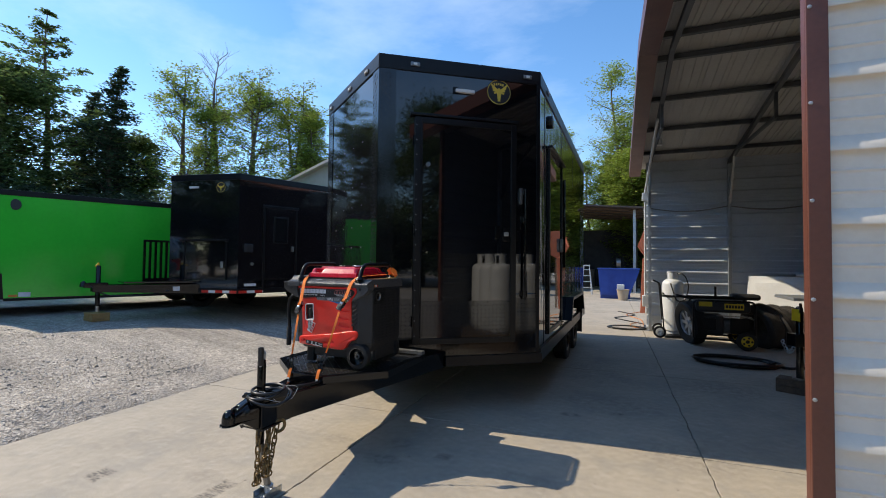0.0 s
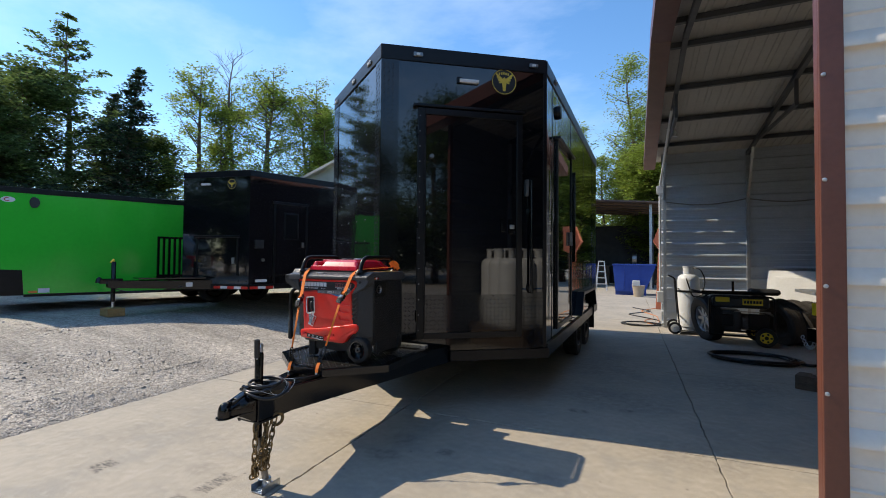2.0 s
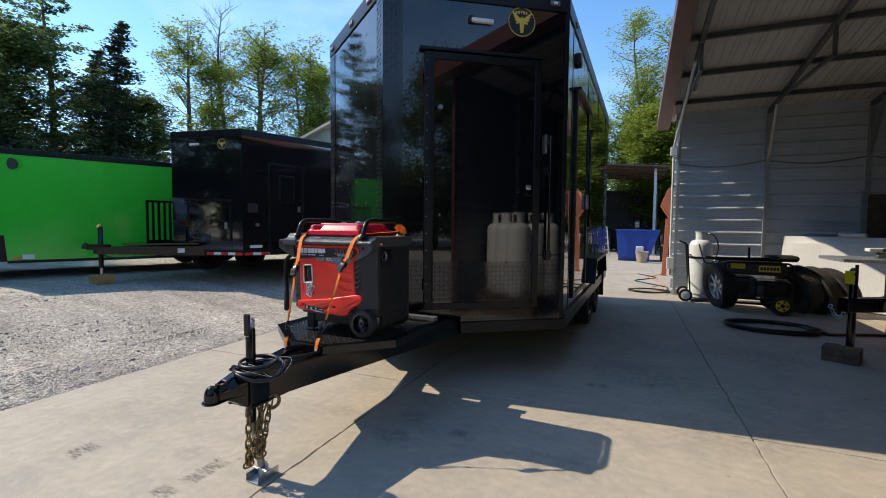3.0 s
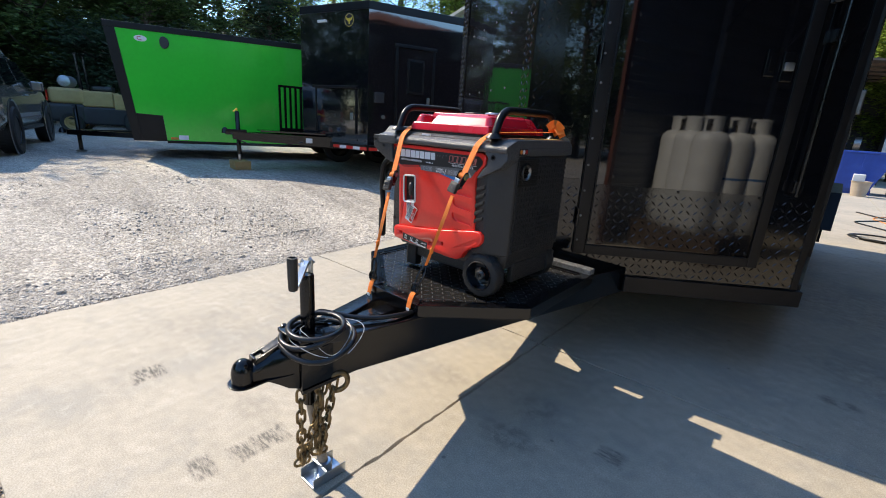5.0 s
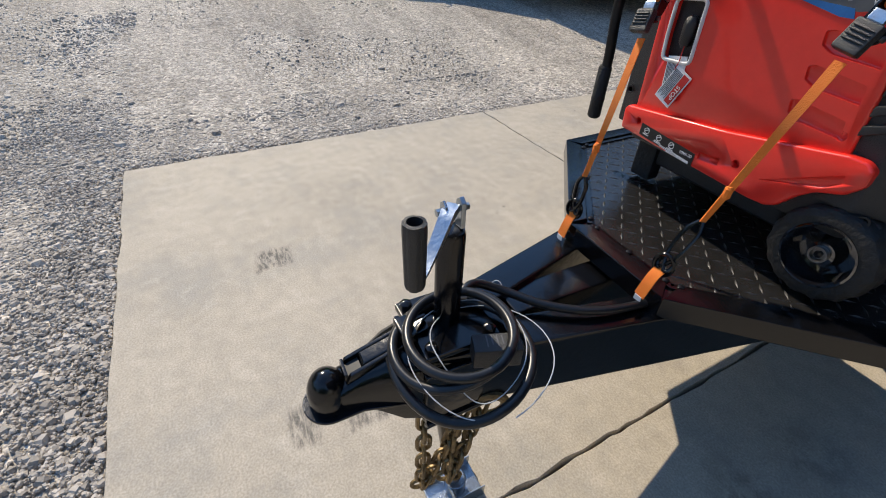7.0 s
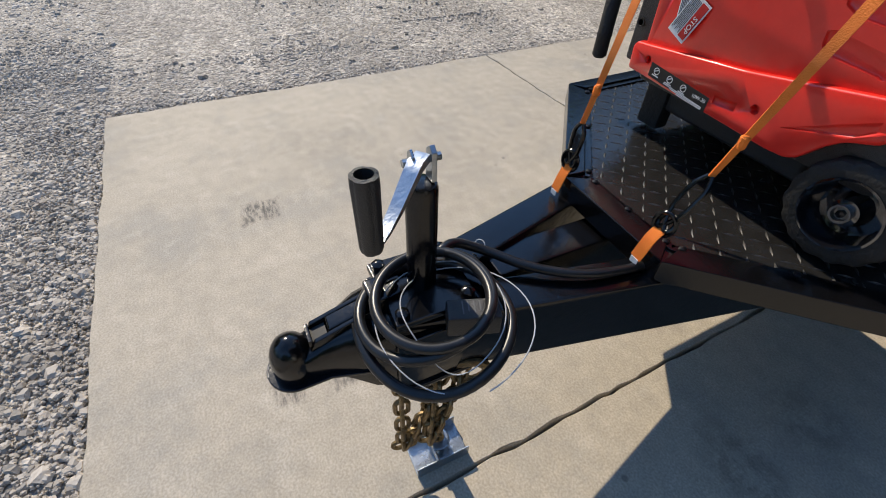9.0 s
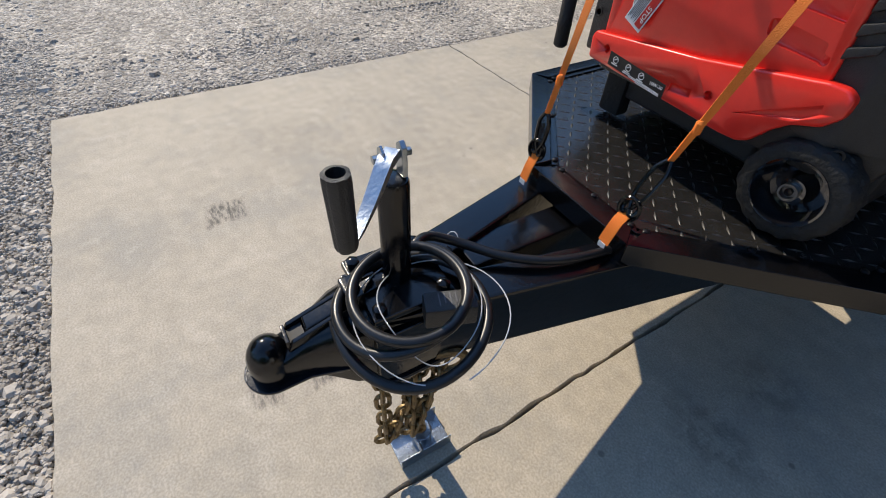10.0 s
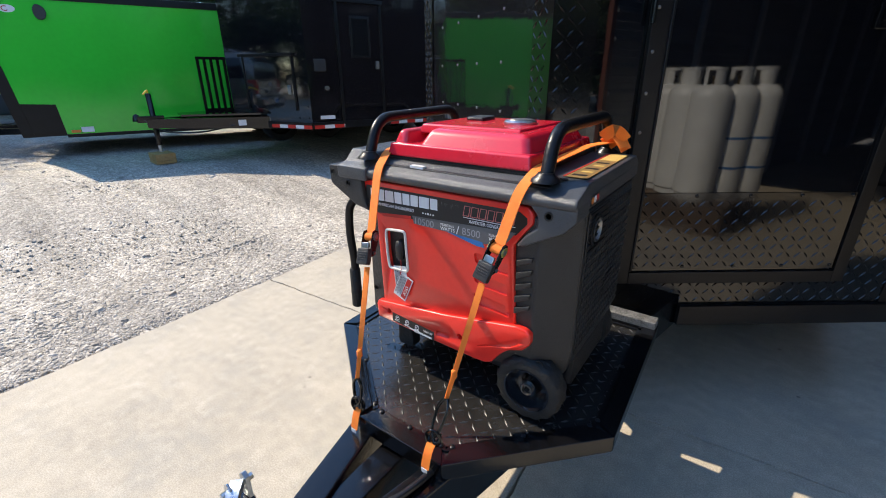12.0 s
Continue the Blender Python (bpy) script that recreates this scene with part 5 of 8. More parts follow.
    # exhaust end: lattice wall, louvred box with round outlet, slots
    side = part("end_panel", Geo().prism([(2.99, 0.80), (3.395, 0.80), (3.385, 1.20), (2.985, 1.20)], x1 - 0.004, x1 + 0.0035, "x", 0.003), black_plastic, t)
    xs = x1 + 0.0035
    for k in range(17):
        z = 0.815 + 0.0222 * k
        part("lattice_bar", Geo().prism([(3.0, z), (3.385, z), (3.385, z + 0.006), (3.0, z + 0.008)], xs, xs + 0.0035, "x", 0.001), black_plastic, side)
    for k in range(19):
        y = 3.0 + 0.0205 * k
        part("lattice_bar", Geo().prism([(y, 0.81), (y + 0.006, 0.81), (y + 0.006, 1.19), (y, 1.19)], xs, xs + 0.0028, "x"), black_plastic, side)
    part("vent_box", Geo().box(xs, xs + 0.004, 2.993, 3.14, 1.085, 1.195, 0.002), dark_mark, side)
    for k in range(7):
        part("louvre", Geo().box(xs + 0.002, xs + 0.0065, 2.995, 3.138, 1.092 + 0.0155 * k, 1.097 + 0.0155 * k), black_trim, side)
    outlet = part("outlet", Geo().lathe([(0.041, 0), (0.041, 0.008), (0.036, 0.010), (0.034, 0.002)], 28, (xs, 3.045, 1.142), "x"), black_trim, side)
    part("pipe", Geo().lathe([(0.030, 0.0), (0.031, 0.009), (0.027, 0.009), (0.022, 0.001), (0.004, 0.001)], 24, (xs + 0.003, 3.045, 1.142), "x"), steel_dull, outlet)
    for k in range(6):
        part("slot", Geo().prism([(3.20, 0.878 + 0.018 * k), (3.275, 0.882 + 0.018 * k), (3.275, 0.890 + 0.018 * k), (3.20, 0.886 + 0.018 * k)], xs, xs + 0.0042, "x"), dark_mark, side)
    st = part("warning_sticker", Geo().box(x1 + 0.003, x1 + 0.0052, 2.992, 3.05, 1.209, 1.234), dark_mark, side)
    for k, mk in enumerate((orange_paint, white_mark, red_mark)):
        part("sticker_mark", Geo().lathe([(0.0085, 0.0), (0.0085, 0.001), (0.001, 0.001)], 12, (x1 + 0.0052, 3.002 + 0.0185 * k, 1.2215), "x"), mk, st)
    lab = part("top_label", Geo().box(x1 - 0.062, x1 - 0.012, 3.0, 3.36, 1.2685, 1.2700), label_brown, t, "brown and yellow warning label strip")
    part("label_patch", Geo().box(x1 - 0.060, x1 - 0.014, 3.245, 3.355, 1.2700, 1.2708), label_yellow, lab)
    for k in range(5):
        part("label_mark", Geo().box(x1 - 0.055 + 0.006 * (k % 2), x1 - 0.022, 3.02 + 0.044 * k, 3.035 + 0.044 * k, 1.2700, 1.2706), label_yellow if k % 2 else dark_mark, lab)
    part("label_edge", Geo().box(x1 - 0.068, x1 - 0.064, 3.0, 3.36, 1.2685, 1.2700), red_mark, lab)
    part("white_label", Geo().prism([(-2.285, 2.940), (-2.240, 2.940), (-2.240, 2.955), (-2.285, 2.955)], 1.2525, 1.2605, "z"), white_mark, t)
    # wheels with a knobbly tread, and the stand
    for y, s in ((2.944, -1), (3.36, 1)):
        r, w = 0.092, 0.031
        c = (-1.893, y, 0.622 + r)
        k = 60
        prof = [(r * 0.66, 1.0), (r * 0.80, 1.06), (r * 0.93, 0.9), (r * 0.985, 0.62), (r * 0.985, 0.05), (r * 0.985, -0.05), (r * 0.985, -0.62), (r * 0.93, -0.9), (r * 0.6, -1.0)]
        vs, fs = [], []
        for i, (q, h) in enumerate(prof):
            for j in range(k):
                a = 2 * math.pi * j / k
                knob = 0.0028 if (i in (2, 3, 4) and (j // 2) % 2) or (i in (5, 6, 7) and (j // 2) % 2 == 0) else 0.0
                vs.append((c[0] + (q + knob) * math.sin(a), y + s * w * h, c[2] + (q + knob) * math.cos(a)))
        for i in range(len(prof) - 1):
            fs += [(i * k + j, i * k + (j + 1) % k, (i + 1) * k + (j + 1) % k, (i + 1) * k + j) for j in range(k)]
        tyre = part("tyre", Geo().add(vs, fs), rubber, t)
        rim = part("rim", Geo().lathe([(r * 0.68, -s * w), (r * 0.68, s * w * 1.08), (r * 0.64, s * w * 1.08), (r * 0.58, s * w * 0.5), (r * 0.52, -s * w * 0.3), (r * 0.34, -s * w * 0.3), (r * 0.27, s * w * 0.1), (r * 0.25, s * w * 0.6), (0.003, s * w * 0.65)], 36, c, "y", False), black_dusty, tyre)
        part("hub", Geo().lathe([(0.016, s * w * 0.62), (0.016, s * w * 0.95), (0.0125, s * w * 0.95), (0.011, s * w * 0.66)], 20, c, "y"), steel_dull, rim)
        part("hub_bolt", Geo().lathe([(0.007, s * w * 0.62), (0.007, s * w * 0.88), (0.002, s * w * 0.9)], 6, c, "y"), black_steel, rim)
    part("side_skirt", Geo().box(-1.845, x1 - 0.006, 3.05, 3.41, 0.672, 0.76, 0.008), black_plastic, t)
    for y in (3.02, 3.36):
        part("stand", Geo().box(-2.41, -2.345, y - 0.022, y + 0.022, 0.622, 0.745, 0.008), rubber, t)


build_generator()


def build_strap(points, gear, lever, hook, base, gear_mat, loose, name_label):
    """A ratchet strap over the hood, drawn straight down to the platform edge: webbing, ratchet, twin hook and loop."""
    gear, lever, hook, base = Vector(gear), Vector(lever), Vector(hook), Vector(base)
    t = thing("ratchet_strap", name_label, "strap", pose(*base), "ratchet straps over the generator", built_in_world=True)

    def strip(points, name, turn=0.0, half=(0.0135, 0.0135)):
        vs, fs = [], []
        pts = [Vector(p) for p in points]
        m = len(pts) - 1
        for i, p in enumerate(pts):
            d = (pts[min(i + 1, m)] - pts[max(i - 1, 0)]).normalized()
            a = turn * i / max(1, m)
            s = Vector((math.cos(a), math.sin(a), 0.0))
            s = (s - d * s.dot(d)).normalized()
            nn = d.cross(s) * 0.0013
            h = half[0] + (half[1] - half[0]) * i / max(1, m)
            for q in (p - s * h - nn, p + s * h - nn, p + s * h + nn, p - s * h + nn):
                vs.append(tuple(q))
        for i in range(m):
            fs += [(i * 4 + j, i * 4 + (j + 1) % 4, i * 4 + 4 + (j + 1) % 4, i * 4 + 4 + j) for j in range(4)]
        fs += [(3, 2, 1, 0), tuple(range(len(vs) - 4, len(vs)))]
        return part(name, Geo().add(vs, fs), orange_web, t)
    up = (gear - lever).normalized()
    strip(rounded(list(points) + [tuple(gear + up * 0.012)], 0.03, 5), "webbing")
    start = lever - up * 0.004
    strip([start.lerp(hook, k / 14) for k in range(15)], "webbing", 1.0, (0.0085, 0.0052))
    part("knot", Geo().lathe([(0.004, -0.012), (0.0075, -0.008), (0.0075, 0.008), (0.004, 0.012)], 8, tuple(start.lerp(hook, 0.78))), orange_web, t)
    if loose:
        rnd = random.Random(6)
        for k in range(4):
            c = Vector((-1.872 + rnd.uniform(-0.012, 0.012), 3.372 + rnd.uniform(-0.03, 0.03), 1.300 + 0.010 * k))
            strip(rounded([c + Vector((-0.035, rnd.uniform(-0.03, 0.03), -0.014)), c + Vector((0.0, 0.0, 0.016)), c + Vector((0.028, rnd.uniform(-0.03, 0.03), -0.018))], 0.02, 3), "loose_end", rnd.uniform(0, 1.2), (0.017, 0.015))
    # ratchet: two side plates on a spool across the webbing, geared discs, folded lever with a ribbed grip
    x = Vector((1, 0, 0))
    x = (x - up * x.dot(up)).normalized()
    y = up.cross(x)
    m = Matrix((x, y, up)).transposed().to_4x4()
    m.translation = gear
    r = None
    for s in (-1, 1):
        o = s * 0.0165
        r2 = part("ratchet", Geo(m).prism([(-0.013, 0.012), (-0.004, 0.018), (0.008, 0.016), (0.013, 0.004), (0.010, -0.022), (0.004, -0.050), (-0.006, -0.056), (-0.012, -0.048), (-0.015, -0.015)], o - 0.0015, o + 0.0015, "x", 0.0007), black_steel, t, "black steel ratchet buckle")
        disc = Geo(m)
        teeth = []
        for i in range(24):
            a = 2 * math.pi * i / 24
            q = 0.0125 if i % 2 else 0.0108
            teeth.append((q * math.cos(a), q * math.sin(a)))
        disc.prism(teeth, s * 0.0185, s * 0.0205, "x")
        part("gear", disc, gear_mat, r2)
        part("pin", Geo(m).cyl((s * 0.017, 0, -0.044), (s * 0.022, 0, -0.044), 0.0045, 10), steel_dull, r2)
        r = r or r2
    part("spool", Geo(m).cyl((-0.022, 0, 0), (0.022, 0, 0), 0.0055, 14), zinc, r)
    part("roll", Geo(m).cyl((-0.0135, 0, 0), (0.0135, 0, 0), 0.0115, 16), orange_web, r)
    part("slide", Geo(m).box(-0.012, 0.012, -0.020, -0.011, -0.034, -0.018, 0.002), zinc, r)
    grip = part("lever", Geo(m).box(-0.0195, 0.0195, -0.026, -0.008, -0.078, -0.034, 0.004), black_plastic, r, "black plastic lever grip")
    for k in range(4):
        part("grip_rib", Geo(m).box(-0.015, 0.015, -0.0285, -0.0255, -0.046 - 0.006 * k, -0.0435 - 0.006 * k, 0.0008), black_plastic, grip)
    # twin hook and loop
    d = hook - base
    g = Geo()
    for k in (-1, 1):
        side = Vector((k * 0.012, 0.0, 0.004))
        pts = [hook + side * 0.3, hook - d * 0.2 + side * 1.2, hook - d * 0.55 + side * 1.1, base + d * 0.28 + side * 0.6, base + d * 0.12 - side * 0.6, base + d * 0.22 - side * 1.3, base + d * 0.36 - side * 1.1]
        g.tube(rounded(pts, 0.02, 3), 0.0042, 8)
    part("hook", g, black_steel, t)
    ring = [base + d * 0.20 + 0.018 * Vector((math.cos(a), 0.25 * math.cos(a), 1.3 * math.sin(a))) for a in [2 * math.pi * i / 16 for i in range(16)]]
    part("link", Geo().tube(ring, 0.004, 8, True), black_steel, t)
    loop = [base + d * 0.12 + Vector((0, 0.004, 0)), base + Vector((0, -0.004, 0.0)), base + Vector((0.0, -0.012, -0.020)), base + Vector((-0.004, -0.016, -0.052))]
    strip(rounded(loop, 0.012, 3), "loop", 0.0, (0.0115, 0.0115))
    part("loop_label", Geo().box(base.x - 0.011, base.x + 0.005, base.y - 0.0205, base.y - 0.019, base.z - 0.062, base.z - 0.050), white_mark, t)


build_strap([(-2.39, 3.38, 1.30), (-2.408, 3.30, 1.295), (-2.400, 2.985, 1.288), (-2.366, 2.900, 1.247)], (-2.334, 2.824, 1.080), (-2.320, 2.790, 1.010), (-2.262, 2.668, 0.745), (-2.264, 2.662, 0.642), steel_dull, False, "orange ratchet strap hooked to the platform edge")
build_strap([(-1.885, 3.40, 1.300), (-1.925, 3.32, 1.296), (-1.932, 2.975, 1.286), (-1.940, 2.900, 1.247)], (-1.960, 2.846, 1.120), (-1.977, 2.815, 1.046), (-2.012, 2.720, 0.765), (-2.020, 2.660, 0.655), yellow_gear, True, "orange ratchet strap with yellow-centred ratchet buckle")


def build_cord():
    """The trailer cord laid in two loose loops round the jack, and its thin breakaway wire."""
    pts = []
    for i in range(142):
        a = 2 * math.pi * (i / 52 - 0.30)
        k = i / 141
        e = min(1, max(0, (k - 0.30) / 0.22))
        e = e * e * (3 - 2 * e)
        r = 0.121 + (0.094 - 0.121) * e + 0.003 * math.sin(a * 1.7)
        cx, cy = -2.052 - 0.016 * e, 2.254 + 0.006 * e
        drop = max(0, math.cos(a + 0.55)) ** 2 * (1 - e) * 0.030
        pts.append((cx + r * math.cos(a), cy + 0.97 * r * math.sin(a), 0.604 + 0.030 * e + 0.004 * math.sin(a) - drop))
    a = Vector(pts[-1])
    tail = rounded([a, (-2.172, 2.345, 0.628), (-2.150, 2.400, 0.605), (-2.090, 2.455, 0.594), (-2.036, 2.535, 0.590), (-2.016, 2.62, 0.588), (-2.012, 2.76, 0.575)], 0.05, 6)[1:]
    g = Geo().tube(pts + [tuple(p) for p in tail], 0.0088, 14)
    t = thing("trailer_cord", "black trailer cable in two loops resting round the jack", "cable", pose(-2.06, 2.255, 0.59), built_in_world=True)
    part("cable", g, cable_black, t)
    w = []
    for i in range(100):
        a = 2 * math.pi * i / 52
        r = 0.098 + 0.030 * math.sin(a * 0.7 + 0.6)
        w.append((-2.025 + r * math.cos(a), 2.275 + r * math.sin(a) * 0.92, 0.622 + 0.012 * math.sin(a * 1.7) - 0.045 * max(0, math.cos(a + 0.5)) ** 3))
    part("wire", Geo().tube(w, 0.0011, 6), wire_clear, t, "thin clear-coated breakaway wire")
    part("eyelet", Geo().tube(arc((-2.175, 2.405, 0.592), 0.012, 0, 360, 14, (1, 0.2, 0), (0, 0.5, 0.86)), 0.0012, 5), wire_clear, t)


build_cord()


# ---- workshop building beside the slab ----
SHOP = pose(0.452, 2.07, 0, 0, 0, 1.35)
DEEP, WIDE, EAVE, RIDGE = 8.55, 11.0, 3.62, 4.25


def roof_z(v):
    return EAVE + (RIDGE - EAVE) * (1 - abs(v - DEEP / 2) / (DEEP / 2))


def ribbed_wall(name, u0, u1, v, face, height, material, label, rib=0.245, first=0.09, depth=0.022):
    """A steel-clad wall across u; face -1 or +1: the side on which the ribs stand out."""
    w = thing(name, label, "wall", SHOP, kind="structure")
    part("sheet", Geo().box(u0, u1, min(v, v - face * 0.004), max(v, v - face * 0.004), 0.0, height), material, w)
    z = first
    while z < height - 0.05:
        a, b = v, v + face * depth
        poly = [(a, z - 0.010), (b, z - 0.020), (b, z + 0.002), (a, z + 0.034)]
        part("rib", Geo().prism(poly, u0, u1, "x"), material, w)
        for dz in (0.09, 0.16):
            if z + dz < height:
                part("crease", Geo().prism([(a, z + dz - 0.008), (v + face * 0.005, z + dz), (a, z + dz + 0.008)], u0, u1, "x"), material, w)
        z += rib
    return w


def build_shop():
    ribbed_wall("wall_south", 0.07, WIDE, 0.03, -1, EAVE, cream_metal, "cream ribbed steel siding of the workshop")
    ribbed_wall("wall_south_inner", 0.07, WIDE, 0.045, 1, EAVE, wall_grey_dimmed, "grey inner cladding of the workshop wall, darkened to mirror dimly")
    ribbed_wall("wall_north", 0.0, WIDE, DEEP, -1, EAVE, wall_grey, "grey ribbed steel wall inside the open workshop", 0.235, depth=0.038)
    ribbed_wall("wall_north_outer", 0.0, WIDE, DEEP + 0.05, 1, EAVE, cream_metal, "cream outer cladding of the workshop wall")
    w = thing("wall_east", "plain closed end wall of the workshop", "wall", SHOP, kind="structure")
    part("sheet", Geo().prism([(0.0, 0), (DEEP, 0), (DEEP, EAVE), (DEEP / 2, RIDGE), (0, EAVE)], WIDE, WIDE + 0.06, "x"), wall_grey, w)
    c = thing("corner_trim", "rust-brown painted steel corner trim of the workshop", "trim", SHOP, kind="structure")
    g = Geo()
    g.box(0.008, 0.07, 0.0, 0.012, 0, EAVE, 0.003)
    g.box(0.008, 0.020, 0.012, 0.05, 0, EAVE, 0.003)
    g.box(0.020, 0.07, 0.012, 0.05, 0, EAVE)
    part("trim_strip", g, brown_metal, c)
    for k in range(10):
        part("screw", Geo().lathe([(0.007, 0), (0.006, -0.004), (0.002, -0.006)], 8, (0.018, 0, 0.3 + 0.33 * k), "y"), galv, c)
    # roof: sheets with standing ribs, purlins, rafters; purlins and rafters are coloured as backlit
    r = thing("roof", "brown-edged ribbed steel roof over the workshop", "roof", SHOP, kind="structure")
    for va, vb in ((-0.35, DEEP / 2), (DEEP / 2, DEEP + 0.4)):
        za, zb = (EAVE - 0.05, RIDGE) if va < 0 else (RIDGE, EAVE - 0.06)
        g = Geo()
        g.prism([(va, za), (vb, zb), (vb, zb + 0.012), (va, za + 0.012)], -0.28, WIDE + 0.2, "x")
        part("sheet", g, roof_under, r)
        ribs = Geo()
        u = -0.2
        while u < WIDE:
            for du, wd in ((0.0, 0.03), (0.11, 0.014), (0.17, 0.014)):
                ribs.prism([(va, za - 0.016), (vb, zb - 0.016), (vb, zb + 0.001), (va, za + 0.001)], u + du, u + du + wd, "x")
            u += 0.30
        tagged(part("ribs", ribs, roof_under, r), kind="stuff")
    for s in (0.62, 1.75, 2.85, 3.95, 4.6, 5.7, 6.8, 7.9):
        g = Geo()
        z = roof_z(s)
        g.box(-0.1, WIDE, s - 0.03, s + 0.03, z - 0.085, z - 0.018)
        part("purlin", g, roof_steel_shaded, r)
    f = thing("roof_fascia", "brown painted rake fascia of the workshop roof", "trim", SHOP, kind="structure")
    for va, vb in ((-0.35, DEEP / 2), (DEEP / 2, DEEP + 0.4)):
        za, zb = (EAVE - 0.05, RIDGE) if va < 0 else (RIDGE, EAVE - 0.06)
        part("board", Geo().prism([(va, za - 0.16), (vb, zb - 0.16), (vb, zb + 0.05), (va, za + 0.05)], -0.33, -0.285, "x"), brown_metal, f)
        part("board", Geo().prism([(va, za - 0.165), (vb, zb - 0.165), (vb, zb - 0.15), (va, za - 0.15)], -0.285, -0.10, "x"), brown_metal, f)
    for k in range(7):
        u = 0.03 + 1.46 * k
        fr = thing("steel_frame", "galvanised steel frame bay with knee brace and shade-darkened rafters", "frame", SHOP, "workshop frames", "structure")
        part("post", Geo().box(u, u + 0.06, DEEP - 0.085, DEEP - 0.025, 0, EAVE - 0.05, 0.004), galv, fr)
        if k:
            part("post", Geo().box(u, u + 0.06, 0.10, 0.16, 0, EAVE - 0.05, 0.004), galv, fr)
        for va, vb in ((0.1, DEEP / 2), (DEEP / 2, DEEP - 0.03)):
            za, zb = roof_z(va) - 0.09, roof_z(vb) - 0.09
            part("rafter", Geo().prism([(va, za - 0.07), (vb, zb - 0.07), (vb, zb), (va, za)], u, u + 0.06, "x"), roof_steel_shaded, fr)
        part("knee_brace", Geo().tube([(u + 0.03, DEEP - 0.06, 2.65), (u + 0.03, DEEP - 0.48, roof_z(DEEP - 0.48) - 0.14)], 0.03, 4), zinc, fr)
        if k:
            part("knee_brace", Geo().tube([(u + 0.03, 0.13, 2.55), (u + 0.03, 0.9, roof_z(0.9) - 0.14)], 0.028, 4), roof_steel_shaded, fr)
        part("web", Geo().box(u + 0.01, u + 0.05, DEEP - 2.9, DEEP - 2.85, roof_z(DEEP - 2.9) - 0.5, roof_z(DEEP - 2.9) - 0.1), roof_steel_shaded, fr)
        part("tie", Geo().prism([(DEEP - 2.9, roof_z(DEEP - 2.9) - 0.53), (DEEP - 0.9, roof_z(DEEP - 0.9) - 0.19), (DEEP - 0.9, roof_z(DEEP - 0.9) - 0.14), (DEEP - 2.9, roof_z(DEEP - 2.9) - 0.48)], u + 0.01, u + 0.05, "x"), roof_steel_shaded, fr)
    t = thing("conduit", "white electrical conduit running down the workshop corner", "pipe", SHOP)
    part("pipe", Geo().tube(rounded([(-0.03, DEEP - 0.06, 0.72), (-0.03, DEEP - 0.06, 2.95), (0.0, DEEP - 0.4, 3.2), (0.02, DEEP - 2.6, 3.75)], 0.15), 0.022, 10), white_paint, t)
    part("junction_box", Geo().box(-0.09, 0.03, DEEP - 0.12, DEEP - 0.02, 2.78, 2.95, 0.01), white_paint, t)
    part("lower_box", Geo().box(-0.09, 0.03, DEEP - 0.12, DEEP - 0.02, 0.52, 0.75, 0.01), white_paint, t)
    t = thing("floodlight", "small white outdoor camera lamp under the roof edge", "lamp", SHOP)
    part("arm", Geo().tube([(0.0, DEEP - 1.7, 3.7), (0.12, DEEP - 1.75, 3.62)], 0.015, 8), white_paint, t)
    part("head", Geo().lathe([(0.045, 0), (0.05, 0.03), (0.03, 0.10), (0.01, 0.11)], 14, (0.12, DEEP - 1.75, 3.54)), white_paint, t)
    cable = []
    for k in range(30):
        u = k / 29 * 4.2
        cable.append((0.05 + u, DEEP - 0.03, 2.62 - 0.09 * math.sin(math.pi * ((u / 1.46) % 1))))
    t = thing("wall_cable", "grey cable drooping along the workshop wall", "cable", SHOP)
    part("cable", Geo().tube(cable, 0.012, 6), steel_dull, t)
    d = thing("doorway_panel", "dark brown inner door panel in the workshop wall", "door", SHOP)
    part("leaf", Geo().box(2.98, 4.2, DEEP - 0.09, DEEP - 0.06, 0.02, 1.95, 0.005), old_wood, d)
    part("leaf_frame", Geo().box(2.90, 2.98, DEEP - 0.10, DEEP - 0.05, 0.02, 2.02, 0.005), galv, d)


build_shop()


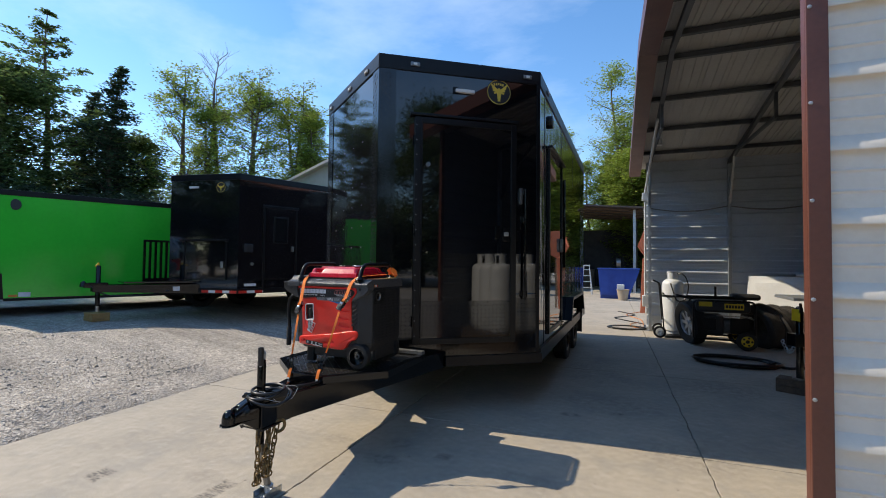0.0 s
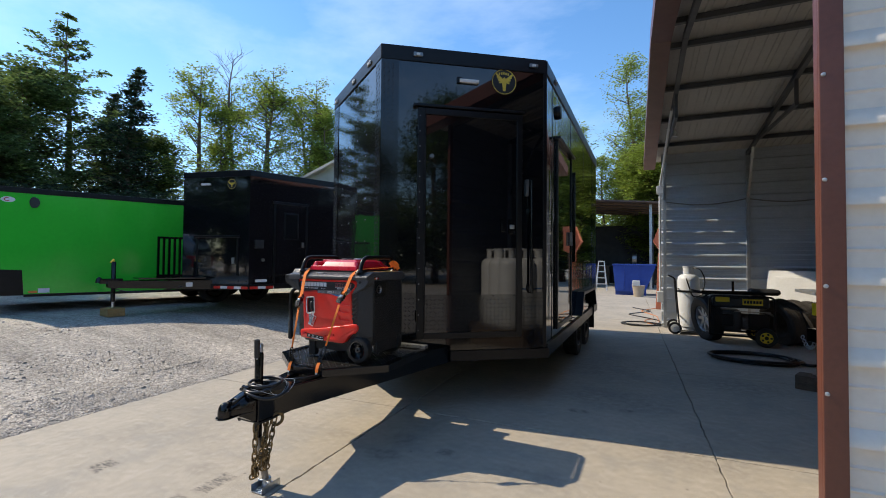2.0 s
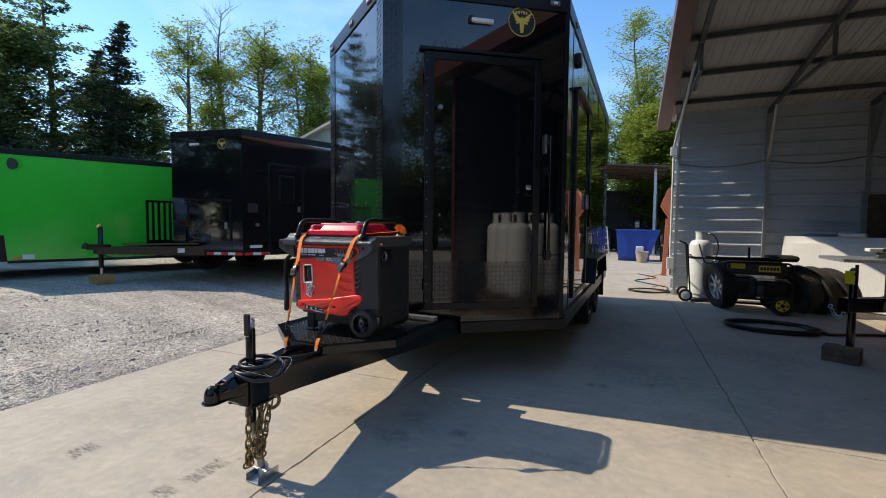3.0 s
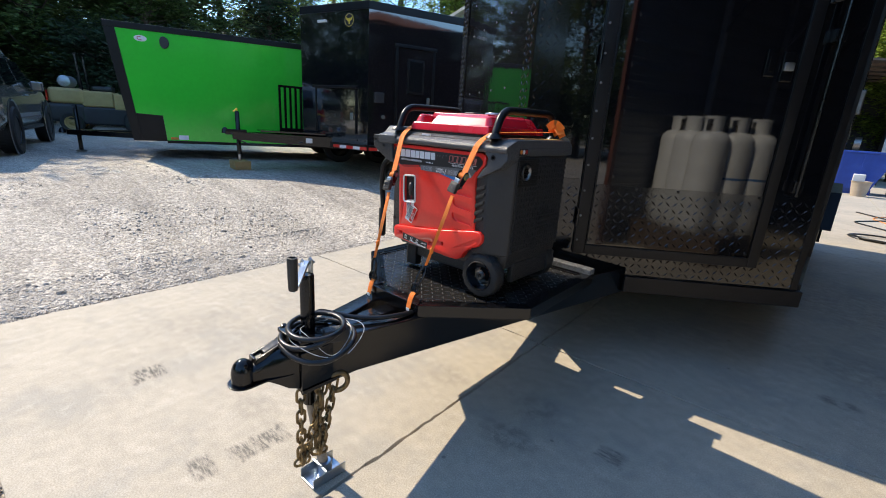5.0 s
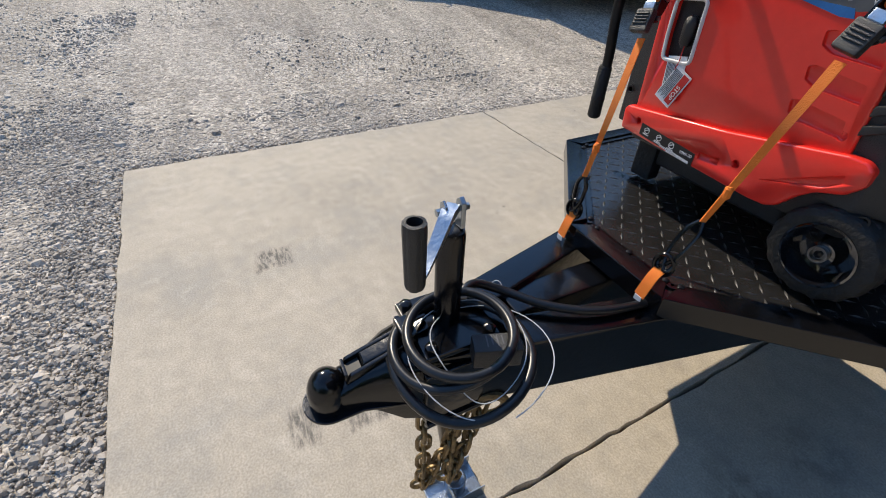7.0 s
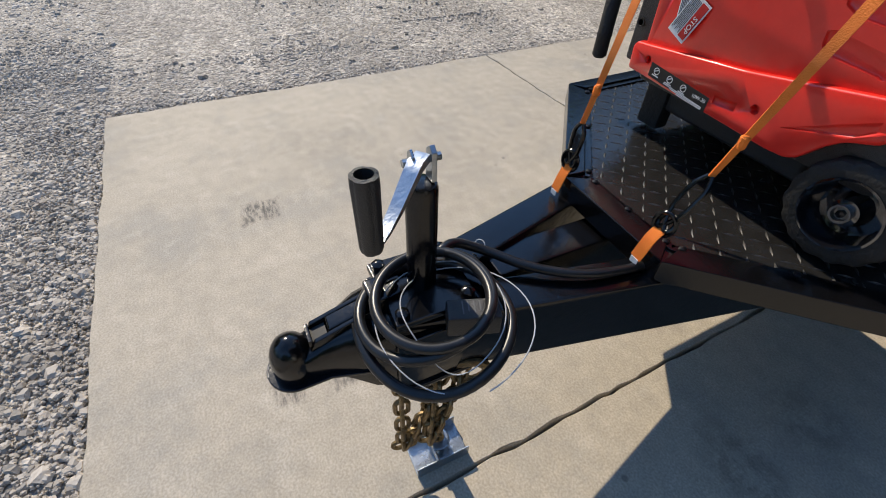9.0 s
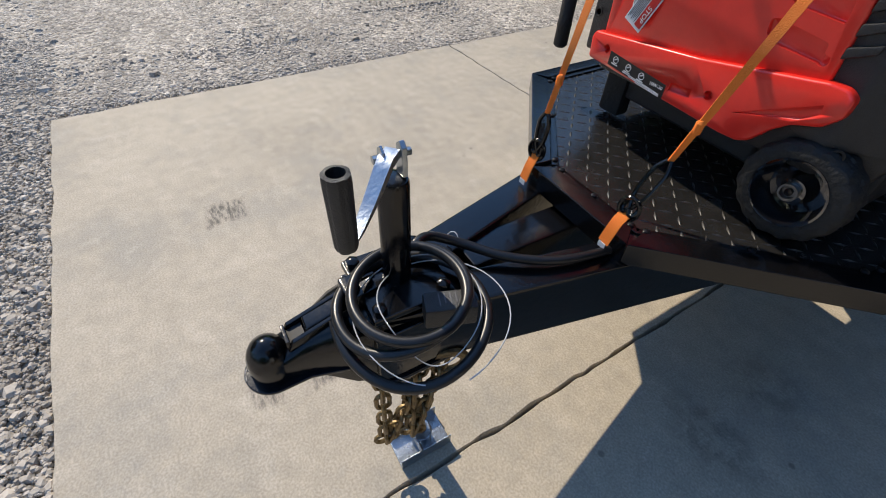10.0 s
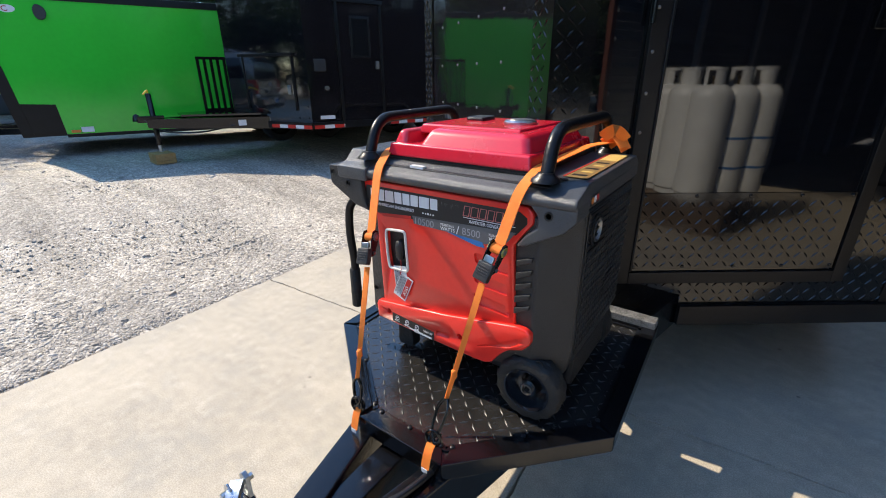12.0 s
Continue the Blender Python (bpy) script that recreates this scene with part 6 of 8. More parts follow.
def cylinder_bottle(name, label, m, h=1.2, r=0.19, group="", bands=False):
    t = thing(name, label, "gas cylinder", m, group)
    body = h - 0.15
    part("body", Geo().lathe([(r * 0.9, 0.0), (r * 0.9, 0.05), (r, 0.07), (r, body - 0.12), (r * 0.93, body - 0.06), (r * 0.7, body - 0.015), (r * 0.4, body)], 28), white_tank, t)
    g = Geo()
    for a0 in (20, 200):
        a = arc((0, 0, body + 0.06), r * 0.5, a0, a0 + 140, 12, (1, 0, 0), (0, 1, 0))
        vs, fs = [], []
        for p in a:
            q = Vector((p.x * 0.92, p.y * 0.92, p.z))
            vs += [(p.x, p.y, body - 0.03), (p.x, p.y, h), (q.x, q.y, h), (q.x, q.y, body - 0.03)]
        for i in range(len(a) - 1):
            fs += [(i * 4 + j, i * 4 + (j + 1) % 4, i * 4 + 4 + (j + 1) % 4, i * 4 + 4 + j) for j in range(4)]
        g.add(vs, fs + [(0, 1, 2, 3), tuple(range(len(vs) - 4, len(vs)))])
    g.lathe([(r * 0.5, h - 0.03), (r * 0.53, h - 0.02), (r * 0.53, h), (r * 0.47, h), (r * 0.47, h - 0.03)], 24)
    part("collar", g, white_tank, t)
    part("valve", Geo().lathe([(0.02, body - 0.01), (0.022, body + 0.05), (0.035, body + 0.06), (0.035, body + 0.075), (0.01, body + 0.08)], 12), chain_gold, t)
    if bands:
        for z in (0.30, 0.58):
            part("band", Geo().lathe([(r + 0.0015, z), (r + 0.0015, z + 0.022)], 28), blue_mark, t)
    return t


def build_propane():
    rack = thing("pallet", "low weathered timber crate under gas cylinders", "pallet", pose(1.33, 2.72, 0.03))
    for k in range(5):
        part("deck_board", Geo().box(-0.40, 0.42, -0.56 + 0.215 * k, -0.56 + 0.215 * k + 0.19, 0.27, 0.30, 0.003), old_wood, rack)
    for x in (-0.39, -0.03, 0.33):
        part("bearer", Geo().box(x, x + 0.08, -0.56, 0.49, -0.03, 0.27, 0.004), old_wood, rack)
    first = cylinder_bottle("propane_cylinder", "tall white propane cylinder standing on timber", pose(1.06, 2.86, 0.33), 1.22, 0.18, "propane cylinders")
    banded = cylinder_bottle("propane_cylinder", "tall white propane cylinder with blue bands", pose(1.318, 2.98, 0.33), 1.22, 0.18, "propane cylinders", True)
    copy_thing(banded, pose(1.55, 3.09, 0.33, 0, 0, 30))
    for x, y, a in ((1.15, 2.60, 80), (1.26, 2.37, 130)):
        copy_thing(first, pose(x, y, 0.33, 0, 0, a))


build_propane()


# ---- things along the workshop wall ----
def build_wall_things():
    c = cylinder_bottle("gas_cylinder", "white gas cylinder strapped on a black hand truck", pose(0.70, 10.05, 0.06), 1.22, 0.19)
    d = thing("hand_truck", "black steel cylinder hand truck with two small wheels", "hand truck", pose(0.55, 9.95, 0))
    g = Geo()
    for y in (-0.16, 0.16):
        g.tube(rounded([(-0.02, y, 0.12), (-0.09, y, 1.05), (-0.20, y, 1.10)], 0.05), 0.014, 8)
    for z in (0.35, 0.85):
        g.tube([(-0.03, -0.16, z), (-0.03, 0.16, z)], 0.012, 8)
    part("frame", g, black_trim, d)
    part("toe_plate", Geo().box(-0.05, 0.36, -0.2, 0.2, 0.035, 0.05, 0.004), black_trim, d)
    part("strap", Geo().lathe([(0.197, 0.78), (0.197, 0.82)], 24, (0.15, 0.10, 0)), cable_black, d)
    for y in (-0.24, 0.24):
        t = part("wheel", Geo().lathe([(0.07, -0.02), (0.11, -0.022), (0.115, 0), (0.11, 0.022), (0.07, 0.02)], 20, (-0.10, y, 0.115), "y"), rubber, d)
        part("rim", Geo().lathe([(0.075, -0.024), (0.03, -0.03), (0.03, 0.03), (0.075, 0.024)], 16, (-0.10, y, 0.115), "y"), white_paint, t)
    h = thing("gas_hose", "black rubber hose looped from the cylinder valve", "hose", pose(0.70, 10.05, 1.0))
    part("hose", Geo().tube(rounded([(0, 0, 0.22), (0.18, -0.12, 0.26), (0.28, -0.15, 0.02), (0.2, -0.2, -0.28), (0.05, -0.21, -0.3), (-0.05, -0.21, 0.05)], 0.15), 0.012, 8), cable_black, h)
    # second generator: black tube frame, yellow trim
    t = thing("frame_generator", "black tube-frame generator with yellow wheels and trim", "generator", pose(1.38, 9.25, 0))
    g = Geo()
    for y in (-0.28, 0.28):
        g.tube(rounded([(-0.45, y, 0.15), (-0.45, y, 0.80), (0.45, y, 0.80), (0.45, y, 0.15), (-0.45, y, 0.15)], 0.08), 0.017, 8)
    for x, z in ((-0.45, 0.5), (0.45, 0.5), (-0.45, 0.18), (0.45, 0.18)):
        g.tube([(x, -0.28, z), (x, 0.28, z)], 0.015, 8)
    part("frame", g, black_trim, t)
    part("fuel_tank", Geo().box(-0.40, 0.40, -0.25, 0.25, 0.60, 0.80, 0.05), black_plastic, t)
    part("tank_band", Geo().box(0.02, 0.30, -0.256, -0.250, 0.66, 0.76), yellow, t)
    for k in range(6):
        part("band_mark", Geo().box(0.04 + 0.042 * k, 0.072 + 0.042 * k, -0.259, -0.256, 0.685, 0.735), dark_mark, t)
    part("side_plate", Geo().box(-0.36, -0.16, -0.262, -0.25, 0.70, 0.80, 0.01), yellow, t)
    part("engine", Geo().box(-0.32, 0.02, -0.2, 0.2, 0.20, 0.56, 0.04), black_plastic, t)
    part("alternator", Geo().lathe([(0.10, 0.02), (0.14, 0.04), (0.14, 0.26), (0.11, 0.30)], 20, (0, 0, 0.36), "x"), steel_dull, t)
    part("air_box", Geo().box(-0.30, -0.10, -0.26, -0.2, 0.30, 0.50, 0.02), black_trim, t)
    part("control_panel", Geo().box(0.10, 0.38, -0.27, -0.24, 0.26, 0.52, 0.01), black_trim, t)
    part("silver_bar", Geo().box(-0.1, 0.4, -0.285, -0.27, 0.545, 0.56), steel_dull, t)
    for y in (-0.34, 0.34):
        w = part("wheel", Geo().lathe([(0.10, -0.035), (0.145, -0.035), (0.155, 0), (0.145, 0.035), (0.10, 0.035)], 24, (0.32, y, 0.155), "y"), rubber, t)
        rim = Geo().lathe([(0.10, -0.03), (0.085, -0.037), (0.03, -0.042), (0.03, 0.042), (0.085, 0.037), (0.10, 0.03)], 20, (0.32, y, 0.155), "y")
        part("rim", rim, yellow, w)
        for k in range(5):
            a = 2 * math.pi * k / 5
            part("slot", Geo().lathe([(0.018, -0.043), (0.018, -0.034)], 8, (0.32 + 0.062 * math.cos(a), y, 0.155 + 0.062 * math.sin(a)), "y"), dark_mark, w)
    part("handle", Geo().tube(rounded([(-0.45, -0.2, 0.82), (-0.70, -0.2, 0.86), (-0.70, 0.2, 0.86), (-0.45, 0.2, 0.82)], 0.05), 0.016, 8), black_trim, t)
    s = thing("rubber_seat_pad", "black rubber pad lying on the generator frame", "pad", pose(1.75, 9.25, 0.80))
    part("pad", Geo().box(-0.22, 0.2, -0.16, 0.16, 0.02, 0.12, 0.05), rubber, s)
    pr = thing("steel_bars", "loose black steel bars lying across the generator", "bars", pose(1.2, 9.2, 0.80))
    for y, a in ((-0.1, 0.02), (0.05, -0.03)):
        part("bar", Geo().tube([(-0.35, y, 0.045), (0.45, y + a, 0.06)], 0.03, 4), black_steel, pr)
    part("upright", Geo().tube([(0.1, 0, 0.02), (0.1, 0, 0.24)], 0.02, 8), black_steel, pr)
    # tyres leaning
    def tyre(x, y, rz, lean, label, rim=None):
        m = Matrix.Translation((x, y, 0)) @ Matrix.Rotation(radians(rz), 4, "Z") @ Matrix.Rotation(radians(lean), 4, "Y") @ Matrix.Translation((0, 0, 0.38))
        t = thing("tyre", label, "tyre", m, "tyres in the workshop")
        g = Geo()
        r, h = 0.38, 0.115
        g.lathe([(r * 0.6, -h * 0.8), (r * 0.75, -h), (r * 0.93, -h * 0.95), (r, -h * 0.7), (r, h * 0.7), (r * 0.93, h * 0.95), (r * 0.75, h), (r * 0.6, h * 0.8), (r * 0.57, 0), (r * 0.6, -h * 0.8)], 40, (0, 0, 0), "x", False)
        for k in range(48):
            g.m = Matrix.Rotation(2 * math.pi * k / 48, 4, "X")
            for sx in (-0.07, -0.03, 0.03, 0.07):
                g.box(sx - 0.014, sx + 0.014, -0.018, 0.018, r * 0.985, r * 1.015)
        g.m = Matrix()
        part("tread_body", g, rubber if rim else rubber_dusty, t)
        if rim:
            g = Geo()
            g.lathe([(r * 0.6, 0.08), (r * 0.58, 0.07), (r * 0.56, -0.03), (r * 0.56, -0.08)], 30, (0, 0, 0), "x", False)
            for k in range(8):
                g.m = Matrix.Rotation(2 * math.pi * k / 8, 4, "X")
                g.box(0.03, 0.055, -0.03, 0.03, 0.03, r * 0.58, 0.008)
            g.m = Matrix()
            g.lathe([(0.05, 0.02), (0.05, 0.075), (0.02, 0.08)], 14, (0, 0, 0), "x")
            part("rim", g, galv, t)
    tyre(0.98, 9.35, -160, 8, "black trailer tyre with spoked alloy rim", True)
    for k, (x, y) in enumerate(((2.10, 9.45), (2.33, 9.52), (2.58, 9.60))):
        tyre(x, y, 25 + 6 * k, -14 - 5 * k, "worn black tyre leaning in a row")
    p = thing("white_panel", "large white insulation panel leaning on the wall", "panel", pose(2.74, 10.0, 0, -6, 0, -35))
    part("sheet", Geo().box(-0.9, 1.2, 0, 0.05, 0.02, 1.22, 0.004), white_paint, p)
    part("sheet", Geo().box(-0.75, 1.1, -0.06, -0.01, 0.02, 1.10, 0.004), white_paint, p)
    part("top_block", Geo().box(-0.1, 0.25, -0.05, 0.06, 1.22, 1.28, 0.01), white_paint, p)
    # tongue of another trailer with jack on a timber block
    t = thing("utility_trailer", "black utility trailer tongue with jack inside the workshop", "trailer", pose(1.56, 6.25, 0, 0, 0, -62))
    part("beam", Geo().box(-0.06, 0.06, 0.0, 2.6, 0.52, 0.66, 0.006), black_steel, t)
    part("side_beam", Geo().tube([(0.05, 0.35, 0.59), (0.75, 1.9, 0.59)], 0.06, 4), black_steel, t)
    part("side_beam", Geo().tube([(-0.05, 0.35, 0.59), (-0.75, 1.9, 0.59)], 0.06, 4), black_steel, t)
    part("bed", Geo().box(-0.9, 0.9, 1.9, 4.6, 0.52, 0.70, 0.01), black_steel, t)
    j = part("jack", Geo().lathe([(0.035, 0.17), (0.035, 0.94), (0.02, 0.96)], 14, (0.0, 0.10, 0)), black_steel, t)
    part("jack_foot", Geo().lathe([(0.07, 0.152), (0.07, 0.17)], 14, (0.0, 0.10, 0)), steel_dull, j)
    part("crank", Geo().tube(rounded([(0, 0.1, 0.90), (0.1, 0.02, 0.90), (0.12, 0.0, 1.0)], 0.02), 0.014, 8), black_steel, j)
    part("warning_tag", Geo().box(-0.05, 0.05, 0.055, 0.062, 0.80, 0.93), yellow, j, "yellow warning tag")
    g = Geo()
    for k in range(12):
        u = k / 11
        c = Vector((-0.06 - 0.28 * u, 0.16 + 0.05 * u, 0.66 - 0.25 * math.sin(math.pi * u * 0.8)))
        ring = [c + 0.02 * Vector((math.cos(a), 0.3 * math.sin(a) * (k % 2), math.sin(a))) for a in [2 * math.pi * i / 10 for i in range(10)]]
        g.tube(ring, 0.006, 5, True)
    part("chain", g, zinc, t)
    b = thing("timber_block", "dark stacked timber block under a trailer jack", "block", pose(1.60, 6.33, 0, 0, 0, -25))
    for z in (0.0, 0.076):
        part("plank", Geo().box(-0.145, 0.145, -0.11, 0.11, z, z + 0.074, 0.006), old_wood, b)
    wb = thing("work_table", "orange steel work stand with a grey top", "table", pose(2.75, 7.6, 0))
    part("top", Geo().box(-0.9, 0.9, -0.4, 0.4, 0.96, 1.0, 0.005), galv, wb)
    part("cabinet", Geo().box(-0.25, 0.8, -0.33, 0.33, 0.30, 0.95, 0.01), orange_paint, wb)
    for x in (-0.2, 0.75):
        for y in (-0.28, 0.28):
            part("leg", Geo().box(x - 0.025, x + 0.025, y - 0.025, y + 0.025, 0, 0.3), orange_paint, wb)
    cl = thing("tool_pile", "pile of grey tools and rags on the work table", "tools", pose(2.45, 7.55, 1.0))
    rr = random.Random(4)
    for k in range(7):
        x, y = rr.uniform(-0.2, 0.2), rr.uniform(-0.15, 0.15)
        m = pose(x, y, 0.04 + 0.03 * (k // 2), rr.uniform(-8, 8), rr.uniform(-8, 8), rr.uniform(0, 180))
        part("tool", Geo(m).box(-0.14, 0.14, -0.035, 0.035, -0.02, 0.02, 0.012), (steel_dull, black_plastic, white_paint)[k % 3], cl)

    # hoses and cords on the floor
    def hose(name, label, cx, cy, loops, rx, ry, tail, mat, r, seed):
        rnd = random.Random(seed)
        pts = []
        for i in range(loops * 26):
            a = 2 * math.pi * i / 26
            k = i // 26
            pts.append((cx + 0.05 * math.sin(k * 2.1 + seed) + rx * (1 + 0.10 * math.sin(a * 0.31 + seed)) * math.cos(a), cy + 0.06 * math.cos(k * 1.7) + ry * (1 + 0.1 * math.cos(a * 0.23)) * math.sin(a), r + r * 1.1 * (k % 3)))
        for p in tail:
            pts.append((*p, r))
        t = thing(name, label, "hose", pose(cx, cy, 0), built_in_world=True)
        part("tube", Geo().tube(pts[:loops * 26] + rounded([pts[loops * 26 - 1]] + pts[loops * 26:], 0.2, 4)[1:], r, 8), mat, t)
    hose("air_hose", "coiled black hose on the concrete floor", 1.30, 7.75, 4, 0.50, 0.36, [(1.9, 7.6), (2.5, 7.9), (3.2, 7.7)], cable_black, 0.018, 2)
    hose("power_cord", "black extension cord coiled by the workshop corner", -0.15, 10.75, 3, 0.36, 0.3, [(0.2, 10.9), (0.25, 11.6), (-0.5, 12.6), (0.1, 13.6), (-0.4, 14.4)], cable_black, 0.012, 5)
    hose("air_line", "thin red air line trailing on the concrete", 0.05, 11.3, 1, 0.14, 0.4, [(0.2, 12.5), (-0.2, 13.6), (0.3, 14.8)], orange_paint, 0.008, 7)


build_wall_things()


# ---- far end of the slab: open shed, skip, ladder, bin ----
hopper_orange = pbr("hopper_orange", (0.62, 0.17, 0.075), (0.50, 0.16, 0.085), 6, 0.5, 0.7, bump=0.1)


def build_far():
    s = thing("open_shed", "open-fronted lean-to shed with rusty brown roof", "shed", pose(-2.9, 24.0, 0))
    part("back_wall", Geo().box(-3.2, 3.1, 5.9, 6.0, 0, 3.6), shed_shaded, s)
    part("side_wall", Geo().box(-3.3, -3.2, 0, 6, 0, 3.9), shed_shaded, s)
    part("side_wall", Geo().box(3.1, 3.2, 1.2, 6, 0, 3.7), shed_shaded, s)
    g = Geo()
    g.prism([(-3.7, 4.75), (3.6, 4.15), (3.6, 4.22), (-3.7, 4.82)], -0.6, 6.2, "y")
    for k in range(24):
        x = -3.6 + 0.3 * k
        z = 4.78 - (x + 3.7) * 0.0822
        g.box(x, x + 0.05, -0.6, 6.2, z + 0.03, z + 0.07)
    part("roof", g, shed_roof, s)
    for x in (-3.1, 0.0, 3.05):
        part("post", Geo().box(x - 0.06, x + 0.06, -0.06, 0.06, 0, 4.72 - (x + 3.7) * 0.0822), galv, s)
    for k in range(5):
        part("purlin", Geo().prism([(-3.6, 4.64), (3.5, 4.06), (3.5, 4.15), (-3.6, 4.73)], 0.1 + 1.3 * k, 0.18 + 1.3 * k, "y"), old_wood, s)
    part("shelf", Geo().box(-2.6, 0.8, 4.9, 5.6, 0.0, 1.1, 0.02), old_wood, s)
    part("spool", Geo().lathe([(0.25, -0.1), (0.25, 0.1)], 18, (2.3, 1.0, 1.5), "x"), steel_dull, s)
    t = thing("blue_skip", "blue steel tipping skip bin", "skip", pose(-0.5, 19.6, 0))
    prof = [(-0.70, 0.15), (0.42, 0.15), (0.78, 1.12), (0.78, 1.22), (-0.78, 1.22), (-0.78, 1.1)]
    part("tub", Geo().prism(prof, 0.0, 1.1, "y", 0.01), blue_paint, t)
    part("rim", Geo().box(-0.82, 0.82, -0.04, 1.14, 1.2, 1.26, 0.01), blue_paint, t)
    for k in range(2):
        part("rib", Geo().box(-0.4 + 0.5 * k, -0.35 + 0.5 * k, -0.03, 0.0, 0.15, 1.2), blue_paint, t)
    for y in (0.1, 0.9):
        part("runner", Geo().box(-0.7, 0.45, y, y + 0.12, 0.0, 0.15), blue_paint, t)
    b = thing("tan_bucket", "tan plastic tub with odds and ends", "bucket", pose(-0.32, 19.0, 0))
    part("tub", Geo().lathe([(0.17, 0.0), (0.23, 0.42), (0.25, 0.43), (0.23, 0.40), (0.15, 0.05)], 18), tan_plastic, b)
    part("scrap", Geo().box(-0.22, 0.05, -0.1, 0.1, 0.40, 0.62, 0.02), white_paint, b)
    l = thing("stepladder", "white folding stepladder standing open", "ladder", pose(-1.95, 22.0, 0))
    for x0, x1 in ((-0.25, -0.12), (0.25, 0.12)):
        for y in (-0.3, 0.3):
            part("rail", Geo().tube([(x0, y, 0), (x1, y * 0.1, 1.35)], 0.025, 4), white_paint, l)
    for k in range(4):
        z = 0.3 + 0.28 * k
        w = 0.25 - 0.13 * z / 1.35
        part("step", Geo().box(-w, w, -0.3 + 0.2 * z - 0.05, -0.3 + 0.2 * z + 0.05, z, z + 0.03), white_paint, l)
    part("cap", Geo().box(-0.14, 0.14, -0.08, 0.08, 1.33, 1.38, 0.01), white_paint, l)
    w = thing("green_crate", "dull green crate beside the skip", "crate", pose(0.75, 20.0, 0))
    part("box", Geo().box(-0.4, 0.5, 0, 0.8, 0, 0.55, 0.02), leaf_dark, w)
    part("lid", Geo().box(-0.43, 0.53, -0.03, 0.83, 0.55, 0.60, 0.01), leaf_dark, w)
    o = thing("sheet_hopper", "faded orange sheet-metal hopper hung by the workshop corner", "hopper", pose(0.14, 14.6, 0))
    part("side_sheet", Geo().prism([(0.0, 1.98), (0.19, 2.47), (0.50, 2.45), (0.48, 1.70), (0.26, 1.58)], 0.0, 0.03, "y", 0.006), hopper_orange, o)
    part("end_sheet", Geo().prism([(0.0, 1.98), (0.19, 2.47), (0.21, 2.47), (0.02, 1.97)], 0.0, 0.5, "y", 0.004), hopper_orange, o)
    part("end_sheet", Geo().prism([(0.0, 1.98), (0.02, 1.99), (0.28, 1.60), (0.26, 1.58)], 0.0, 0.5, "y", 0.004), hopper_orange, o)
    part("post", Geo().tube([(0.30, 0.08, 0), (0.32, 0.08, 2.2)], 0.03, 8), old_wood, o)
    bd = thing("leaning_board", "orange painted board leaning at the workshop corner", "board", pose(0.22, 14.4, 0))
    part("board", Geo().prism([(-0.02, 0), (0.11, 0), (0.16, 1.60), (0.05, 1.60)], -0.08, 0.0, "y", 0.006), hopper_orange, bd)


build_far()


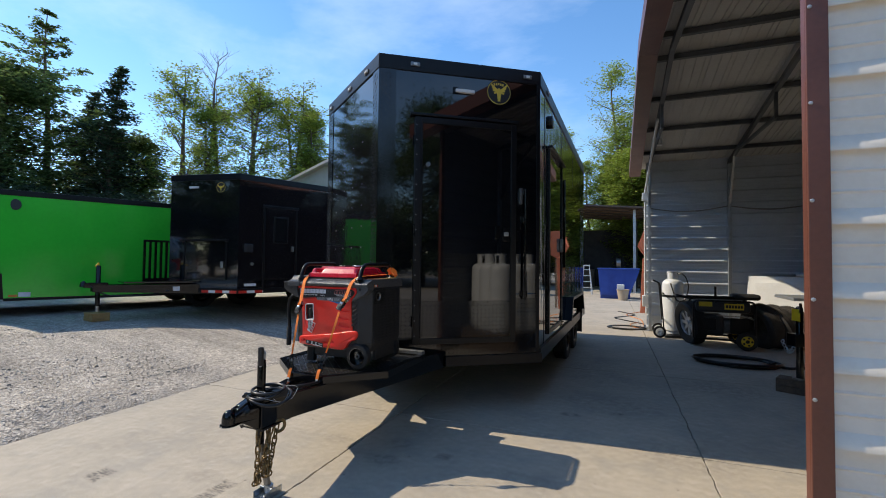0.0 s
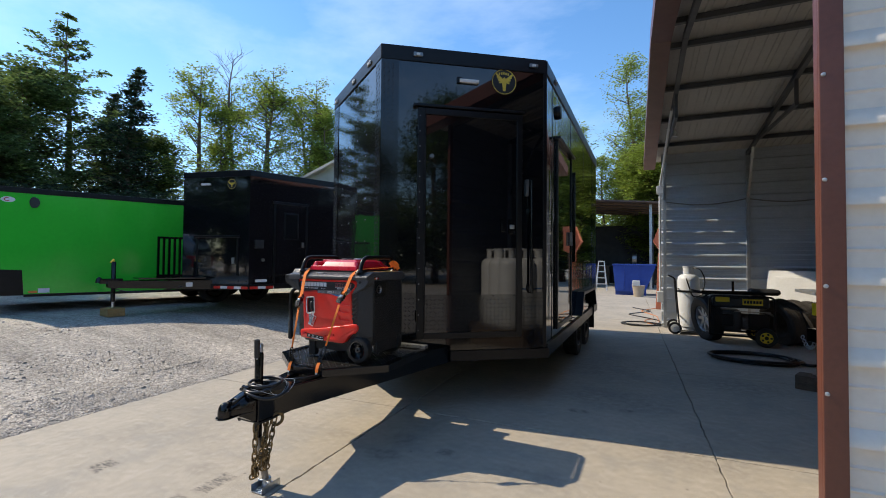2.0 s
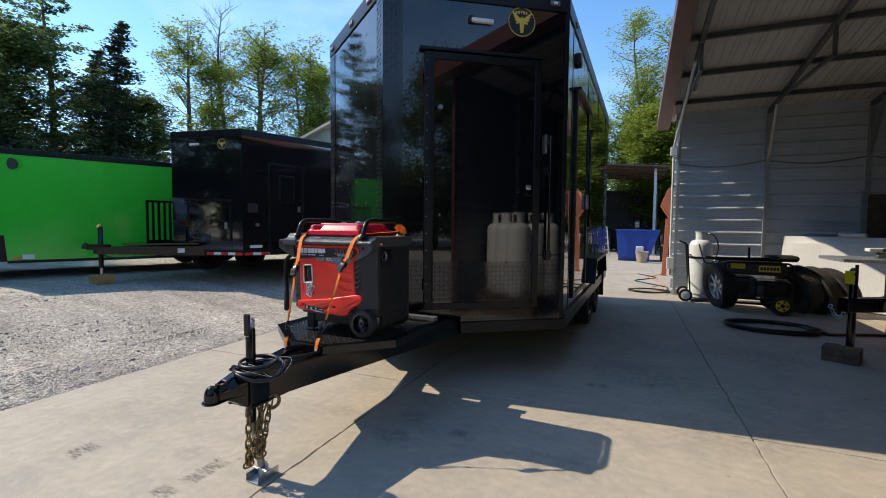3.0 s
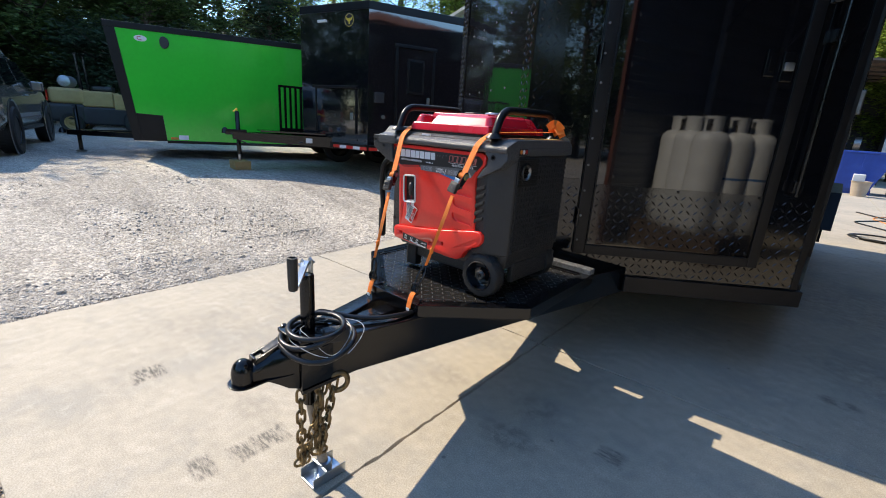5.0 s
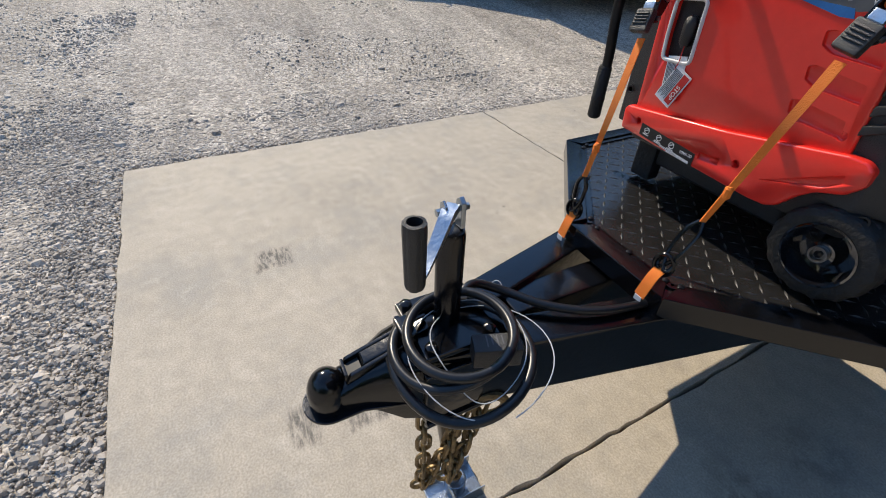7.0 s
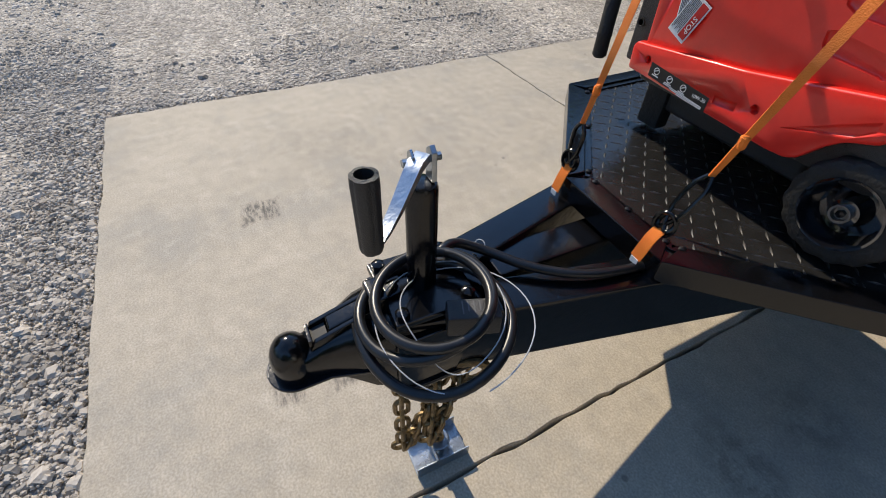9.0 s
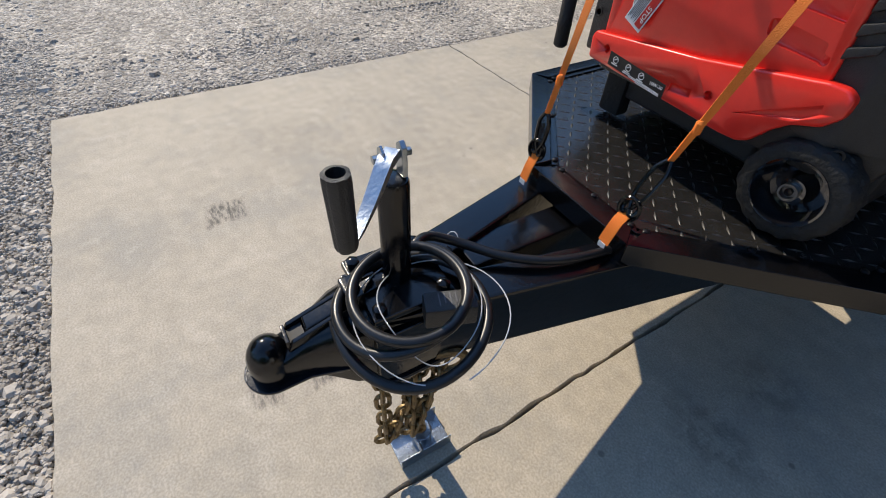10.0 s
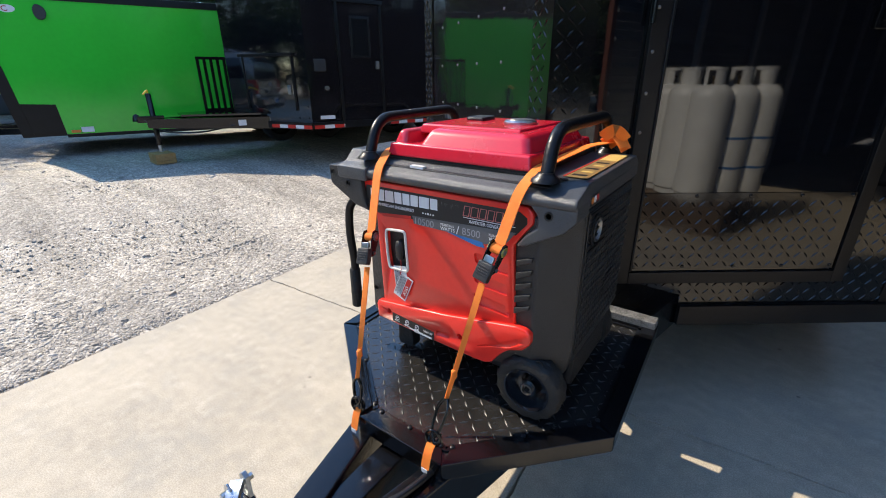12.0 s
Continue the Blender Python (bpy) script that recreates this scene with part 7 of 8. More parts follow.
# ---- parked trailers and vehicles on the gravel ----
def build_second_trailer():
    M2 = pose(-8.26, 5.94, 0.33, 0, 0, -20)
    t = thing("cargo_trailer", "smaller black enclosed V-nose trailer parked on gravel", "trailer", M2)
    S, N, L, a, b = 1.28, 0.78, 6.2, 0.45, 2.67
    F = math.hypot(S, N)
    R = plane_frame((0, 0, 0), (S, N, 0))
    Lf = plane_frame((-S, N, 0), (S, -N, 0))
    W = plane_frame((S, N, 0), (0, 1, 0))
    part("nose_panel", Geo(R).box(0, F, 0, 0.03, a, b), black_dusty, t)
    part("nose_panel", Geo(Lf).box(0, F, 0, 0.03, a, b), black_dusty, t)
    part("side_wall", Geo(W).box(0, L, 0, 0.03, a, b), black_dusty, t)
    part("side_wall", Geo().box(-S, -S + 0.03, N, N + L, a, b), black_dusty, t)
    part("rear_wall", Geo().box(-S, S, N + L - 0.03, N + L, a, b), black_dusty, t)
    ol = [(0, 0.03), (S - 0.03, N), (S - 0.03, N + L - 0.03), (-S + 0.03, N + L - 0.03), (-S + 0.03, N)]
    part("roof", Geo().prism(ol, b - 0.04, b + 0.02), black_trim, t)
    part("floor_frame", Geo().prism(ol, a, a + 0.14), black_trim, t)
    for m, e in ((R, F), (W, L), (Lf, F)):
        part("top_trim", Geo(m).box(0, e, -0.012, 0.02, b - 0.09, b + 0.025, 0.005), black_trim, t)
        part("bottom_trim", Geo(m).box(0, e, -0.016, 0.02, a - 0.01, a + 0.09, 0.005), black_trim, t)
    g = Geo(R)
    for x in (0.07, F - 0.22, F - 0.05):
        for k in range(13):
            part("rivet", Geo(R).lathe([(0.013, 0), (0.010, -0.008), (0.003, -0.011)], 8, (x, 0, 0.6 + 0.155 * k), "y"), black_steel, t)
    # hatch in the nose
    h = part("hatch", Geo(R).box(0.36, 1.24, -0.014, 0, 0.72, 1.42, 0.004), black_dusty, t)
    part("hatch_rail", Geo(R).box(0.30, 1.30, -0.05, 0, 1.42, 1.46, 0.006), black_trim, h)
    part("hatch_latch", Geo(R).box(1.14, 1.2, -0.03, -0.014, 0.92, 1.04, 0.006), zinc, h)
    for x in (0.34, 1.24):
        part("hatch_frame", Geo(R).box(x, x + 0.03, -0.022, 0, 0.70, 1.42, 0.004), black_trim, h)
    bd = part("badge", Geo(R).lathe([(0.10, -0.001), (0.10, -0.005)], 30, (1.10, 0, 2.44), "y"), dark_mark, t, "round gold emblem badge")
    ring = [Vector((1.10 + 0.09 * math.cos(w), -0.006, 2.44 + 0.09 * math.sin(w))) for w in [2 * math.pi * i / 30 for i in range(30)]]
    part("badge_ring", Geo(R).tube(ring, 0.004, 5, True), gold_mark, bd)
    g = Geo(R)
    g.prism([(1.09, 2.38), (1.11, 2.38), (1.115, 2.46), (1.10, 2.48), (1.085, 2.46)], -0.008, -0.005, "y")
    for s in (-1, 1):
        g.prism([(1.10 + s * 0.012, 2.42), (1.10 + s * 0.06, 2.45), (1.10 + s * 0.065, 2.49), (1.10 + s * 0.012, 2.45)], -0.008, -0.005, "y")
    part("badge_emblem", g, gold_mark, bd)
    part("lamp", Geo(R).box(0.42, 0.62, -0.03, 0, 2.43, 2.47, 0.008), white_paint, t)
    # side door with window
    d = part("side_door", Geo(W).box(0.50, 1.13, -0.012, 0, 0.55, 2.10), black_dusty, t)
    for x in (0.46, 1.13):
        part("door_frame", Geo(W).box(x, x + 0.04, -0.025, 0, 0.50, 2.14, 0.004), black_trim, d)
    part("door_frame", Geo(W).box(0.44, 1.19, -0.04, 0, 2.10, 2.15, 0.004), black_trim, d)
    part("window_frame", Geo(W).box(0.66, 0.97, -0.028, -0.012, 1.40, 1.94, 0.02), black_trim, d)
    part("window_pane", Geo(W).box(0.69, 0.94, -0.032, -0.026, 1.43, 1.91, 0.01), glass_dark, d)
    part("handle", Geo(W).box(1.04, 1.09, -0.04, -0.012, 1.25, 1.36, 0.008), steel_dull, d)
    part("socket_box", Geo(W).box(0.10, 0.26, -0.05, 0, 1.22, 1.38, 0.012), black_plastic, t)
    part("water_inlet", Geo(W).lathe([(0.03, 0), (0.03, -0.03), (0.01, -0.03)], 12, (0.26, 0, 1.0), "y"), zinc, t)
    part("paper_label", Geo(W).box(0.12, 0.34, -0.018, -0.016, 0.58, 0.63), white_mark, t)
    # red and white tape
    for m, x0, x1 in ((R, 0.75, F), (W, 0.02, 0.48), (W, 1.25, 2.6)):
        k, x = 0, x0
        while x < x1:
            e = min(x1, x + 0.15)
            part("tape", Geo(m).box(x, e, -0.019, -0.016, a + 0.0, a + 0.05), (reflect_red, reflect_white)[k % 2], t)
            x, k = e, k + 1
    # tongue with deck, rail and jack on timber
    for s in (-1, 1):
        part("tongue_beam", Geo().tube([(s * 0.06, -1.15, 0.55), (s * 0.62, 0.75, 0.51)], [0.085, 0.13], 4), black_steel, t)
    part("deck", Geo().prism([(-0.25, -0.75), (0.25, -0.75), (0.6, 0.25), (-0.6, 0.25)], 0.635, 0.66), black_plate, t)
    part("coupler", Geo().lathe([(0.055, -0.06), (0.05, -0.02), (0.037, 0.02), (0.01, 0.04)], 16, (0, -1.28, 0.64)), black_steel, t)
    part("coupler_neck", Geo().prism([(-0.05, -1.28), (0.05, -1.28), (0.10, -0.95), (-0.10, -0.95)], 0.56, 0.65, "z", 0.008), black_steel, t)
    j = part("jack", Geo().lathe([(0.036, 0.24), (0.036, 0.93), (0.02, 0.95)], 14, (0, -1.08, 0)), black_steel, t)
    part("inner_tube", Geo().lathe([(0.025, 0.14), (0.025, 0.4)], 12, (0.001, -1.08, 0)), zinc, j)
    part("crank", Geo().tube(rounded([(0, -1.08, 0.94), (0.0, -1.08, 0.99), (0.13, -1.14, 0.94)], 0.02), 0.012, 8), yellow, j)
    part("cord", Geo().tube(rounded([(0.05, -1.2, 0.60), (0.14, -1.0, 0.42), (0.26, -0.5, 0.40), (0.45, -0.1, 0.50)], 0.2), 0.012, 6), cable_black, t)
    part("tongue_label", Geo().box(0.505, 0.511, -0.06, 0.05, 0.49, 0.57), white_mark, t)
    r = part("guard_rail", Geo().box(-0.32, -0.28, -0.36, 0.14, 1.40, 1.44), black_steel, t)
    part("guard_rail", Geo().box(-0.32, -0.28, -0.36, 0.14, 0.66, 0.70), black_steel, t)
    for k in range(6):
        part("baluster", Geo().box(-0.322, -0.278, -0.362 + 0.092 * k, -0.322 + 0.092 * k, 0.66, 1.438), black_steel, r)
    bl = thing("timber_block", "yellow pine timber block under the trailer jack", "block", M2 @ pose(0, -1.08, -0.012, 0, 0, 12))
    for z in (0, 0.048, 0.096):
        part("plank", Geo().box(-0.17, 0.17, -0.13, 0.13, z, z + 0.046, 0.004), wood, bl)
    ac = thing("roof_vent", "white rooftop vent housing on the black trailer", "vent", M2 @ pose(0.2, 2.0, b + 0.02))
    part("housing", Geo().box(-0.3, 0.3, -0.35, 0.35, 0, 0.16, 0.04), white_paint, ac)
    for y in (2.6, 3.5):
        for s in (-1, 1):
            wheel(t, (s * (S - 0.08), N + y, 0.345), s, 0.345)


build_second_trailer()


def build_green_trailer():
    M3 = pose(-10.286, 4.337, 0.33, 0, 0, -23)
    t = thing("cargo_trailer", "bright green enclosed cargo trailer with black trim", "trailer", M3)
    a, b, L, wd = 0.34, 2.24, 7.2, 2.4
    # right side in the plane x = 0, front edge raked
    part("side_wall", Geo().prism([(0.0, a), (L, a), (L, b), (-0.60, b), (-0.46, 0.80), (-0.03, 0.78)], -0.03, 0.0, "x"), green_gloss, t)
    part("side_wall", Geo().prism([(0.0, a), (L, a), (L, b), (-0.60, b), (-0.46, 0.80)], -wd, -wd + 0.03, "x"), green_gloss, t)
    part("lower_guard", Geo().prism([(-0.40, a - 0.02), (0.0, a - 0.01), (-0.03, 0.78), (-0.46, 0.80)], -0.03, 0.006, "x"), black_trim, t)
    part("front_trim", Geo().prism([(-0.76, b), (-0.60, b), (-0.44, 0.80), (-0.38, a - 0.02), (-0.52, a - 0.02), (-0.58, 0.80)], -0.06, 0.012, "x"), black_trim, t)
    part("front_wall", Geo().prism([(-0.74, b), (-0.66, b), (-0.42, a), (-0.50, a)], -wd, -0.06, "x"), black_gloss, t)
    part("roof", Geo().box(-wd, 0.0, -0.74, L, b - 0.02, b + 0.03), black_trim, t)
    part("top_trim", Geo().box(-0.02, 0.018, -0.76, L, b - 0.06, b + 0.04, 0.006), black_trim, t)
    part("bottom_trim", Geo().box(-0.03, 0.012, 0.0, L, a - 0.05, a, 0.004), black_trim, t)
    part("rear_wall", Geo().box(-wd, -0.03, L - 0.03, L, a, b), green_gloss, t)
    part("floor_frame", Geo().box(-wd + 0.03, -0.03, -0.3, L - 0.03, a - 0.02, a + 0.1), black_trim, t)
    part("vent", Geo().prism([(0.10 + 0.085 * math.cos(w) * (1.0 if math.cos(w) > 0 else 0.7), b - 0.22 + 0.10 * math.sin(w)) for w in [2 * math.pi * i / 20 for i in range(20)]], 0.0, 0.04, "x", 0.008), black_plastic, t)
    part("maker_badge", Geo().prism([(-0.24 + 0.095 * math.cos(w), b - 0.19 + 0.05 * math.sin(w)) for w in [2 * math.pi * i / 20 for i in range(20)]], 0.0, 0.004, "x"), white_mark, t)
    part("maker_badge_swirl", Geo().tube(arc((0.005, -0.25, b - 0.19), 0.035, 60, 320, 14, (0, 1, 0), (0, 0, 0.8)), 0.006, 5), red_mark, t)
    part("side_marker", Geo().box(0.0, 0.012, 0.06, 0.18, a + 0.02, a + 0.06, 0.004), orange_paint, t)
    part("paper_label", Geo().box(0.0, 0.003, 0.19, 0.35, a + 0.02, a + 0.10), white_mark, t)
    for k in range(5):
        part("panel_seam", Geo().box(0.0, 0.003, 0.75 + 1.22 * k, 0.762 + 1.22 * k, a, b - 0.06), green_gloss, t)
    for s in (-1, 1):
        part("tongue_beam", Geo().tube([(-wd / 2 + s * 0.04, -1.75, 0.36), (-wd / 2 + s * 0.6, -0.3, 0.36)], 0.065, 4), black_steel, t)
    part("coupler", Geo().lathe([(0.06, -0.06), (0.05, 0.0), (0.02, 0.04)], 14, (-wd / 2, -1.85, 0.40)), black_steel, t)
    j = part("jack", Geo().lathe([(0.035, 0.02), (0.035, 0.85), (0.02, 0.87)], 14, (-wd / 2, -1.6, 0)), black_steel, t)
    part("foot", Geo().box(-wd / 2 - 0.07, -wd / 2 + 0.07, -1.67, -1.53, 0.0, 0.025), steel_dull, j)
    part("crank", Geo().tube([(-wd / 2, -1.6, 0.8), (-wd / 2 + 0.14, -1.6, 0.84)], 0.014, 6), black_steel, j)
    for y in (3.2, 4.1):
        for x, s in ((-0.12, 1), (-wd + 0.12, -1)):
            wheel(t, (x, y, 0.34), s, 0.34)


build_green_trailer()


def build_suv():
    t = thing("sport_utility_vehicle", "dusty pewter-grey full-size sport utility vehicle", "car", pose(-10.61, 1.16, 0.34, 0, 0, 75))
    half = 0.99

    def loft(sections, mat, name):
        """sections: y, then (x, z) half outline from bottom to top; mirrored."""
        vs, fs = [], []
        n = len(sections[0][1]) * 2
        for y, half_pts in sections:
            vs += [(x, y, z) for x, z in half_pts] + [(-x, y, z) for x, z in reversed(half_pts)]
        for i in range(len(sections) - 1):
            fs += [(i * n + k, i * n + (k + 1) % n, (i + 1) * n + (k + 1) % n, (i + 1) * n + k) for k in range(n)]
        fs += [tuple(range(n))[::-1], tuple(range(len(vs) - n, len(vs)))]
        return part(name, Geo().add(vs, fs), mat, t)
    body = lambda y, w, zb, zt: (y, [(w * 0.93, zb), (w, zb + 0.18), (w, zt - 0.18), (w * 0.965, zt)])
    loft([body(0.06, half * 0.93, 0.50, 1.16), body(0.14, half * 0.98, 0.42, 1.18), body(0.6, half, 0.40, 1.2), body(3.6, half, 0.40, 1.2), body(4.4, half * 0.98, 0.42, 1.17), body(5.1, half * 0.92, 0.46, 1.08), body(5.25, half * 0.85, 0.55, 0.98)], suv_paint, "body")
    cab = lambda y, w0, w1, zt: (y, [(w0, 1.14), (w0 * 0.985, 1.3), (w1, zt - 0.07), (w1 * 0.9, zt)])
    loft([cab(0.10, 0.93, 0.84, 1.62), cab(0.30, 0.95, 0.82, 1.90), cab(0.8, 0.955, 0.82, 1.94), cab(2.4, 0.955, 0.82, 1.93), cab(3.1, 0.95, 0.80, 1.80), cab(4.1, 0.93, 0.86, 1.24)], suv_paint, "cabin")
    pane = [(-0.82, 0.088, 1.22), (0.82, 0.088, 1.22), (0.76, 0.088, 1.62), (-0.76, 0.088, 1.62), (0.72, 0.215, 1.80), (-0.72, 0.215, 1.80)]
    pane += [(x, y + 0.02, z) for x, y, z in pane]
    part("rear_window", Geo().add(pane, [(0, 1, 2, 3), (3, 2, 4, 5), (9, 8, 7, 6), (11, 10, 8, 9), (0, 6, 7, 1), (1, 7, 8, 2), (2, 8, 10, 4), (4, 10, 11, 5), (5, 11, 9, 3), (3, 9, 6, 0)]), glass_dark, t)
    for s in (-1, 1):
        for ya, yb, yc, yd in ((0.32, 1.12, 1.10, 0.42), (1.22, 2.15, 2.12, 1.20), (2.25, 3.30, 2.95, 2.22)):
            p = [(s * 0.953, ya, 1.24), (s * 0.953, yb, 1.24), (s * 0.845, yc, 1.78), (s * 0.845, yd, 1.78)]
            q = [(x - s * 0.02, y, z) for x, y, z in p]
            part("side_window", Geo().add(p + q, [(0, 1, 2, 3), (7, 6, 5, 4), (0, 4, 5, 1), (1, 5, 6, 2), (2, 6, 7, 3), (3, 7, 4, 0)]), glass_dark, t)
        part("tail_lamp", Geo().box(min(s * 0.80, s * 0.955), max(s * 0.80, s * 0.955), 0.05, 0.28, 0.80, 1.20, 0.03), lamp_red, t)
        part("reverse_lamp", Geo().box(min(s * 0.79, s * 0.95), max(s * 0.79, s * 0.95), 0.05, 0.2, 0.72, 0.80, 0.02), white_paint, t)
        part("mirror", Geo().box(min(s * 0.98, s * 1.18), max(s * 0.98, s * 1.18), 3.0, 3.12, 1.18, 1.40, 0.04), suv_paint, t)
        part("roof_rail", Geo().tube(rounded([(s * 0.72, 0.45, 1.90), (s * 0.72, 0.6, 1.99), (s * 0.72, 2.5, 1.99), (s * 0.72, 2.7, 1.90)], 0.1), 0.024, 8), galv, t)
        part("running_board", Geo().box(min(s * 0.85, s * 1.02), max(s * 0.85, s * 1.02), 1.65, 3.5, 0.36, 0.42, 0.02), black_plastic, t)
        part("side_moulding", Geo().box(min(s * 0.985, s * 1.0), max(s * 0.985, s * 1.0), 1.6, 3.5, 0.62, 0.70, 0.006), galv, t)
        for y in (1.15, 4.28):
            arch = Geo().lathe([(0.46, 0.0), (0.49, s * 0.012), (0.47, s * 0.02), (0.44, 0.0)], 30, (s * 0.985, y, 0.42), "x")
            part("wheel_arch", arch, suv_paint, t)
            part("wheel_well", Geo().lathe([(0.45, 0), (0.45, s * 0.012)], 30, (s * 0.982, y, 0.42), "x"), dark_mark, t)
            wheel(t, (s * 0.90, y, 0.395), s, 0.395, 0.26)
        part("door_handle", Geo().box(min(s * 0.99, s * 1.02), max(s * 0.99, s * 1.02), 2.3, 2.5, 1.06, 1.09, 0.01), galv, t)
    bp = part("bumper", Geo().box(-0.94, 0.94, -0.08, 0.25, 0.46, 0.70, 0.05), suv_paint, t)
    part("bumper_step", Geo().box(-0.62, 0.62, -0.085, 0.1, 0.62, 0.72, 0.02), black_plastic, bp)
    part("lower_valance", Geo().box(-0.8, 0.8, -0.05, 0.2, 0.36, 0.48, 0.03), black_plastic, bp)
    for s in (-1, 1):
        part("reflector", Geo().box(s * 0.72 - 0.07, s * 0.72 + 0.07, -0.088, -0.075, 0.53, 0.58), lamp_red, bp)
    pl = part("number_plate", Geo().box(-0.16, 0.16, -0.10, -0.085, 0.50, 0.66, 0.004), white_mark, t, "white and blue number plate")
    part("plate_mark", Geo().box(-0.13, 0.13, -0.103, -0.10, 0.545, 0.61), blue_mark, pl)
    part("rear_garnish", Geo().box(-0.30, 0.30, 0.02, 0.12, 0.80, 0.90, 0.02), suv_paint, t)
    part("handle_recess", Geo().box(-0.12, 0.12, 0.012, 0.03, 0.82, 0.87), dark_mark, t)
    part("wiper", Geo().box(-0.05, 0.55, 0.06, 0.085, 1.17, 1.20, 0.005), black_trim, t)
    part("maker_badge", Geo().lathe([(0.075, 0.05), (0.07, 0.035)], 20, (-0.05, 0, 1.06), "y"), galv, t)
    part("brake_lamp", Geo().box(-0.2, 0.2, 0.21, 0.28, 1.85, 1.89, 0.01), lamp_red, t)
    for x in (-0.72, 0.55):
        part("letter_bar", Geo().box(x - 0.12, x + 0.12, 0.045, 0.056, 0.92, 0.96), galv, t)
    # lower the greenhouse and waist a little
    for ob in t.children_recursive:
        if ob.type == "MESH" and ob.name.split(".")[0] not in ("wheel", "tyre", "rim", "hub", "lug_nut", "wheel_arch", "wheel_well"):
            for v in ob.data.vertices:
                if v.co.z > 0.45:
                    v.co.z = 0.45 + (v.co.z - 0.45) * 0.84
    part("tow_bar", Geo().box(-0.04, 0.04, -0.14, 0.2, 0.36, 0.42), black_steel, t)


build_suv()


def build_forklift():
    t = thing("forklift", "tan and dark grey forklift truck with a gas bottle", "forklift", pose(-17.9, 5.15, 0.35, 0, 0, -22))
    part("chassis", Geo().box(-0.55, 0.55, -1.0, 1.0, 0.25, 0.75, 0.06), black_plastic, t)
    part("counterweight", Geo().box(-0.57, 0.57, -1.37, -0.5, 0.30, 0.82, 0.10), black_plastic, t)
    part("rear_hood", Geo().box(-0.54, 0.54, -1.33, -0.5, 0.80, 1.24, 0.10), tan_paint, t)
    part("hood", Geo().box(-0.5, 0.5, -0.6, 0.2, 0.75, 1.2, 0.05), tan_paint, t)
    part("side_panel", Geo().box(-0.56, 0.56, 0.2, 0.95, 0.7, 1.15, 0.03), tan_paint, t)
    for x in (-0.42, 0.42):
        part("mast_rail", Geo().box(x - 0.07, x + 0.07, 1.0, 1.2, 0.1, 2.35), black_steel, t)
        part("guard_post", Geo().tube([(x, 0.75, 1.1), (x, 0.4, 2.2)], 0.04, 6), black_steel, t)
        part("guard_post", Geo().tube([(x, -0.55, 1.2), (x, -0.6, 2.2)], 0.04, 6), black_steel, t)
        part("fork", Geo().box(x - 0.06, x + 0.06, 1.2, 2.2, 0.08, 0.13), black_steel, t)
        for y, r in ((0.75, 0.36), (-0.85, 0.28)):
            wheel(t, (x * 1.3, y, r), 1 if x > 0 else -1, r, 0.2, tan_paint)
    for z in (0.8, 2.25):
        part("mast_bar", Geo().box(-0.42, 0.42, 1.05, 1.15, z, z + 0.1), black_steel, t)
    for k in range(6):
        part("guard_bar", Geo().box(-0.46, 0.46, -0.6 + 0.2 * k, -0.55 + 0.2 * k, 2.18, 2.22), black_steel, t)
    part("seat", Geo().box(-0.25, 0.25, -0.35, 0.15, 1.2, 1.35, 0.05), black_plastic, t)
    part("gas_bottle", Geo().lathe([(0.06, -0.42), (0.15, -0.36), (0.165, -0.28), (0.165, 0.28), (0.15, 0.36), (0.05, 0.42)], 20, (0, -0.95, 1.42), "x"), galv, t)
    for x in (-0.45, 0.45):
        part("rear_lamp", Geo().box(x - 0.07, x + 0.07, -1.37, -1.33, 0.85, 1.15, 0.02), lamp_red, t)


build_forklift()


def build_barn():
    t = thing("red_barn", "red-painted metal barn behind the vehicles", "barn", pose(-27.5, -4.0, 0.35))
    part("wall", Geo().box(-3, 3, -5.5, 5.5, 0, 3.4), red_siding, t)
    part("roof", Geo().prism([(-3.4, 3.35), (0, 5.0), (3.4, 3.35), (3.4, 3.5), (0, 5.2), (-3.4, 3.5)], -5.9, 5.9, "y"), roof_under, t)
    part("gable", Geo().prism([(-3, 3.4), (3, 3.4), (0, 4.95)], -5.5, -5.4, "y"), red_siding, t)
    part("gable", Geo().prism([(-3, 3.4), (3, 3.4), (0, 4.95)], 5.4, 5.5, "y"), red_siding, t)
    for k in range(22):
        part("batten", Geo().box(3.0, 3.03, -5.5 + 0.5 * k, -5.45 + 0.5 * k, 0, 3.4), red_siding, t)
    part("door", Geo().box(3.0, 3.05, -1.5, 1.5, 0, 2.8), white_paint, t)
    h = thing("tan_building", "pale tan metal building behind the black trailers", "building", pose(-17.4, 17.0, 0.35, 0, 0, -8))
    part("wall", Geo().box(0, 9, 0, 2.2, 0, 4.2), tan_wall, h)
    part("gable", Geo().prism([(0, 4.2), (9, 4.2), (9, 5.15), (5.2, 5.55)], 0.0, 2.2, "y"), tan_wall, h)
    part("roof", Geo().prism([(-0.3, 4.13), (5.2, 5.56), (9.3, 5.12), (9.3, 5.22), (5.2, 5.68), (-0.3, 4.25)], -0.25, 2.4, "y"), roof_under, h)
    part("door", Geo().box(3, 6, -0.05, 0, 0, 2.6), white_paint, h)


build_barn()


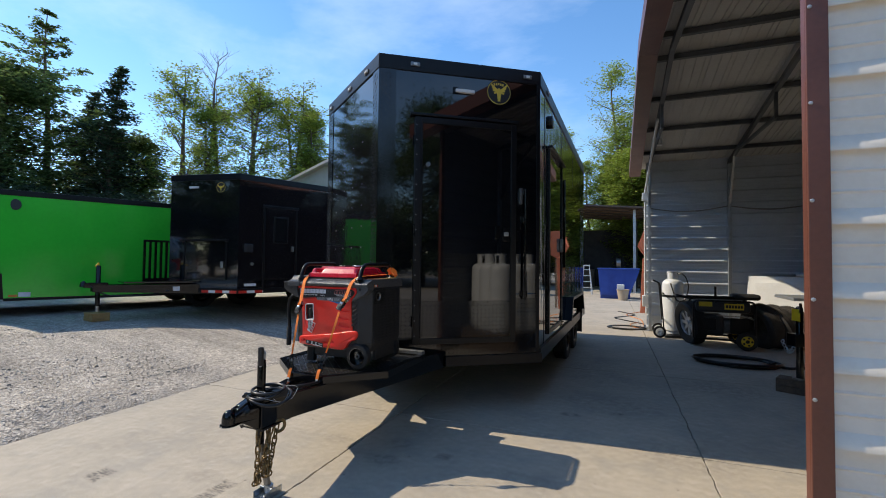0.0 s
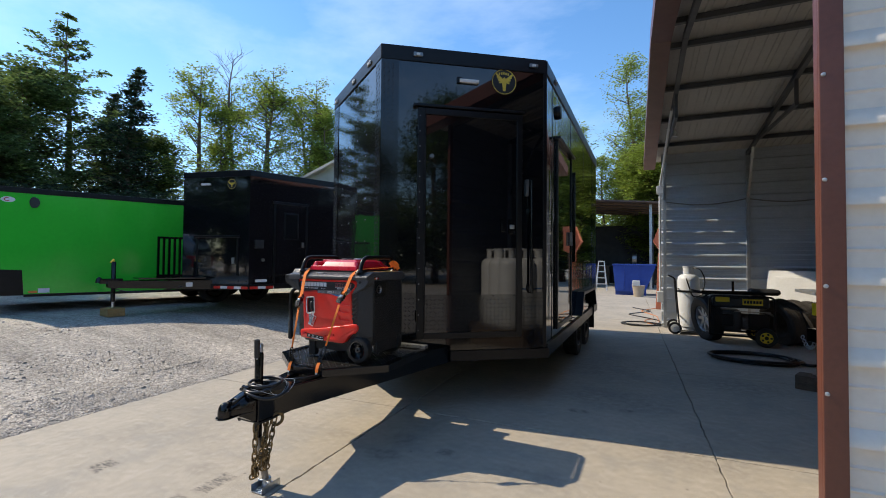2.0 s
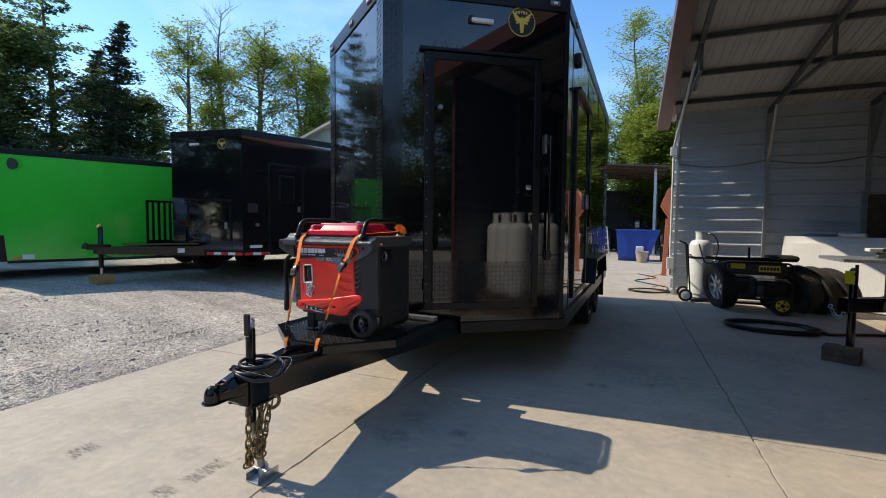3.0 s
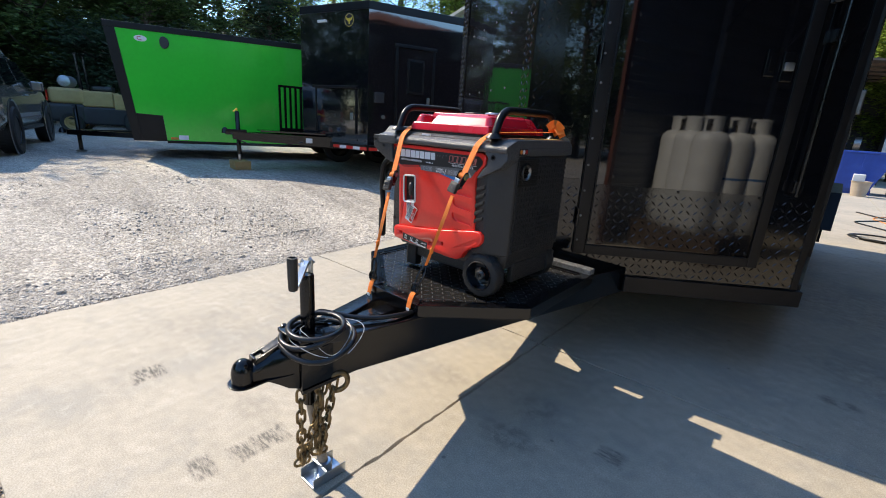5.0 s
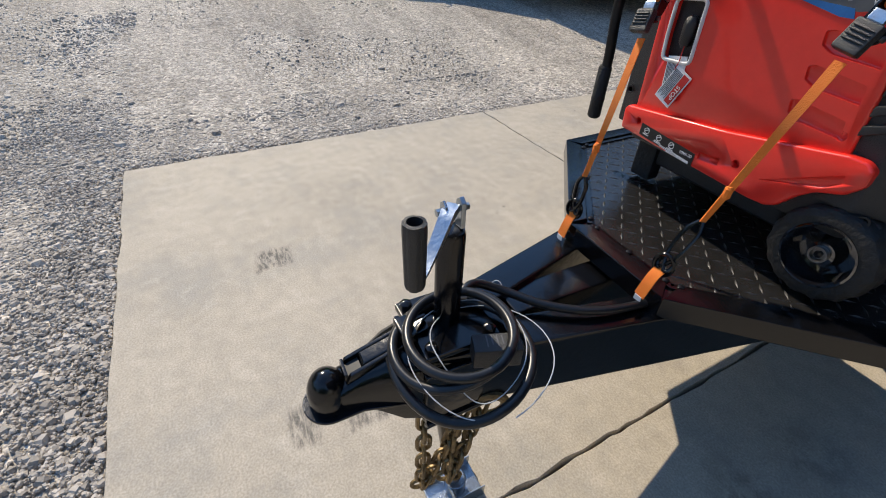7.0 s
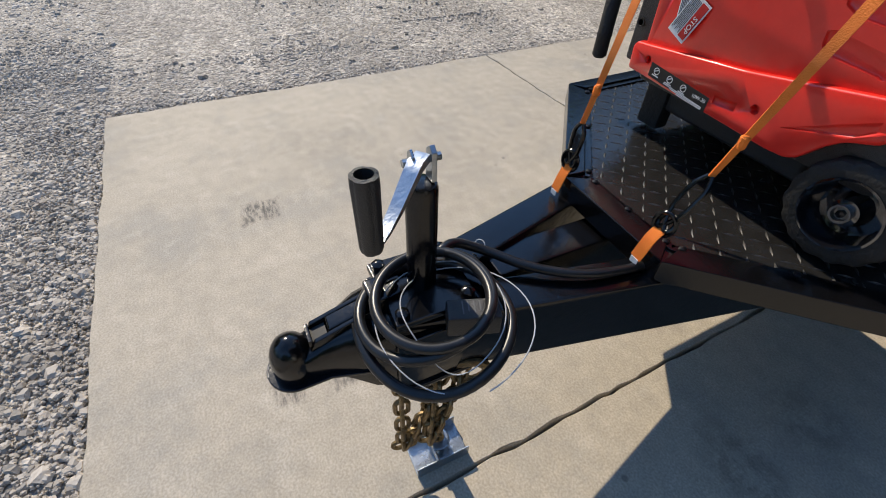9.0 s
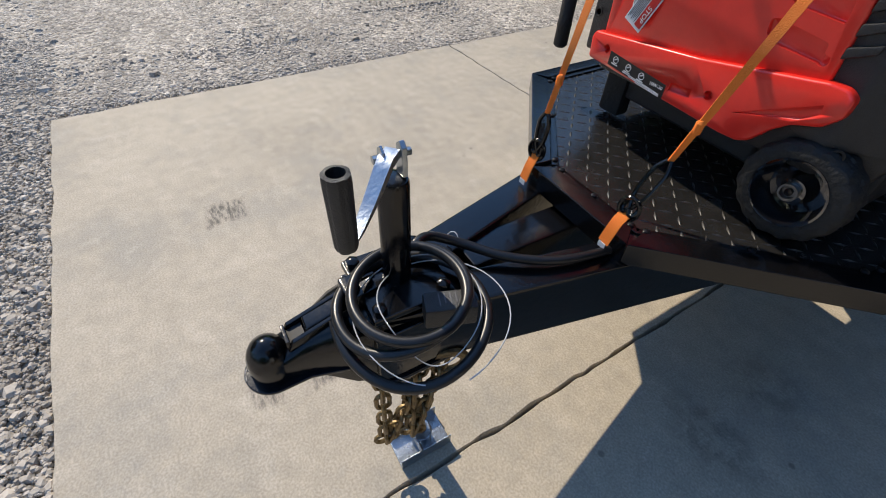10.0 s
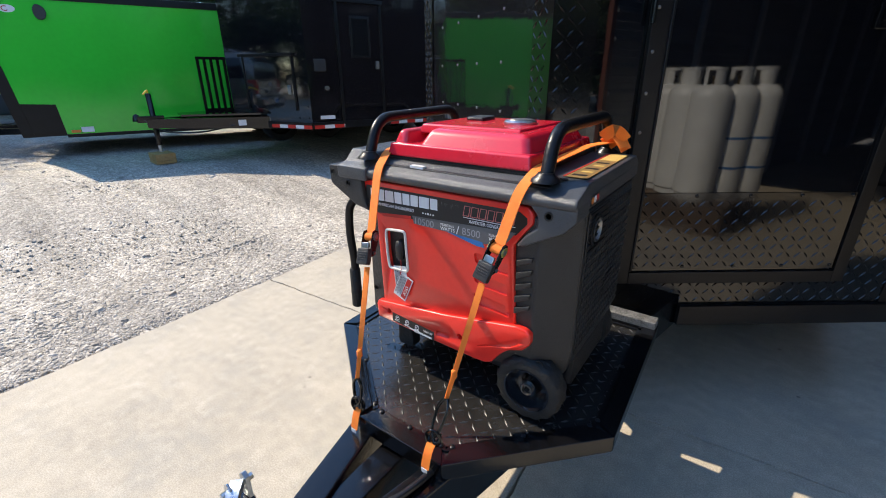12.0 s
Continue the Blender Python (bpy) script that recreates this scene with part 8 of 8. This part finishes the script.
# ---- trees ----
def leaf_quads(centres, size, rnd, droop=0.0):
    vs, fs = [], []
    for c in centres:
        a, b = rnd.uniform(0, 6.28), rnd.uniform(-0.9, 0.9)
        u = Vector((math.cos(a), math.sin(a), -droop)) * size * rnd.uniform(0.6, 1.25)
        w = Vector((-math.sin(a) * math.cos(b), math.cos(a) * math.cos(b), math.sin(b))) * size * rnd.uniform(0.38, 0.7)
        k = len(vs)
        n = u.cross(w).normalized() * size * 0.18
        vs += [tuple(c - u), tuple(c - w * 0.9 + n), tuple(c + u), tuple(c + w * 0.9 + n)]
        fs += [(k, k + 1, k + 2), (k, k + 2, k + 3)]
    return vs, fs


def make_tree(kind, h, seed):
    rnd = random.Random(seed)
    names = {"pine": "pine_tree", "cedar": "cedar_tree", "light": "broadleaf_tree", "dark": "broadleaf_tree", "bare": "bare_tree", "bush": "bush", "thicket": "broadleaf_tree"}
    labels = {"pine": "tall open pine with layered branches", "cedar": "dark dense cedar with pointed crown", "light": "young broadleaf tree with yellow-green leaves",
              "dark": "full dark green broadleaf tree", "bare": "thin leafless grey tree", "bush": "dense dark green undergrowth bush", "thicket": "full sunlit yellow-green broadleaf tree"}
    t = thing(names[kind], labels[kind], "tree" if kind != "bush" else "bush", pose(0, 0, -50), "trees round the yard")
    wood_g = Geo()
    base_r = 0.016 * h + 0.03
    bend = [(0.02 * h * math.sin(i * 0.9 + seed) * i / 8, 0.02 * h * math.cos(i * 0.7 + seed) * i / 8, h * 0.97 * i / 8) for i in range(9)]
    wood_g.tube(bend, [base_r * (1 - 0.93 * i / 8) for i in range(9)], 7)

    def trunk(z):
        f = min(7.999, max(0, z / (h * 0.97) * 8))
        i = int(f)
        return Vector(bend[i]).lerp(Vector(bend[i + 1]), f - i)
    centres = []
    size = 0.15
    if kind in ("pine", "cedar"):
        levels = 15 if kind == "pine" else 34
        low = 0.22 if kind == "pine" else 0.05
        for i in range(levels):
            k = i / (levels - 1)
            z = h * (low + (0.97 - low) * k)
            for j in range(5 if kind == "pine" else 7):
                a = rnd.uniform(0, 6.28)
                reach = (h * (0.29 if kind == "pine" else 0.20) * (1 - k) ** (0.75 if kind == "pine" else 0.9) + 0.25) * rnd.uniform(0.45, 1.15)
                p = trunk(z)
                tip = p + Vector((math.cos(a) * reach, math.sin(a) * reach, reach * rnd.uniform(0.05, 0.35)))
                mid = p.lerp(tip, 0.5) + Vector((0, 0, -0.06 * reach))
                wood_g.tube([p, mid, tip], [0.03 * (1 - 0.7 * k), 0.02, 0.008], 4, caps=False)
                n = int(64 * reach + 14) if kind == "pine" else int(40 * reach + 14)
                for _ in range(n):
                    s = rnd.random() ** 0.6
                    q = p.lerp(mid, s * 2) if s < 0.5 else mid.lerp(tip, s * 2 - 1)
                    sp = 0.13 + (0.11 if kind == "pine" else 0.16) * reach * (1 - abs(s - 0.6))
                    centres.append(q + Vector((rnd.gauss(0, sp * 0.6), rnd.gauss(0, sp * 0.6), rnd.gauss(0.05, sp * (0.22 if kind == "pine" else 0.35)))))
        size = 0.11 if kind == "pine" else 0.10
        mat = leaf_mid if kind == "pine" else leaf_dark
    elif kind in ("light", "dark", "bush", "thicket"):
        lim = {"light": 64, "dark": 76, "bush": 40, "thicket": 90}[kind]
        wid = {"light": 0.165, "dark": 0.28, "bush": 0.55, "thicket": 0.24}[kind]
        for i in range(lim):
            k = rnd.random()
            z = h * (0.12 + 0.88 * k) if kind != "bush" else h * (0.1 + 0.85 * k)
            a = rnd.uniform(0, 6.28)
            reach = h * wid * (0.35 + math.sin(math.pi * min(1, 0.15 + 0.85 * k)) * 0.8) * rnd.uniform(0.5, 1.1)
            p = trunk(z * 0.97)
            tip = p + Vector((math.cos(a) * reach, math.sin(a) * reach, reach * rnd.uniform(0.2, 0.8)))
            wood_g.tube([p, p.lerp(tip, 0.55) + Vector((0, 0, -0.05 * reach)), tip], [0.035, 0.02, 0.007], 4, caps=False)
            clumps = 4 if kind == "light" else 6
            for c in range(clumps):
                cc = p.lerp(tip, 0.45 + 0.6 * c / clumps) + Vector((rnd.gauss(0, 0.3), rnd.gauss(0, 0.3), rnd.gauss(0, 0.25))) * (0.07 * h)
                for _ in range({"light": 30, "dark": 42, "bush": 40, "thicket": 44}[kind]):
                    centres.append(cc + Vector((rnd.gauss(0, 1), rnd.gauss(0, 1), rnd.gauss(0, 0.7))) * ({"light": 0.018, "dark": 0.032, "bush": 0.09, "thicket": 0.030}[kind] * h))
        size = {"light": 0.088, "dark": 0.105, "bush": 0.11, "thicket": 0.105}[kind]
        mat = {"light": leaf_light, "dark": leaf_mid, "bush": leaf_dark, "thicket": leaf_light}[kind]
    else:
        for i in range(46):
            z = h * rnd.uniform(0.3, 0.97)
            a = rnd.uniform(0, 6.28)
            reach = 0.16 * h * (1.15 - z / h) * rnd.uniform(0.6, 1.2) + 0.2
            p = trunk(z)
            tip = p + Vector((math.cos(a) * reach, math.sin(a) * reach, reach * rnd.uniform(0.8, 1.6)))
            wood_g.tube([p, tip], [0.022, 0.006], 4, caps=False)
            for _ in range(5):
                s = rnd.uniform(0.3, 0.95)
                q = p.lerp(tip, s)
                wood_g.tube([q, q + Vector((rnd.gauss(0, 0.25), rnd.gauss(0, 0.25), rnd.uniform(0.2, 0.6)))], [0.010, 0.004], 3, caps=False)
        mat = None
    part("trunk", wood_g, bark, t)
    if mat:
        vs, fs = leaf_quads(centres, size, rnd, 0.15)
        me = bpy.data.meshes.new("crown")
        me.from_pydata(vs, [], fs)
        me.materials.append(mat)
        ob = new("crown", me)
        ob.parent = t
    return t


def plant():
    kinds = {"pine": make_tree("pine", 13.5, 11), "pine2": make_tree("pine", 11.0, 12), "cedar": make_tree("cedar", 10.5, 13), "light": make_tree("light", 12.0, 14), "light2": make_tree("light", 9.5, 15),
             "dark": make_tree("dark", 9.5, 16), "dark2": make_tree("dark", 7.5, 17), "bare": make_tree("bare", 13.5, 18), "bush": make_tree("bush", 3.6, 19), "tall": make_tree("light", 15.5, 20), "shade": make_tree("dark", 12.5, 22), "thicket": make_tree("thicket", 8.5, 23)}
    spots = [
        ("pine", -26.6, 12.2), ("cedar", -23.0, 13.2), ("bare", -22.6, 18.6), ("light", -20.6, 19.4), ("light", -23.6, 19.0), ("light2", -17.5, 20.6), ("light2", -15.0, 22.0),
        ("dark", -28.5, 10.0), ("dark", -25.0, 10.0), ("dark2", -24.5, 15.0), ("dark", -30.0, 7.0), ("pine2", -29.5, 10.5), ("dark", -27.0, 6.0), ("dark2", -23.5, 8.0), ("cedar", -27.5, 14.5),
        ("dark", -30.5, 3.0), ("dark2", -25.0, 4.2), ("dark", -31.0, -1.0), ("pine2", -33.0, 1.0), ("dark", -21.5, -3.4), ("dark", -22.0, 0.8), ("dark2", -20.5, -7.5), ("light", -24.0, -11), ("dark", -26, -16),
        ("light2", -19.0, 22.5), ("dark2", -13.0, 24.5), ("light", -12.0, 26.0), ("light2", -10.0, 27.5), ("light", -7.0, 31), ("light", -5.0, 33.0), ("light2", -3.0, 35.5), ("light", -0.6, 34.5), ("light", -1.8, 40.0),
        ("light2", 0.6, 33.5), ("light", 1.2, 40.5), ("light", 2.6, 36.5), ("light2", 4.2, 33.5), ("dark", 6.5, 35.0), ("dark2", 9.5, 38.0), ("dark2", 13.0, 40.0), ("light2", 17.0, 38.0), ("dark2", 22.0, 34.0), ("light2", 26, 28), ("dark", 28, 18), ("dark", 30, 8),
        ("pine2", -14, -24), ("dark", -8, -26), ("light", -2, -27), ("dark", 4, -25), ("pine2", 10, -24), ("dark", 16, -20), ("light", 20, -12), ("dark", -20, -20), ("dark", 22, -3),
        ("dark", 15.0, -6.0), ("dark", 18.5, -9.0), ("dark", 14.0, -11.0), ("shade", 17.0, -14.0), ("dark", 12.5, -16.0), ("shade", 22.0, -7.0), ("dark", 19.0, -1.0), 
        ("bush", 13.0, -8.0), ("bush", 16.0, -8.5), ("bush", 18.0, -4.5), ("bush", 12.0, -12.0), ("bush", 10.5, -17.5), ("bush", 6.0, -21.0), ("bush", 1.0, -22.5), ("bush", -4.0, -22.5), ("bush", -10.0, -21.5), ("bush", -15.0, -19.0), ("shade", -17.0, -12.0), ("shade", -19.0, -9.5), ("shade", -15.2, -14.5), ("shade", -20.0, -14.0), ("shade", -13.0, -17.0), ("shade", -16.0, -19.0), ("bush", -15.5, -11.0), ("bush", -17.5, -9.0), ("bush", -13.5, -13.5), ("shade", -24.2, 0.4), ("shade", -24.4, -3.0), ("shade", -24.6, 4.5), ("tall", -0.9, 33.0), ("tall", 1.6, 34.5), ("light", -0.1, 31.5), ("light2", 1.0, 31.8), ("light", 2.8, 32.5), ("tall", 4.5, 37.0), ("light", -22.1, 16.2), ("light", -19.2, 18.2), ("light", -18.2, 20.6), ("light2", -16.4, 19.4), ("light", -16.0, 24.0), ("light", -14.0, 25.5), ("light2", -21.5, 17.0), ("light", -20.0, 22.0), ("bush", -22.0, 15.5), ("bush", -19.5, 17.5), ("bush", -24.5, 12.5), ("bush", -25.5, 8.0), ("bush", -24.0, 6.0), ("bush", -26.0, 3.5), ("bush", -16.5, 20.0), ("bush", -13.0, 22.5), ("bush", -10.0, 25.0), ("bush", -28, 5.5), ("bush", -22.5, 10.0),
        ("dark2", -27.8, 8.4), ("bush", -29.0, 9.0), ("bush", -27.0, 10.6), ("bush", -25.6, 14.2), ("bush", -24.0, 16.6), ("thicket", 0.4, 30.2), ("thicket", 2.0, 29.4), ("thicket", -0.6, 32.0), ("thicket", 3.4, 31.0), ("thicket", -8.0, 29.0), ("thicket", 1.5, 31.4), ("bush", 3.5, 30.5), ("bush", -6.5, 31.5), ("bush", 6.0, 31.0), ("bush", -21.5, 6.8), ("bush", -21.0, 12.3),
    ]
    rnd = random.Random(8)
    used = set()
    for kind, x, y in spots:
        m = pose(x, y, lift(x, y) - 0.05, 0, 0, rnd.uniform(0, 360))
        if kind not in used:
            kinds[kind].matrix_basis = m
            used.add(kind)
        else:
            copy_thing(kinds[kind], m)


plant()


def far_woods():
    """A belt of woodland all round, beyond the single trees."""
    rnd = random.Random(31)
    centres = []
    for i in range(240):
        a = 2 * math.pi * i / 240 + rnd.uniform(-0.01, 0.01)
        r = rnd.uniform(46, 60)
        h = rnd.uniform(6.0, 10.5)
        w = rnd.uniform(1.6, 3.0)
        for _ in range(150):
            k = rnd.random()
            q = w * (0.35 + 0.8 * math.sin(math.pi * min(1, 0.15 + 0.8 * k)))
            b = rnd.uniform(0, 6.28)
            d = q * rnd.random() ** 0.5
            centres.append(Vector((-5 + r * math.cos(a) + d * math.cos(b), 5 + r * math.sin(a) + d * math.sin(b), 0.2 + h * k)))
    vs, fs = leaf_quads(centres, 0.42, rnd, 0.15)
    me = bpy.data.meshes.new("far_woods")
    me.from_pydata(vs, [], fs)
    me.materials.append(leaf_mid)
    tagged(new("far_woods", me), "distant belt of mixed green woodland", "woods", kind="stuff")


far_woods()


# ---- loose stones of the yard ----
def build_stones():
    rnd = random.Random(21)
    vs, fs = [], []

    def stone_at(x, y, r):
        z = lift(x, y) - 0.022
        k = len(vs)
        a0 = rnd.uniform(0, 6.28)
        hgt = r * rnd.uniform(0.25, 0.55)
        for j in range(5):
            a = a0 + 2 * math.pi * j / 5 + rnd.uniform(-0.3, 0.3)
            q = r * rnd.uniform(0.75, 1.25)
            vs.append((x + q * math.cos(a), y + q * math.sin(a), z - 0.004))
        for j in range(4):
            a = a0 + 2 * math.pi * j / 4 + rnd.uniform(-0.4, 0.4)
            q = r * rnd.uniform(0.35, 0.8)
            vs.append((x + q * math.cos(a), y + q * math.sin(a), z + hgt * rnd.uniform(0.7, 1.15)))
        b, t = k, k + 5
        fs.extend([(b, b + 1, t), (b + 1, t + 1, t), (b + 1, b + 2, t + 1), (b + 2, t + 2, t + 1), (b + 2, b + 3, t + 2), (b + 3, t + 3, t + 2), (b + 3, b + 4, t + 3), (b + 4, t, t + 3), (b + 4, b, t), (t, t + 1, t + 2, t + 3)])
    for _ in range(48000):
        x = rnd.uniform(-8.0, 1.0) if rnd.random() < 0.92 else rnd.uniform(1.0, 3.0)
        if x < -4.6 and rnd.random() < (-4.6 - x) / 3.4:
            continue
        y = 1.41 + 0.033 * max(0, x + 4.37) - 0.004 - min(abs(rnd.gauss(0, 0.5)), abs(rnd.gauss(0, 1.1)))
        stone_at(x, y, 0.0066 * math.exp(rnd.gauss(0.0, 0.48)))
    for _ in range(20000):
        y = rnd.uniform(0.8, 6.5)
        x = -4.375 - 0.033 * (y - 1.41) - min(abs(rnd.gauss(0, 0.45)), 0.9)
        stone_at(x, y, 0.0066 * math.exp(rnd.gauss(0.0, 0.48)))
    for _ in range(12000):
        d = abs(rnd.gauss(0, 2.6))
        y = rnd.uniform(-2.0, 8.0)
        stone_at(-4.5 - 0.033 * (y - 1.41) - d, y, 0.0062 * math.exp(rnd.gauss(0.0, 0.5)))
    me = bpy.data.meshes.new("gravel_stones")
    me.from_pydata(vs, [], fs)
    me.materials.append(stone_mat())
    tagged(new("gravel_stones", me), "loose crushed grey limestone gravel", "gravel", kind="stuff")


def stone_mat():
    n, l = stone.node_tree.nodes, stone.node_tree.links
    geo = n.new("ShaderNodeNewGeometry")
    hsv = n.new("ShaderNodeHueSaturation")
    mr = n.new("ShaderNodeMapRange")
    mr.inputs[3].default_value, mr.inputs[4].default_value = 0.58, 1.30
    l.new(geo.outputs["Random Per Island"], mr.inputs[0])
    l.new(mr.outputs[0], hsv.inputs["Value"])
    p = n["Principled BSDF"]
    l.new(p.inputs["Base Color"].links[0].from_socket, hsv.inputs["Color"])
    l.new(hsv.outputs[0], p.inputs["Base Color"])
    return stone


build_stones()
